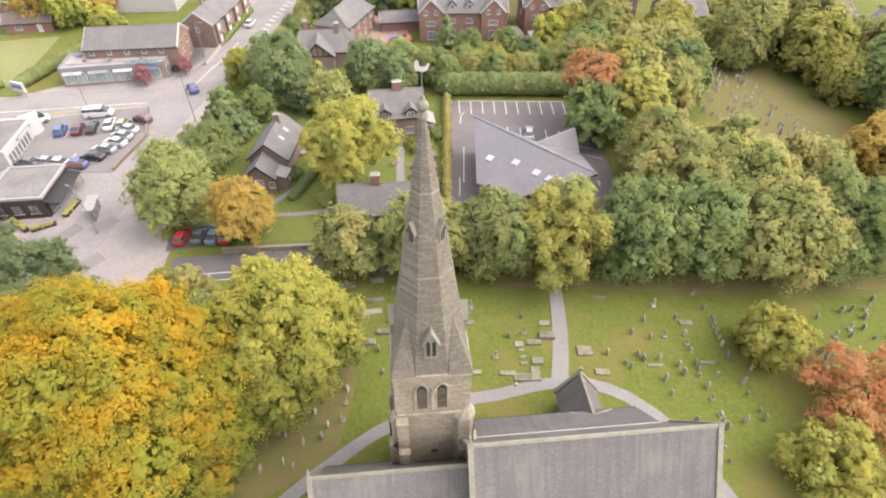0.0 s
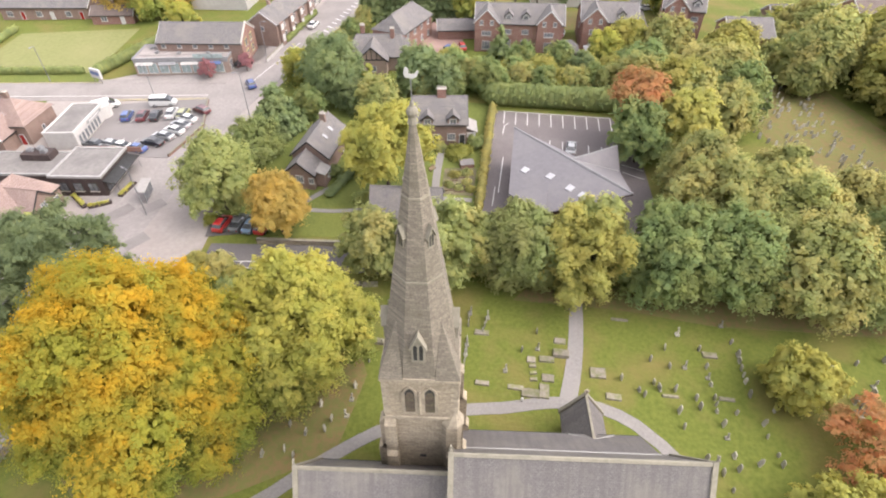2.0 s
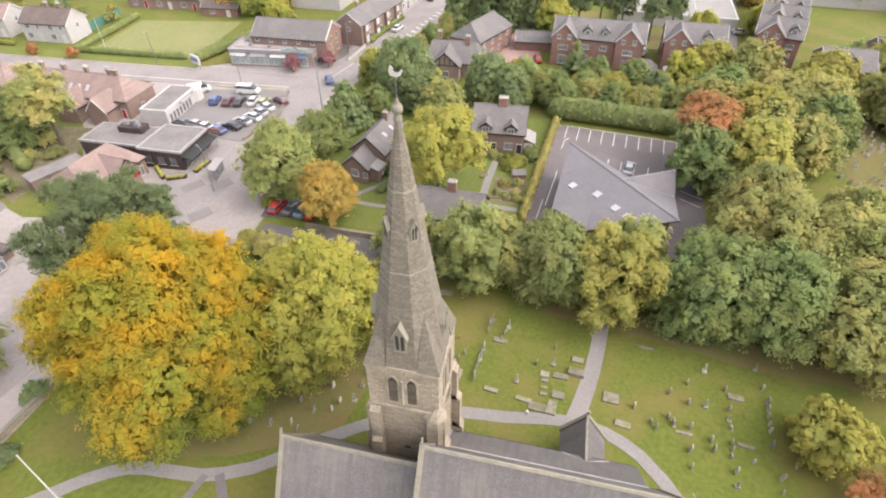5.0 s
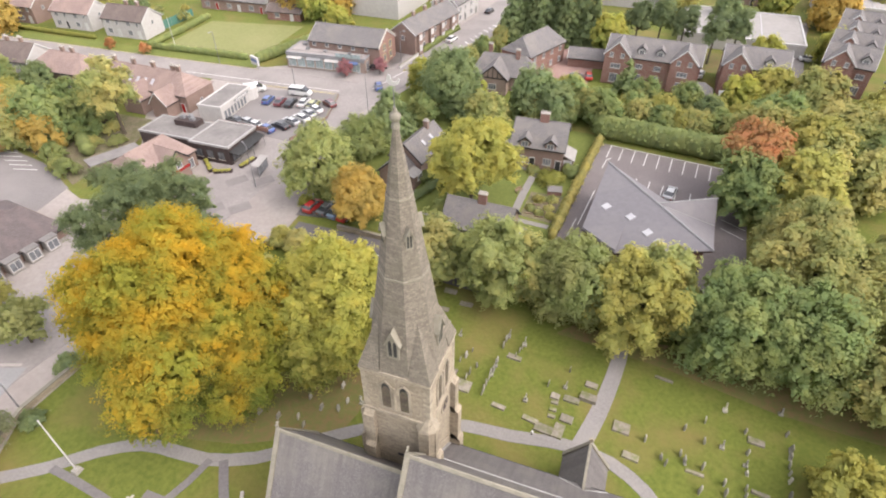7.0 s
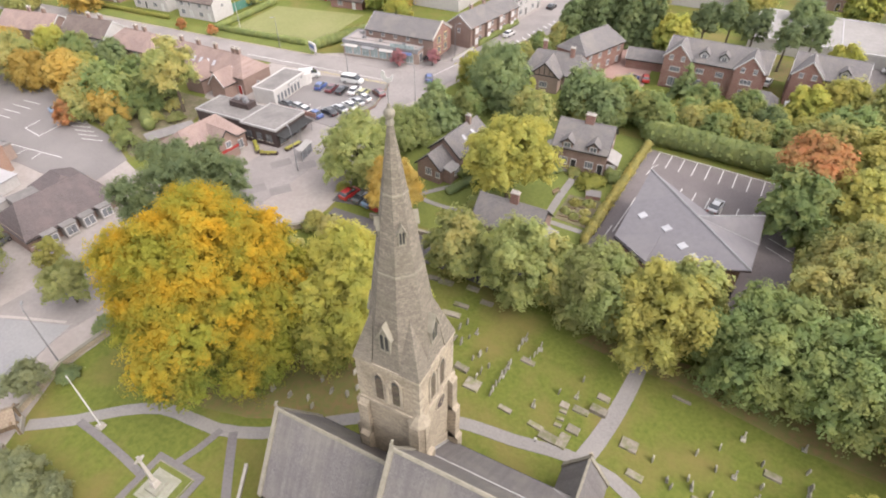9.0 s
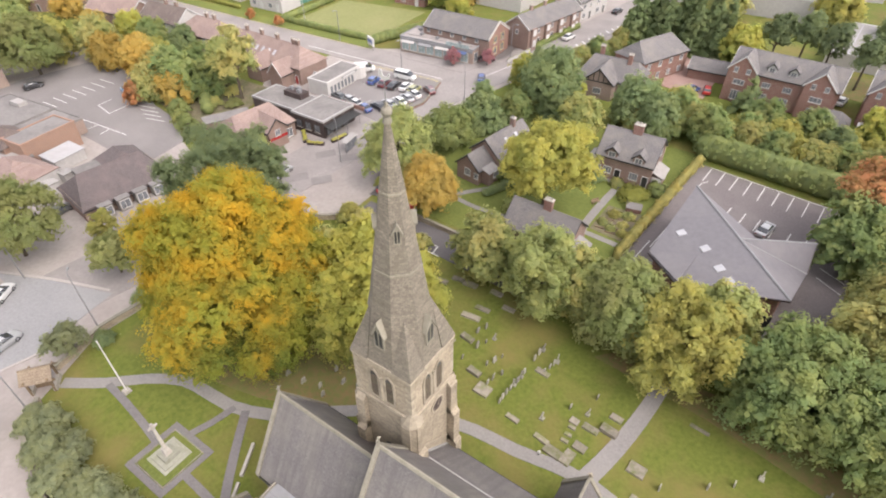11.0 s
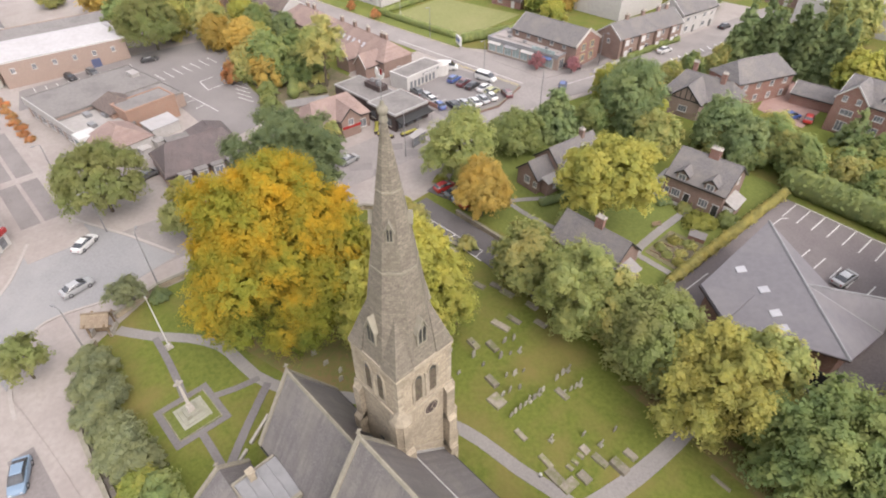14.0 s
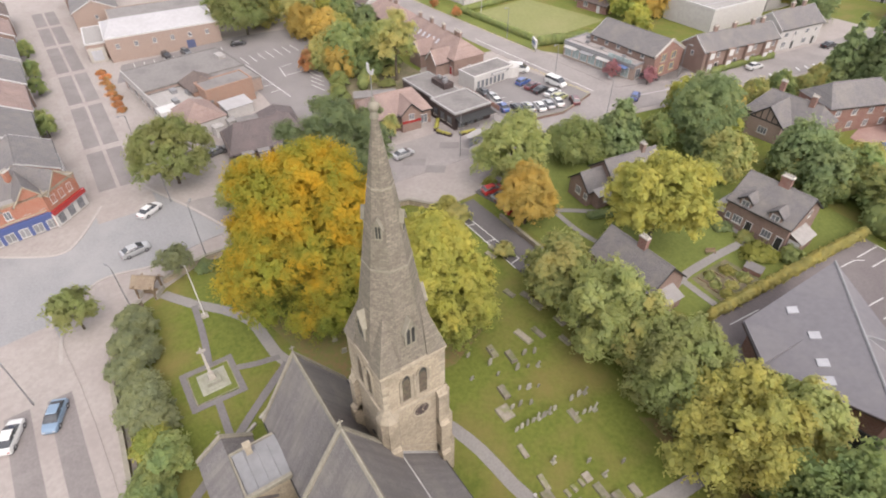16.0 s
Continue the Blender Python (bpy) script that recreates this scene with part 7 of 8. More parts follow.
# ---- trees farther off: a few grown trees, repeated with other sizes and turns ----
FAR = {}
for key, mat, seed in (("green", L_GREEN, 101), ("olive", L_OLIVE, 102), ("oak", L_OAK, 103), ("dark", L_DARK, 104), ("lime", L_LIME, 105), ("gold", L_AMBER, 106)):
    FAR[key] = tree({"green": "green broadleaved tree in full leaf", "olive": "olive green tree turning brown", "oak": "yellow-brown broadleaved tree in autumn", "dark": "dark green dense evergreen tree", "lime": "yellow-green broadleaved tree in autumn", "gold": "golden orange broadleaved tree in autumn"}[key],
                    {"green": 90.0, "olive": 97.0, "oak": 86.0, "dark": -6.8, "lime": 4.0, "gold": -114.0}[key], {"green": 57.0, "olive": 82.0, "oak": 68.0, "dark": 82.5, "lime": 121.0, "gold": 43.5}[key], 10.0, 4.6, mat, seed, 300, 18, 0.3, 0.85, 0.05, 14, floor=-0.8)


def far_tree(key, x, y, h):
    k = h / 10.0
    a = (x * 37.7 + y * 91.3) % 360
    return copy_thing(FAR[key], pose(x, y, gz(x, y), 0, 0, a) @ Matrix.Diagonal((k * 1.05, k * 0.97, k, 1)))


for key, spots in {
    "green": ((-97.5, 42, 11.5), (1, 88, 7), (8, 81, 8), (19, 81.5, 6.5), (30, 84, 6.0), (40, 86, 9.5), (93, 66, 14), (-93, 46, 8), (-99, 49, 10), (-128, 56, 9), (-160, 30, 11)),
    "olive": ((-103.5, 38.5, 9), (14.5, 83.5, 6.5), (26, 82.5, 6), (37, 79, 10), (48, 79, 12), (79, 101, 13), (76, 88, 13), (79, 92, 14), (90, 88, 14), (99, 74, 15), (92, 54, 15), (-107, 44, 9.5), (-137, 46, 11), (47, 97, 11), (72, 84, 11)),
    "oak": ((23, 82, 6), (12, 88, 5), (34, 88, 6), (44, 73, 12.5), (57, 86, 11), (84, 98, 13), (86, 78, 14), (-116, 49, 9), (-146, 38, 12), (40, 101, 9), (96, 100, 13), (101, 62, 14)),
    "dark": ((-1.5, 80.5, 8.5), (-118, 58, 8), (-30, 92, 5)),
    "lime": ((-69, 113, 8), (-33, 86, 8), (33.5, 97, 8), (-142, 58, 8), (-82, 124, 12), (55, 128, 9), (40, 122, 8)),
    "gold": ((-103, 41, 9), (-96, 39.5, 8), (-128, 43, 9), (-120, 47, 9), (-90, 126, 12), (-78, 130, 11), (-29, 88, 7), (-26, 92.5, 5), (-150, 52, 8)),
}.items():
    for x, y, h in spots:
        far_tree(key, x, y, h)
for i in range(26):
    far_tree(("olive", "green", "oak", "dark", "lime", "gold")[i % 6], -170 + i * 13.5, 150 + (i * 37) % 23 + (40 if abs(-170 + i * 13.5 + 34) < 14 else 0), 9 + (i * 7) % 5)
for i in range(16):
    far_tree(("olive", "oak", "green")[i % 3], 104 + (i * 11) % 30, 20 + i * 6.5, (12 + i % 4) if i < 9 else 6.5)
for i in range(10):
    far_tree(("olive", "gold", "green")[i % 3], -205 + (i * 17) % 40, 22 + i * 9, 9 + i % 4)
for i, (x, h) in enumerate(((-22, 13), (-18.5, 14.5), (-15, 13.5), (-11.5, 15), (-8, 14.5), (-4.5, 14), (-1, 13))):
    conifer("tall dark cypress in a screen row", x, 124.5 + (i % 2) * 2.5, h + 1.5, 4.0, L_DARK, 130 + i, 420, 22, 0.26, "cypress_tree")
for i, (x, y, h) in enumerate(((10, 124, 13), (15.5, 127, 13.5), (21, 124, 12.5), (28, 121.5, 12.5), (33, 124, 13))):
    tree("tall thin pine behind the houses", x, y, h, 3.0, L_PINE, 140 + i, 110, 20, 0.28, 0.8, 0.4, 9, name="pine_tree")
conifer("upright golden-green garden conifer", -16.4, 77.5, 8.5, 2.6, L_LIME, 150, 130, 20, 0.24)
conifer("dark conifer before the town houses", 10.5, 99.5, 8.0, 2.6, L_DARK, 152, 110, 20, 0.24)
tree("tall thin-crowned grey-green tree on a bare leaning trunk", -86.0, 49.2, 15.5, 5.6, L_OLIVE, 158, 420, 22, 0.24, 0.75, 0.42, 13, 0.74, 0.36)
tree("broad dark olive tree behind the car park", -141.0, 31.0, 15.0, 8.5, L_BROWN, 159, 520, 22, 0.27, 0.85, 0.1, 14)
tree("small rust-orange tree in the car park", -104.0, 34.0, 6.6, 2.2, L_RUST, 153, 70, 20, 0.22, 0.5, 0.05, 6, floor=-0.9)
tree("small maroon tree before the shop", -54.5, 88.6, 4.8, 1.9, L_MAROON, 154, 42, 14, 0.2, 0.5, 0.15, 6)
tree("small maroon tree before the shop", -47.0, 92.4, 4.6, 1.7, L_MAROON, 155, 40, 14, 0.2, 0.5, 0.15, 6)
tree("thin young street tree with olive leaves", -61.5, 33.5, 6.0, 2.0, L_OLIVE, 156, 70, 18, 0.2, 0.5, 0.2, 6, name="street_tree")
tree("thin young street tree with olive leaves", -65.2, 3.9, 5.2, 2.4, L_OAK, 157, 70, 18, 0.2, 0.5, 0.2, 6, name="street_tree")
for x in (-126, -114):
    shrub("round rust-orange shrub on the verge", x, 86.4, 3.2, 1.7, L_RUST, 160 + int(-x), 40)
for i in range(24):
    x, y = -176 + (i * 31) % 58, 104.5 + (i * 5.7) % 17
    shrub("leafy garden shrub behind the houses", x, y, 1.4 + (i * 3) % 5 * 0.5, 1.3 + (i * 7) % 4 * 0.35, (L_HEDGE, L_OLIVE, L_DARK, L_OAK)[i % 4], 400 + i, 46)
for key, x, y, h in (("olive", 72, 98, 9), ("green", 70, 107, 8), ("oak", 77, 109, 9), ("olive", 69, 92, 8), ("green", 75, 92.5, 9), ("olive", -158, 110, 6), ("dark", -138, 112, 5), ("oak", -147, 107, 5), ("green", -166, 116, 7)):
    far_tree(key, x, y, h)
# hedges
hedge("clipped yellow-brown hedge along the car park", [(5.5, 43), (6.6, 55), (7.6, 66), (8.5, 75.5)], 1.3, 1.9, L_HEDGEOLD, 170)
hedge("tall dense green hedge behind the car park", [(8.5, 78), (18, 77), (27, 76), (34, 75)], 3.6, 4.8, L_HEDGE, 171, 4.5, 0.24)
hedge("clipped hedge round the bowling green", [(-116, 90), (-100, 90.2), (-84.5, 90.6)], 1.4, 1.7, L_HEDGE, 172, 5.0)
hedge("clipped hedge round the bowling green", [(-116, 91), (-115.5, 103), (-115.5, 115)], 1.4, 1.7, L_HEDGE, 173, 5.0)
hedge("green hedge beside the shop yard", [(-80.5, 90), (-76.5, 99), (-73, 108)], 2.4, 2.6, L_HEDGE, 174, 4.0)
hedge("shaggy hedge before the terrace", [(-41.6, 108.5), (-40.4, 116), (-38.6, 127.5)], 1.4, 1.5, L_HEDGE, 175, 4.0)
hedge("low clipped hedge before the white houses", [(-166, 90), (-150, 90.2), (-136, 90.5)], 1.2, 1.2, L_GOLD, 176, 4.0)
hedge("dark hedge before the lawn cottage", [(-19.2, 46.6), (-17.8, 49.6), (-16.4, 53)], 1.6, 1.2, L_DARK, 177)
hedge("tall dark hedge behind the car park", [(-100, 50), (-92, 44), (-86, 40)], 2.5, 3.0, L_HEDGE, 178, 3.5)
for i, (x, y, h, r, m) in enumerate(((-84.5, 33.2, 3.4, 2.4, L_HEDGE), (-88.0, 34.6, 2.6, 2.2, L_OLIVE), (-91.5, 36.4, 4.2, 2.8, L_HEDGE), (-100, 38.6, 3.6, 2.6, L_OLIVE), (-88.6, 43.0, 2.0, 2.4, L_OLIVE), (-84.4, 45.6, 1.6, 2.0, L_BROWN), (-90.0, 50.0, 1.8, 2.6, L_OLIVE), (-95, 53, 2.4, 2.6, L_HEDGE), (-81.6, 52.0, 1.4, 1.6, L_BROWN))):
    shrub("rough green shrub in the back gardens", x, y, h, r, m, 340 + i, 90)
shrub("round golden-green clipped shrub bed", 2.0, 59.2, 1.6, 2.9, L_GOLD, 180, 120)
for i, (x, y, h, r, m) in enumerate(((5.2, 61.8, 2.4, 1.7, L_HEDGE), (-5.0, 60.5, 1.2, 1.3, L_DARK), (-1.6, 61, 1.0, 1.2, L_OLIVE), (-14, 54, 2.6, 2.6, L_HEDGE), (-19.5, 52.5, 1.8, 1.5, L_HEDGE), (3.6, 50.8, 0.5, 0.6, L_OLIVE), (4.2, 48.6, 0.6, 0.7, L_OAK), (3.6, 53.2, 0.6, 0.8, L_OLIVE), (0.6, 50.0, 0.4, 0.6, L_OLIVE), (1.4, 52.6, 0.6, 0.9, L_OAK), (2.2, 49.0, 0.4, 0.5, L_OLIVE), (-13.6, 45.2, 1.6, 1.6, L_PALE), (-36.5, 39.4, 1.6, 1.2, L_GOLD), (-40.5, 44.5, 3.6, 2.2, L_DARK), (-29.0, 24.5, 3.0, 2.0, L_GREEN), (-34, 22, 3.4, 2.4, L_OLIVE), (-20.5, 29.5, 2.2, 1.6, L_OLIVE))):
    shrub("leafy green garden shrub", x, y, h, r, m, 190 + i, 60)
# shrubs along the churchyard's street side
for i, (x, y, h, r, m) in enumerate(((-38.6, -19.8, 3.0, 2.0, L_SHRUB), (-36.2, -19.2, 3.8, 2.6, L_SHRUB), (-33.6, -20.6, 4.4, 3.0, L_SHRUB), (-31.0, -19.6, 3.6, 2.5, L_SHRUB), (-29.4, -21.6, 4.2, 2.8, L_SHRUB), (-26.6, -21.8, 2.6, 1.9, L_SHRUB), (-24.2, -20.8, 4.6, 2.9, L_SHRUB), (-21.8, -21.8, 4.2, 2.8, L_SHRUB), (-19.4, -20.6, 4.6, 2.9, L_SHRUB), (-16.6, -21.6, 4.6, 2.6, L_LIME), (-13.6, -20.6, 5.2, 3.2, L_GREEN), (-11.4, -22.8, 4.8, 3.0, L_GREEN), (-7.4, -23.6, 4.6, 3.0, L_GREEN))):
    shrub("loose grey-green boundary shrub", x, y, h * 0.92, r * 0.88, m, 220 + i, 220, 20, 0.17)
for x, y, h, r in ((-44.2, -8.6, 1.6, 1.3), (-47.0, -1.0, 2.0, 1.6)):
    shrub("low dark green shrub by the wall", x, y, h, r, L_DARK, 240 + int(-x), 90, 20, 0.16)
for i in range(8):
    shrub("rust-red shrub in the street bed", -137 + 3.8 * i, -9.3 + 0.5 * (i % 2), 0.8, 1.2, L_RUST, 260 + i, 50, 18, 0.16)
for i, (x, y, h) in enumerate(((-130, -23.4, 5.0), (-105.8, -23.8, 5.2), (-110.5, -24.2, 4.4), (-143.5, -23.6, 4.6), (-160, -24, 5))):
    tree("small green tree before the high street shops", x, y, h, 2.0, L_GREEN, 270 + i, 90, 20, 0.2, 0.5, 0.15, 7, name="street_tree")
# rough hedge shrubs between the lane and the lime tree
for i, (x, y, h, r, m) in enumerate(((-34.5, 28.6, 3.2, 2.2, L_OAK), (-31.4, 28.4, 3.6, 2.5, L_OLIVE), (-28.4, 26.2, 3.0, 2.0, L_OAK))):
    shrub("rough brown-green shrub beside the lane", x, y, h, r, m, 290 + i, 150, 20, 0.18)
# roadside garden hedge and small trees
hedge("loose green roadside garden hedge", [(-33.6, 86), (-30.3, 96), (-27.4, 106), (-25.4, 117)], 1.8, 1.8, L_HEDGE, 310, 5.0)
for i in range(26):
    far_tree(("olive", "green", "olive", "oak", "dark", "green")[i % 6], -6 + (i * 19) % 52, 80.5 + (i * 7.3) % 13, 5.0 + (i * 5) % 4 * 0.6)
for key, x, y, h in (("lime", -30.2, 97.5, 5.0), ("olive", -27, 101, 6.0), ("green", -24.5, 106, 6.5), ("olive", -14.2, 73.0, 8.5), ("dark", -19.5, 74.5, 7.0), ("green", -27.5, 72.0, 6.5), ("lime", -27.1, 101.1, 5.0), ("oak", -25.2, 107.2, 5.2), ("olive", -24.0, 120.4, 4.6), ("olive", -23.4, 113.5, 4.4), ("olive", 55.5, 79.5, 11.5), ("oak", 60.5, 95.0, 11.0), ("green", 53.5, 72.0, 11.5), ("olive", 51.0, 66.5, 10.5)):
    far_tree(key, x, y, h)


# ---- churchyard things ----
def headstone_mesh(kind):
    b = Build()
    if kind == "round":
        pts = [(-0.33, -0.25), (0.33, -0.25), (0.33, 0.75)] + [(0.33 * math.cos(a), 0.75 + 0.28 * math.sin(a)) for a in (radians(30 * i) for i in range(1, 6))] + [(-0.33, 0.75)]
        b.outline(pts, -0.06, 0.06)
    elif kind == "pointed":
        b.outline([(-0.3, -0.25), (0.3, -0.25), (0.3, 0.85), (0.16, 1.1), (0, 1.22), (-0.16, 1.1), (-0.3, 0.85)], -0.06, 0.06)
    elif kind == "square":
        b.outline([(-0.38, -0.25), (0.38, -0.25), (0.38, 0.72), (0.3, 0.8), (-0.3, 0.8), (-0.38, 0.72)], -0.07, 0.07)
        b.box(-0.45, 0.45, -0.16, 0.16, -0.25, 0.08)
    else:
        b.box(-0.09, 0.09, -0.07, 0.07, 0.2, 1.35).box(-0.34, 0.34, -0.065, 0.065, 0.86, 1.04).box(-0.32, 0.32, -0.25, 0.25, -0.25, 0.22)
    return b


HEADS = {}
for kind in ("round", "pointed", "square", "cross"):
    for tone, mat in (("grey", GRAVE), ("dark", GRAVEDARK)):
        HEADS[kind, tone] = headstone_mesh(kind).mesh("headstone", mat)
GRAVE_RND = random.Random(7)


def headstone(x, y, turn=90, tone=None, size=None):
    kind = GRAVE_RND.choice(["round", "round", "pointed", "square", "cross"])
    tone = tone or GRAVE_RND.choice(["grey", "grey", "grey", "dark"])
    s = size or GRAVE_RND.uniform(0.6, 1.1)
    ob = new("headstone", HEADS[kind, tone])
    ob.matrix_basis = pose(x, y, gz(x, y), GRAVE_RND.uniform(-7, 7), GRAVE_RND.uniform(-4, 4), turn + GRAVE_RND.uniform(-8, 8)) @ Matrix.Diagonal((s * 0.85, 1.0, s * 1.1, 1))
    word = {"round": "round-topped", "pointed": "pointed", "square": "squared", "cross": "cross-shaped"}[kind]
    tagged(ob, ("weathered grey " if tone == "grey" else "dark mossy ") + word + " headstone in the grass", "headstone", "headstones in the churchyard")


# rows of graves run north and south
def grave_rows(x0, x1, y0, y1, dx, dy, fill, skip=()):
    x = x0
    while x < x1:
        y = y0 + GRAVE_RND.uniform(0, 1)
        bend = GRAVE_RND.uniform(-0.5, 0.5)
        while y < y1:
            if GRAVE_RND.random() < fill and not any(a < x < b and c < y < d for a, b, c, d in skip):
                headstone(x + bend * math.sin(y * 0.4) + GRAVE_RND.uniform(-0.25, 0.25), y)
            y += dy * GRAVE_RND.uniform(0.75, 1.4)
        x += dx * GRAVE_RND.uniform(0.9, 1.1)


GRAVES_BY_LIME = ((-20.2, 1.3), (-17.8, 1.5), (-15.5, 2.1), (-14.4, 1.4), (-15.6, 5.0), (-13.7, 4.2), (-11.6, 4.6), (-11.1, 5.9), (-9.5, 6.4), (-15.2, 7.7), (-12.7, 7.8), (-9.1, 10.3), (-9.3, 8.5))
GRAVES_EAST = ((28.4, 16.8), (30.5, 19.1), (28.3, 14.1), (30.1, 14.1), (32.5, 16.8), (26.2, 15.1), (22.2, 12.3), (24.0, 10.8), (24.4, 10.1), (25.9, 11.8), (26.4, 11.1), (28.1, 10.9), (32.6, 14.2), (32.4, 12.7), (32.5, 11.8), (36.7, 17.9), (37.0, 16.1), (36.9, 15.2), (36.7, 14.0), (36.6, 13.1),
               (36.5, 12.2), (36.4, 20.6), (30.3, 8.7), (30.2, 9.8), (32.3, 9.9), (32.2, 9.1), (32.1, 8.3), (34.1, 8.1), (27.8, 8.1), (27.9, 6.2), (32.2, 6.6), (32.2, 5.1), (36.6, 6.8), (36.5, 5.3), (32.2, 3.0), (32.1, 1.5), (34.4, 2.1), (36.8, 3.2), (36.8, 2.1), (29.2, 2.6), (38.4, 8.5), (36.4, 10.4))
GRAVES_NORTH = ((6.6, 21.1), (12.8, 18.9), (10.7, 16.0), (8.6, 13.0), (12.7, 16.3), (5.9, 18.9), (6.2, 19.8), (6.4, 20.5), (4.3, 21.8), (4.2, 21.0), (4.1, 19.9), (-5.4, 15.4), (-6.7, 16.7), (-8.0, 13.9), (1.0, 13.6), (-0.5, 16.0), (0.0, 17.0), (0.5, 18.0), (1.8, 15.8), (1.2, 14.6), (-5.0, 12.3), (-3.6, 15.2), (-2.9, 17.6), (-2.4, 18.9), (-1.8, 20.0), (-4.2, 19.8), (-3.6, 21.0))
for row, tone in ((GRAVES_EAST, None), (GRAVES_NORTH, "dark")):
    for x, y in row:
        headstone(x, y, 90, tone)
grave_rows(24.6, 31.0, -8.0, 1.5, 2.8, 1.5, 0.4, ((24, 28.8, -12, 6),))
grave_rows(-34.0, -21.5, -2.5, 9.5, 3.0, 2.0, 0.35, ((-36, -19, -7.0, -0.8), (-14, -6, -8, 3.5)))
for x, y in GRAVES_BY_LIME:
    headstone(x, y, 90, "grey", 0.95)
for i in range(8):
    headstone(3.5 + 0.07 * i, 12.2 + 0.75 * i, 90, "dark", 0.85)


def ledger(x, y, w, l, turn, h=0.22, mat=None, label="flat weathered ledger stone in the grass"):
    ob = part("grave_slab", Build().frustum(-w / 2, w / 2, -l / 2, l / 2, -0.15, h, 0.06), mat or LEDGER)
    ob.matrix_basis = pose(x, y, gz(x, y), 0, 0, turn)
    tagged(ob, label, "grave", "flat graves")


for x, y, w, l, a in ((9.7, 10.7, 1.9, 0.7, -8), (11.4, 10.0, 2.2, 1.2, -6), (13.0, 10.3, 1.2, 2.0, -6), (13.6, 12.1, 1.5, 1.1, -6), (11.9, 11.9, 0.9, 0.5, 0), (11.9, 12.8, 0.9, 0.5, 4), (11.9, 13.8, 0.9, 0.5, 0), (11.8, 14.7, 1.1, 0.9, -5), (13.7, 14.8, 1.9, 0.9, -4), (15.6, 17.6, 1.5, 0.9, -6)):
    ledger(x, y, w, l, a)
ledger(15.5, 15.6, 2.0, 1.1, -6, 0.5, LEDGER, "brown-topped low chest tomb in the grass")
for x, y, w, l, a in ((19.6, 13.0, 1.9, 1.5, -4), (20.9, 9.8, 1.8, 0.9, -8), (23.7, 21.3, 2.2, 0.4, -6), (33.6, 16.0, 1.8, 0.9, -6), (27.4, 10.1, 1.9, 0.4, -4), (33.7, 9.9, 1.8, 0.5, -6), (5.8, 18.7, 1.9, 0.8, -6), (5.8, 11.2, 1.7, 0.7, -6), (-13.6, 25.1, 1.9, 0.9, 8), (-11.8, 26.7, 1.9, 0.9, 8), (-9.7, 26.7, 2.2, 1.0, 5), (-5.7, 27.2, 1.9, 0.9, 2), (-6.4, 21.6, 2.8, 1.0, 6), (-5.8, 23.6, 2.2, 0.8, 4), (-2.8, 25.5, 1.9, 0.8, 2), (1.0, 12.6, 2.0, 1.7, -4), (-22.4, 29.3, 2.0, 0.9, 10), (-21.6, 28.0, 1.9, 0.9, 10)):
    ledger(x, y, w, l, a)
for x, y in ((-6.8, 16.8), (-4.8, 18.2), (-1.2, 14.2)):
    ledger(x, y, 0.9, 1.9, 82, 0.4, LEDGER, "mossy low chest tomb in the grass")
# far burial ground beyond the wood
for i in range(150):
    u, v = GRAVE_RND.random(), GRAVE_RND.random()
    headstone(57.5 + 16 * u, 55 + 36 * v, 10, "grey" if GRAVE_RND.random() < 0.85 else "dark", GRAVE_RND.uniform(0.75, 1.05))
for i in range(34):
    headstone(44 + GRAVE_RND.uniform(0, 16), 6 + GRAVE_RND.uniform(0, 12), 90)


def war_memorial():
    t = thing("war_memorial", "pale stone cross on a stepped square base", "memorial", -22.7, -13.7)
    for i, (h, z) in enumerate(((1.7, 0.0), (1.35, 0.16), (0.85, 0.3))):
        part("step", Build().frustum(-h, h, -h, h, z - (0.2 if i == 0 else 0), z + (0.16 if i < 2 else 0.5), 0.03), MOSSTONE, t, "weathered greenish-white stone step")
    part("plinth", Build().frustum(-0.42, 0.42, -0.42, 0.42, 0.8, 1.7, 0.12), PALESTONE, t)
    part("shaft", Build().hull([(x * 0.19, y * 0.19, 1.7) for x, y in ((-1, -1), (1, -1), (1, 1), (-1, 1))], [(x * 0.12, y * 0.12, 5.2) for x, y in ((-1, -1), (1, -1), (1, 1), (-1, 1))]), PALESTONE, t, "tapering stone shaft")
    part("cross_head", Build().box(-0.1, 0.1, -0.12, 0.12, 5.1, 6.2).box(-0.09, 0.09, -0.52, 0.52, 5.55, 5.76).box(-0.12, 0.12, -0.27, 0.27, 5.48, 5.83), PALESTONE, t, "pale stone cross head")
    k = thing("kerb", "low pale stone kerb round the memorial lawn", "kerb", -22.5, -13.8)
    for x0, x1, y0, y1 in ((-2.5, 2.6, 2.34, 2.44), (-2.5, 2.4, -2.54, -2.44), (-2.5, -2.4, -2.44, 2.34), (2.34, 2.44, -2.44, 2.34)):
        part("kerb_stone", Build().box(x0, x1, y0, y1, -0.1, 0.16), LEDGER, k)


def flagpole():
    t = thing("flagpole", "white flagpole on a small stone base", "flagpole", -34.4, -11.5)
    part("base", Build().frustum(-0.45, 0.45, -0.45, 0.45, -0.1, 0.45, 0.08), PALESTONE, t)
    part("pole", Build().tube([(0, 0, 0.4), (0, 0, 5), (0, 0, 9.2)], [0.09, 0.075, 0.05], 10), WHITE, t, "white painted pole")
    part("truck", Build().ball((0, 0, 9.25), 0.11), WHITE, t)


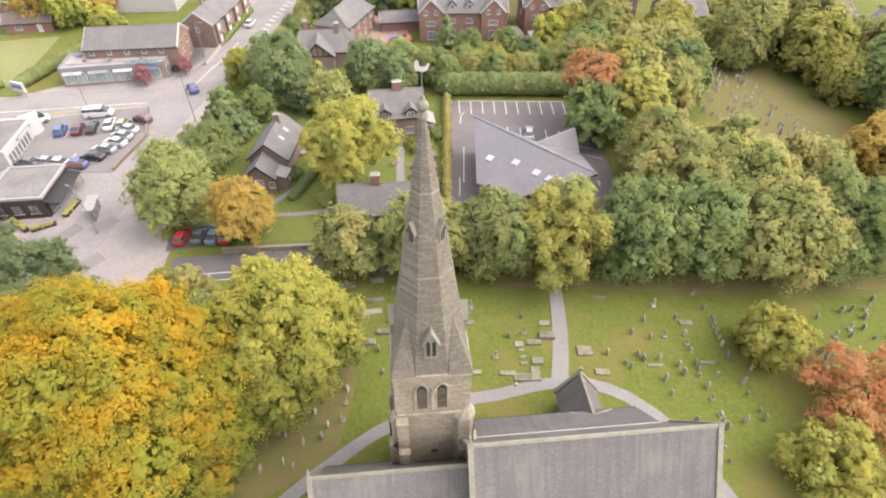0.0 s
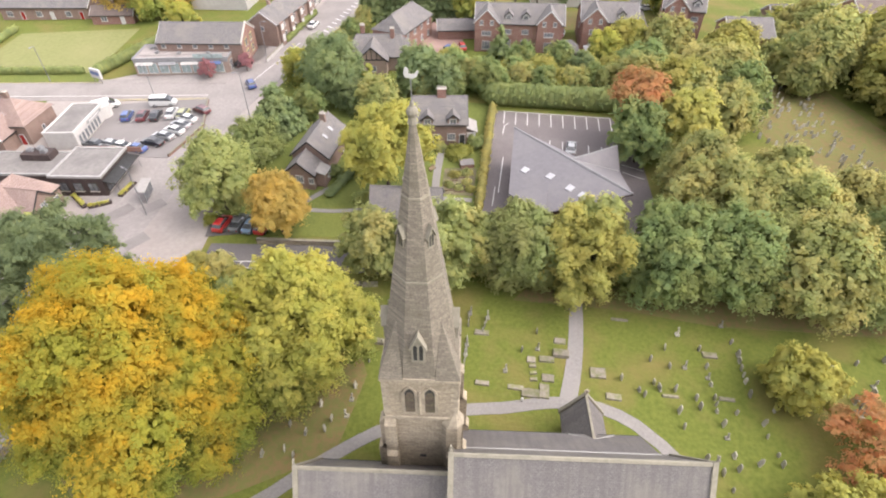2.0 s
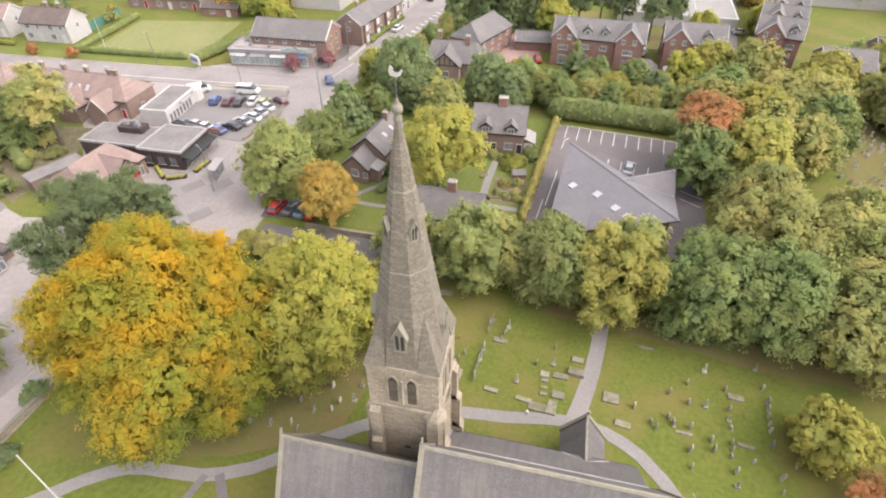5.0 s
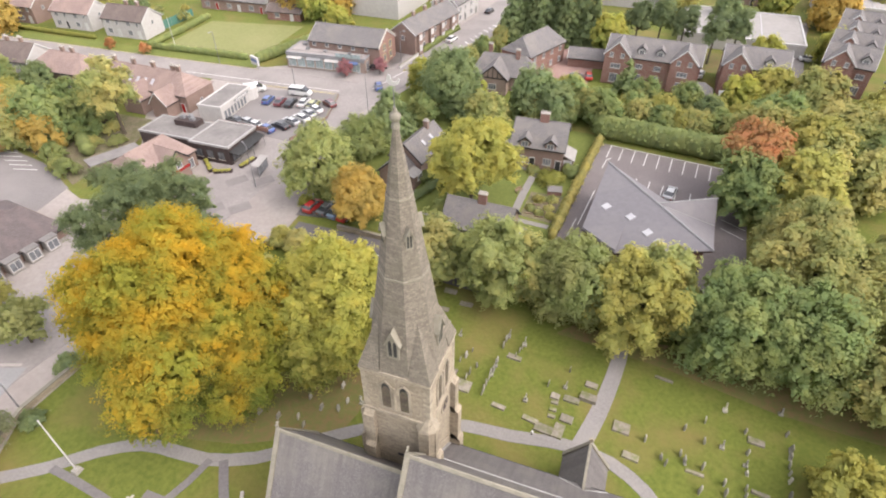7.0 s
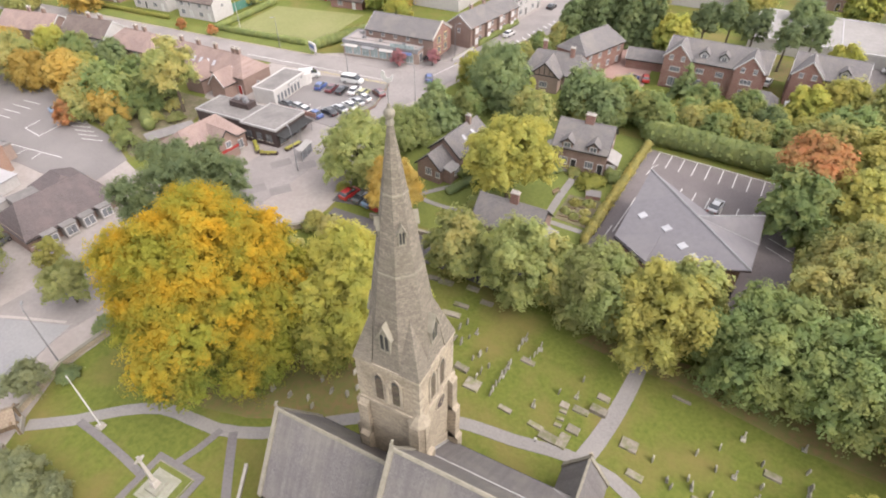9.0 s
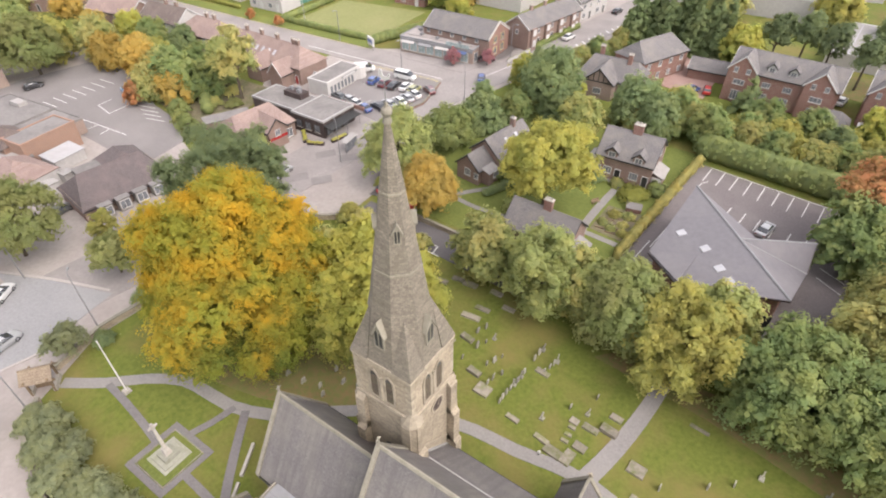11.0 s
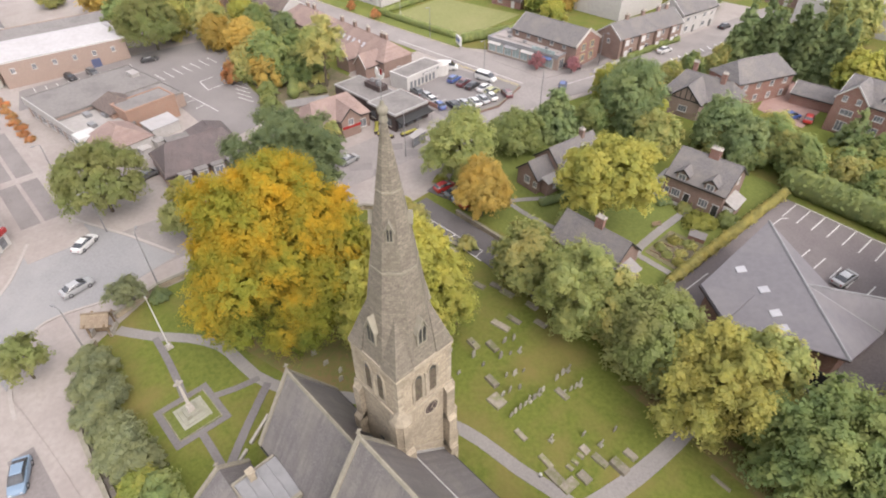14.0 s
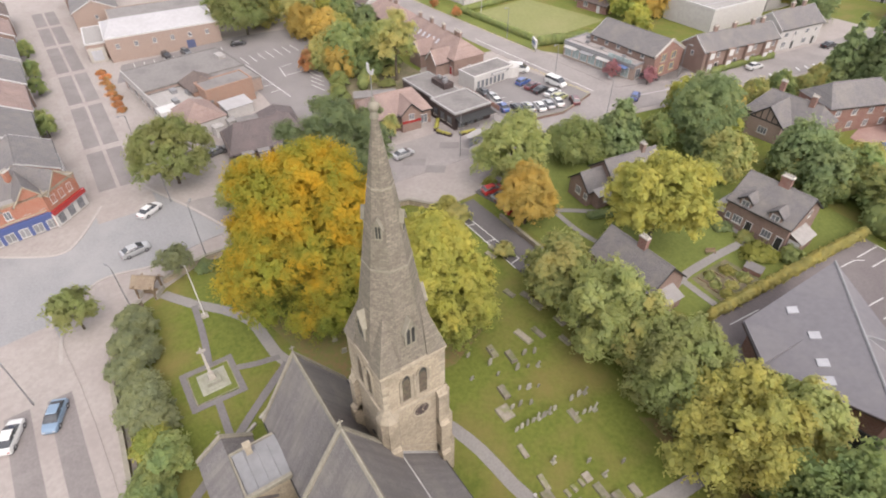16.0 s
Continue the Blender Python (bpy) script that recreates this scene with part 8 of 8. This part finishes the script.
def lychgate():
    t = thing("lychgate", "oak lychgate with stone-tiled roof", "lychgate", -43.3, -16.6, None, 52)
    for x in (-1.25, 1.25):
        for y in (-1.0, 1.0):
            part("post", Build().box(x - 0.11, x + 0.11, y - 0.11, y + 0.11, -0.2, 2.5), WOOD, t)
        part("beam", Build().box(x - 0.1, x + 0.1, -1.5, 1.5, 2.4, 2.6), WOOD, t)
        part("dwarf_wall", Build().box(x - 0.2, x + 0.2, -1.1, 1.1, -0.2, 0.8), PALESTONE, t)
    for s in (-1, 1):
        pts = [(-1.75, s * 1.5, 2.3), (1.75, s * 1.5, 2.3), (1.75, 0, 3.5), (-1.75, 0, 3.5)]
        part("roof", Build().slab(pts if s < 0 else list(reversed(pts)), 0.14), SHINGLE, t, "brown stone-tiled roof")
    part("ridge", Build().box(-1.75, 1.75, -0.1, 0.1, 3.43, 3.59), SHINGLE, t)
    for s in (-1, 1):
        part("gate", Build().box(min(0, s * 1.25), max(0, s * 1.25), -0.04, 0.04, 0.1, 1.15), WOOD, t)


def wall_run(name, pts, h, label, w=0.4, mat=None):
    t = thing(name, label, "wall", *pts[0])
    x0, y0 = pts[0]
    z0 = gz(x0, y0)
    for (ax, ay), (bx, by) in zip(pts, pts[1:]):
        d = Vector((bx - ax, by - ay))
        n = Vector((-d.y, d.x)).normalized() * w / 2
        q = [(ax - x0 + n.x, ay - y0 + n.y), (ax - x0 - n.x, ay - y0 - n.y), (bx - x0 - n.x, by - y0 - n.y), (bx - x0 + n.x, by - y0 + n.y)]
        zz = [gz(ax, ay) - z0, gz(ax, ay) - z0, gz(bx, by) - z0, gz(bx, by) - z0]
        part("wall_panel", Build().hull([(x, y, z - 0.3) for (x, y), z in zip(q, zz)], [(x, y, z + h) for (x, y), z in zip(q, zz)]), mat or STONE, t)
        n2 = n * 1.25
        q = [(ax - x0 + n2.x, ay - y0 + n2.y), (ax - x0 - n2.x, ay - y0 - n2.y), (bx - x0 - n2.x, by - y0 - n2.y), (bx - x0 + n2.x, by - y0 + n2.y)]
        part("coping", Build().hull([(x, y, z + h) for (x, y), z in zip(q, zz)], [(x, y, z + h + 0.12) for (x, y), z in zip(q, zz)]), LICHEN, t)


war_memorial()
flagpole()
lychgate()
wall_run("churchyard_wall", [(-44.6, -14.6), (-46.4, -8), (-45.6, 4), (-43.5, 15), (-40.5, 25), (-36, 28.2)], 0.9, "low stone churchyard wall with coping")
wall_run("churchyard_wall", [(-41.6, -18.2), (-38, -21.6), (-28, -24.0), (-14, -24.6), (-4, -25.4)], 0.9, "low stone wall below the shrubs")
wall_run("lane_wall", [(-28, 34.9), (-22, 34.7), (-14, 34.5), (-6, 34.0)], 0.8, "low stone wall beside the lane")
wall_run("car_park_wall", [(-51.0, 57.4), (-48.4, 68), (-51.2, 78.6)], 0.5, "low brick wall of the car park", 0.3, BRICK)
wall_run("shop_wall", [(-43.6, 96.5), (-42.1, 105.6)], 0.9, "white painted boundary wall", 0.25, RENDER_W)
# timber beams laid beside the west door
for x, y, l, a in ((-15.3, -9.2, 3.8, 120), (-13.4, -12.5, 2.3, 120)):
    s = thing("stone_edging", "long pale stone kerb block on the grass", "kerb", x, y, None, a)
    part("block", Build().box(-l / 2, l / 2, -0.16, 0.16, -0.1, 0.35), PALESTONE, s)


def bench(x, y, a):
    t = thing("bench", "plain wooden garden bench", "bench", x, y, None, a)
    part("seat", Build().box(-0.75, 0.75, -0.22, 0.22, 0.42, 0.47), WOOD, t)
    part("backrest", Build().box(-0.75, 0.75, 0.2, 0.25, 0.5, 0.9), WOOD, t)
    for sx in (-0.65, 0.65):
        for sy in (-0.18, 0.2):
            part("leg", Build().box(sx - 0.035, sx + 0.035, sy - 0.035, sy + 0.035, -0.05, 0.43), WOOD, t)


bench(-2.5, 54.2, 60)
st = thing("path_lamp", "small dark path light with a white top", "lamp", 10.3, 8.9)
part("post", Build().tube([(0, 0, -0.1), (0, 0, 0.5)], [0.06, 0.06], 8), BLACKP, st)
part("cap", Build().ball((0, 0, 0.55), 0.2), WHITE, st, "white round cap")
gh = thing("garden_store", "small brick garden store with a grey lid", "store", 3.5, 55.5, None, 12)
part("base", Build().box(-1.2, 1.2, -0.6, 0.6, -0.2, 0.7), BRICK, gh)
part("glazing", Build().slab([(-1.25, -0.65, 0.75), (1.25, -0.65, 0.75), (1.25, 0.65, 1.2), (-1.25, 0.65, 1.2)], 0.06), FELT, gh, "grey sloping lid")
for i, (x, y) in enumerate(((0.6, 48.4), (2.4, 48.0), (3.4, 49.4), (1.2, 51.2), (2.9, 52.0))):
    bed = thing("garden_bed_edge", "low timber edging of a vegetable bed", "garden bed", x, y, None, 3)
    part("board", Build().box(-0.8, 0.8, -0.05, 0.05, -0.05, 0.25), WOOD, bed)
for x, y in ((5.9, 62.9), (5.4, 46.0), (-18.6, 58.8)):
    b = thing("garden_table", "white round garden table", "table", x, y)
    part("tabletop", Build().tube([(0, 0, 0.68), (0, 0, 0.73)], [0.5, 0.5], 14), WHITE, b)
    part("leg", Build().tube([(0, 0, -0.05), (0, 0, 0.68)], [0.06, 0.05], 8), WHITE, b)


# ---- vehicles ----
def loft(rows):
    """A body through cross-sections: rows of (x, half width low, half width high, z low, z high)."""
    b = Build()
    v = []
    for x, a, c, z0, z1 in rows:
        zm = z0 + (z1 - z0) * 0.55
        v += [(x, -a * 0.94, z0), (x, -a, zm), (x, -c, z1), (x, c, z1), (x, a, zm), (x, a * 0.94, z0)]
    f = [(i * 6 + k, i * 6 + (k + 1) % 6, (i + 1) * 6 + (k + 1) % 6, (i + 1) * 6 + k) for i in range(len(rows) - 1) for k in range(6)]
    n = len(rows)
    f += [tuple(reversed(range(6))), tuple(range(6 * (n - 1), 6 * n))]
    return b.add(v, f)


def car_parts(t, kind, body_mat):
    big = kind == "van"
    if kind == "saloon":
        lower = [(-2.2, 0.78, 0.7, 0.3, 0.78), (-2.05, 0.86, 0.78, 0.22, 0.95), (-1.2, 0.9, 0.84, 0.2, 0.98), (0.9, 0.9, 0.84, 0.2, 0.95), (1.9, 0.86, 0.76, 0.22, 0.8), (2.2, 0.74, 0.62, 0.3, 0.66)]
        cab = [(-1.75, 0.74, 0.62, 0.95, 1.0), (-1.0, 0.78, 0.6, 0.95, 1.38), (0.1, 0.78, 0.6, 0.95, 1.42), (0.5, 0.78, 0.6, 0.95, 1.36), (1.25, 0.76, 0.7, 0.93, 0.98)]
        roof = (-1.05, 0.35, 0.58, 1.37, 1.45)
        wx, wr = 1.36, 0.32
    elif kind == "hatch":
        lower = [(-1.95, 0.78, 0.72, 0.3, 0.85), (-1.85, 0.85, 0.78, 0.24, 1.0), (-1.0, 0.88, 0.82, 0.22, 1.0), (0.8, 0.88, 0.82, 0.22, 0.98), (1.7, 0.85, 0.75, 0.24, 0.85), (1.98, 0.74, 0.62, 0.3, 0.7)]
        cab = [(-1.85, 0.74, 0.64, 0.98, 1.1), (-1.5, 0.77, 0.6, 0.98, 1.42), (0.1, 0.77, 0.6, 0.98, 1.5), (0.4, 0.77, 0.6, 0.98, 1.45), (1.15, 0.75, 0.68, 0.96, 1.02)]
        roof = (-1.5, 0.25, 0.58, 1.43, 1.53)
        wx, wr = 1.22, 0.31
    else:
        lower = [(-2.6, 0.9, 0.85, 0.35, 1.3), (-2.5, 0.95, 0.92, 0.3, 1.35), (1.2, 0.95, 0.92, 0.3, 1.3), (2.1, 0.92, 0.85, 0.3, 1.15), (2.6, 0.85, 0.75, 0.35, 0.85)]
        cab = [(-2.5, 0.9, 0.84, 1.3, 2.0), (-2.3, 0.92, 0.85, 1.3, 2.05), (0.9, 0.92, 0.82, 1.28, 2.05), (1.9, 0.88, 0.78, 1.15, 1.25)]
        roof = (-2.4, 0.95, 0.84, 2.0, 2.1)
        wx, wr = 1.6, 0.35
    part("body", loft(lower), body_mat, t, smooth=False)
    part("glasshouse", loft(cab), CARGLASS, t, "dark car windows")
    x0, x1, hw, z0, z1 = roof
    part("roof_panel", Build().frustum(x0, x1, -hw - 0.03, hw + 0.03, z0, z1, 0.08), body_mat, t)
    for s in (-1, 1):
        if not big:
            part("pillar", Build().box(-0.45, -0.33, s * 0.79 - 0.02, s * 0.79 + 0.02, 0.95, 1.2), body_mat, t)
        else:
            part("side_panel", Build().box(-2.45, -0.2, s * 0.9 - 0.03, s * 0.9 + 0.03, 1.3, 1.42), body_mat, t)
        for x in (-wx, wx):
            y = s * (0.84 if not big else 0.88)
            tyre = part("wheel", Build().tube([(x, y - s * 0.12, wr), (x, y + s * 0.06, wr)], [wr, wr], 14), RUBBER, t, "black tyre")
            part("rim", Build().tube([(x, y + s * 0.05, wr), (x, y + s * 0.075, wr)], [wr * 0.62, wr * 0.58], 10), ALLOY, tyre, "alloy wheel rim")
        fx, bx = lower[-1][0], lower[0][0]
        zf, zb = lower[-1][4] - 0.1, lower[0][4] - 0.12
        part("headlight", Build().box(fx - 0.25, fx + 0.01, s * 0.5 - 0.14, s * 0.5 + 0.14, zf - 0.1, zf + 0.04), LAMPCLEAR, t)
        part("tail_light", Build().box(bx - 0.02, bx + 0.12, s * 0.6 - 0.12, s * 0.6 + 0.12, zb - 0.12, zb + 0.06), LAMPRED, t)


CAR_COLOURS = {"white": (0.75, 0.75, 0.74), "silver": (0.48, 0.49, 0.5), "blue": (0.05, 0.11, 0.34), "black": (0.02, 0.02, 0.024), "red": (0.55, 0.03, 0.03), "grey": (0.16, 0.17, 0.18), "pale blue": (0.2, 0.3, 0.42), "maroon": (0.14, 0.03, 0.04), "yellow": (0.42, 0.42, 0.2)}
CAR_PAINT = {k: paint("car_paint_" + k.replace(" ", "_"), c, 0.28, 0.2 if k in ("silver", "grey") else 0.0) for k, c in CAR_COLOURS.items()}
CARS = {}


def car(kind, colour, x, y, a, where="parked on tarmac"):
    """a: degrees from east of the way that it faces."""
    words = {"saloon": "saloon car", "hatch": "hatchback car", "van": "van"}[kind]
    z = gz(x, y) + 0.12
    if kind not in CARS:
        t = CARS[kind] = thing("van" if kind == "van" else "car", "", "van" if kind == "van" else "car", x, y, z, a)
        car_parts(t, kind, CAR_PAINT[colour])
    else:
        t = copy_thing(CARS[kind], pose(x, y, z, 0, 0, a))
    for o in t.children:
        if o.name.split(".")[0] in ("body", "roof_panel", "pillar", "side_panel"):
            o.material_slots[0].link = "OBJECT"
            o.material_slots[0].material = CAR_PAINT[colour]
    tagged(t, colour + " " + words + " " + where, group="cars in the place")


for row in (("hatch", "blue", -64.9, 70.9, 100), ("saloon", "maroon", -61.8, 71.1, 98), ("saloon", "black", -59.2, 71.3, 98), ("saloon", "white", -56.3, 72.2, 98), ("hatch", "yellow", -53.8, 72.0, 92), ("saloon", "white", -52.4, 70.0, 160), ("saloon", "silver", -52.7, 67.7, 160), ("saloon", "white", -53.1, 65.6, 160), ("saloon", "silver", -54.4, 63.5, 165), ("saloon", "black", -55.6, 61.4, 165),
            ("saloon", "blue", -57.9, 59.3, 165), ("saloon", "white", -61.2, 60.0, 168), ("saloon", "silver", -63.6, 60.6, 168), ("saloon", "grey", -66.5, 60.6, 168), ("hatch", "maroon", -50.6, 73.4, 150)):
    car(*row, "parked in the customer car park")
for row in (("hatch", "red", -34.5, 38.4, 82), ("saloon", "grey", -31.9, 38.7, 82), ("saloon", "pale blue", -29.8, 38.4, 82), ("hatch", "red", -27.9, 38.0, 82)):
    car(*row, "parked by the lane")
car("saloon", "silver", 22.3, 60.8, 78, "parked in the hall car park")
car("saloon", "white", -64.5, -12.3, 125, "driving on the street")
car("saloon", "silver", -54.4, -16.5, 100, "driving on the street")
car("saloon", "pale blue", -27.6, -30.2, -22, "driving on the street")
car("saloon", "white", -27.4, -34.6, 158, "driving on the street")
car("saloon", "silver", -54.4, 32.2, 95, "driving on the street")
car("van", "white", -59.6, 76.2, 8, "driving on the street")
car("van", "white", -71.0, 74.6, 40, "parked beside the office")
car("hatch", "blue", -43.8, 84.8, 120, "driving on the street")
car("saloon", "black", -48.6, 95.2, 20, "parked before the shop")
car("saloon", "white", -37.2, 117.8, 80, "driving on the street")
car("saloon", "black", -34.6, 145.6, 84, "parked on the street")
car("saloon", "grey", -78.4, 3.2, 100, "parked behind the street tree")
for row in (("hatch", "black", -138.4, 7.4, 10), ("saloon", "black", -134.5, 26.0, 80), ("saloon", "pale blue", -112.5, 38.0, 70), ("hatch", "grey", -137.4, 12.4, 10)):
    car(*row, "parked in the public car park")
for row in (("saloon", "white", 51.5, 130.5, 0), ("saloon", "silver", 43.5, 122.6, 80), ("saloon", "white", 26.4, 113.0, 80), ("hatch", "blue", -1.2, 103.2, 60), ("hatch", "red", 1.8, 104.4, 100), ("saloon", "grey", 44.2, 128.0, 82)):
    car(*row, "parked between houses")


# ---- street furniture and markings ----
def street_lamp(x, y, h, a, label="tall grey steel street lamp"):
    t = thing("street_lamp", label, "street lamp", x, y, None, a)
    part("column", Build().tube([(0, 0, -0.1), (0, 0, 1.2), (0, 0, h)], [0.11, 0.09, 0.06], 8), STEEL, t)
    part("arm", Build().tube([(0, 0, h - 0.05), (0.5, 0, h + 0.15), (1.1, 0, h + 0.18)], [0.05, 0.045, 0.04], 6), STEEL, t)
    part("lantern", Build().frustum(0.8, 1.5, -0.14, 0.14, h + 0.08, h + 0.24, 0.04), STEEL, t, "pale lamp head")


for x, y, h, a in ((-47.6, -7.7, 9.5, 150), (-41.7, -19.6, 7.6, 200), (-31.3, -32.3, 8.0, 200), (-47.9, 41.0, 8.5, 150), (-40.4, 72.2, 9.0, 180), (-62.5, 78.6, 8.0, 270), (-44.6, 100.0, 8.0, 0), (-66, -8.6, 8.0, 270), (-88, -9.6, 8, 270), (-20.5, -41, 8, 90), (-90, 86.5, 8.0, 270)):
    street_lamp(x, y, h, a)
pole = thing("flagpole", "thin white pole on the bowling green", "pole", -107.8, 91.0)
part("pole", Build().tube([(0, 0, 0), (0, 0, 8.5)], [0.09, 0.05], 8), WHITE, pole)
tk = thing("sign_board", "white and blue roadside sign board", "sign", -78.6, 86.2, None, -25)
for x in (-1.2, 1.2):
    part("post", Build().box(x - 0.06, x + 0.06, -0.06, 0.06, -0.1, 1.4), STEEL, tk)
part("board", Build().box(-1.6, 1.6, -0.25, 0.25, 1.2, 3.2), WHITE, tk)
part("band", Build().box(-1.4, 1.4, -0.27, -0.25, 1.9, 2.7), CAR_PAINT["blue"], tk, "blue panel with unreadable lettering")
sh = thing("bus_shelter", "low glazed bus shelter at the kerb", "bus shelter", -49.8, 45.6, None, 100)
for x in (-1.9, 0, 1.9):
    part("post", Build().box(x - 0.05, x + 0.05, -0.55, -0.45, -0.1, 2.3), STEEL, sh)
part("roof", Build().slab([(-2.1, -0.8, 2.35), (2.1, -0.8, 2.35), (2.1, 0.7, 2.5), (-2.1, 0.7, 2.5)], 0.1), PALEFELT, sh, "pale flat shelter roof")
part("back_panel", Build().box(-1.9, 1.9, -0.53, -0.49, 0.3, 2.2), GLASS, sh, "glazed back panel")
for i, (x, y, a, l) in enumerate(((-60.6, 44.0, -40, 4.6), (-56.6, 43.2, 25, 3.4), (-54.0, 47.4, 80, 4.0))):
    pl = thing("planter", "long low planter with yellow flowers", "planter", x, y, None, a)
    part("trough", Build().box(-l / 2, l / 2, -0.4, 0.4, -0.1, 0.5), DARKCLAD, pl)
    part("flower_bed", foliage("flower_bed", np.random.default_rng(300 + i), [(k * 0.6 - l / 2 + 0.3, 0, 0.55, 0.4, 0.4, 0.25) for k in range(int(l / 0.6))], 40, 10, 0.15, 0.1, L_YELLOW, core=0.92), L_YELLOW, pl, "yellow bedding flowers")


def painted_line(parent_name, label, rows, w=0.11, lift=0.1, mat=None):
    """Painted bars on the ground: rows of (x0, y0, x1, y1)."""
    t = thing(parent_name, label, "road marking", rows[0][0], rows[0][1], None, 0, "", "structure")
    ox, oy, oz = rows[0][0], rows[0][1], gz(rows[0][0], rows[0][1])
    for x0, y0, x1, y1 in rows:
        d = Vector((x1 - x0, y1 - y0))
        n = Vector((-d.y, d.x)).normalized() * w / 2
        q = [(x0 + n.x, y0 + n.y), (x0 - n.x, y0 - n.y), (x1 - n.x, y1 - n.y), (x1 + n.x, y1 + n.y)]
        part("painted_line", Build().add([(x - ox, y - oy, gz(x, y) + lift - oz) for x, y in q], [(0, 1, 2, 3)]), mat or LINE, t)


painted_line("bay_markings_hall", "white parking bay lines", [(10.9 + 2.27 * k, 74.6 - 0.29 * k, 10.5 + 2.27 * k, 70.0 - 0.29 * k) for k in range(10)], 0.16, 0.075)
painted_line("bay_markings_hall_row", "white parking bay lines", [(16.6 + 2.3 * k, 64.6 - 0.5 * k, 16.2 + 2.3 * k, 61.2 - 0.5 * k) for k in range(6)], 0.16, 0.075)
painted_line("edge_markings_hall", "white lane lines", [(8.8, 48.0, 10.0, 58.5), (7.7, 44.4, 8.3, 49.6), (10.2, 66.2, 10.6, 69.0), (10.5, 69.0, 11.4, 70.2), (30.6, 56.5, 34.0, 54.6), (30.4, 54.2, 33.6, 52.2), (10.6, 74.9, 31.5, 72.3)], 0.15, 0.075)
painted_line("bay_markings_west", "white parking bay lines", [(-125.2, 23.4 + 2.35 * k, -119.8, 23.8 + 2.35 * k) for k in range(7)], 0.2, 0.085)
painted_line("bay_markings_west_row", "white parking bay lines", [(-112.1, 29.4, -106.0, 28.5), (-106.0, 28.5, -106.2, 35.0), (-112.1, 29.4, -112.4, 33.0)] + [(-106.2 + 2.4 * k, 35.2 - 0.9 * k, -101.4 + 2.4 * k, 36.4 - 0.9 * k) for k in range(5)], 0.2, 0.085)
painted_line("bay_markings_west_box", "white parking bay lines", [(-119.8, 23.0, -93.7, 25.0), (-108.0, 21.9, -107.6, 24.0), (-103.4, 22.0, -103.2, 24.2), (-98.8, 22.1, -99.2, 24.4)], 0.2, 0.085)
painted_line("bay_markings_west_edge", "white parking bay lines", [(-139.5 + 0.3 * k, -1.0 + 2.5 * k, -136.0 + 0.3 * k, -1.3 + 2.5 * k) for k in range(10)], 0.15, 0.085)
painted_line("bay_markings_customers", "white parking bay lines", [(-66.2 + 2.5 * k, 68.8 + 0.3 * k, -65.6 + 2.5 * k, 73.6 + 0.3 * k) for k in range(6)] + [(-68.0 + 2.6 * k, 58.8, -67.2 + 2.6 * k, 63.4) for k in range(5)], 0.14, 0.15)
painted_line("lane_markings", "white hatched lane marking", [(-32.0, 30.7, -18.4, 30.9), (-32.0, 29.5, -17.0, 29.1), (-29.1, 30.7, -29.4, 29.4), (-24.1, 30.8, -24.4, 29.4), (-18.4, 30.9, -18.2, 29.2)], 0.16, 0.11)
painted_line("road_markings", "white road centre markings", [(-38.4, 108, -39.3, 104), (-40.2, 100, -41.4, 96)], 0.2, 0.1)
painted_line("road_hatching", "white road hatching by the junction", [(-29.6 - 0.55 * k, 137 - 2.7 * k, -28.0 - 0.55 * k, 135.8 - 2.7 * k) for k in range(9)], 0.4, 0.1)
painted_line("kerb_lines_yellow", "yellow kerb lines", [(-52, 79.4, -72, 78.4), (-52, 78.9, -72, 77.9), (-78, 86.0, -160, 83.6)], 0.15, 0.14, YELLOW)
painted_line("kerb_lines_white", "pale kerb lines", [(-52, 80.6, -95, 79.4), (-45.0, 84, -41.6, 96)], 0.2, 0.14)
# dark lanes set in the pale street
for x0, x1 in ((-76.5, -93), (-95.5, -118), (-120.5, -140), (-142.5, -164), (-166.5, -184), (-186.5, -202)):
    for y in (-17.2, -13.6):
        painted_line("lane_setts", "dark tarmac lane panel in the street", [(x0, y + min(0, x0 + 130) * 0.022, x1, y + min(0, x1 + 130) * 0.022)], 2.95, 0.13, LANE)
painted_line("lane_setts_street", "dark tarmac panel across the street", [(-48.0, 33.2, -45.6, 36.0), (-52.6, 31.0, -50.0, 34.4), (-49.0, 41.6, -46.4, 44.4), (-53.6, 40.0, -51.2, 43.0)], 2.4, 0.13, LANE)
for y in (-29.6, -34.0):
    painted_line("lane_setts_south", "dark tarmac lane panel in the street", [(-30.8, y, -22, y + 0.4), (-22, y + 0.4, -8, y + 1.2)], 2.6, 0.13, LANE)
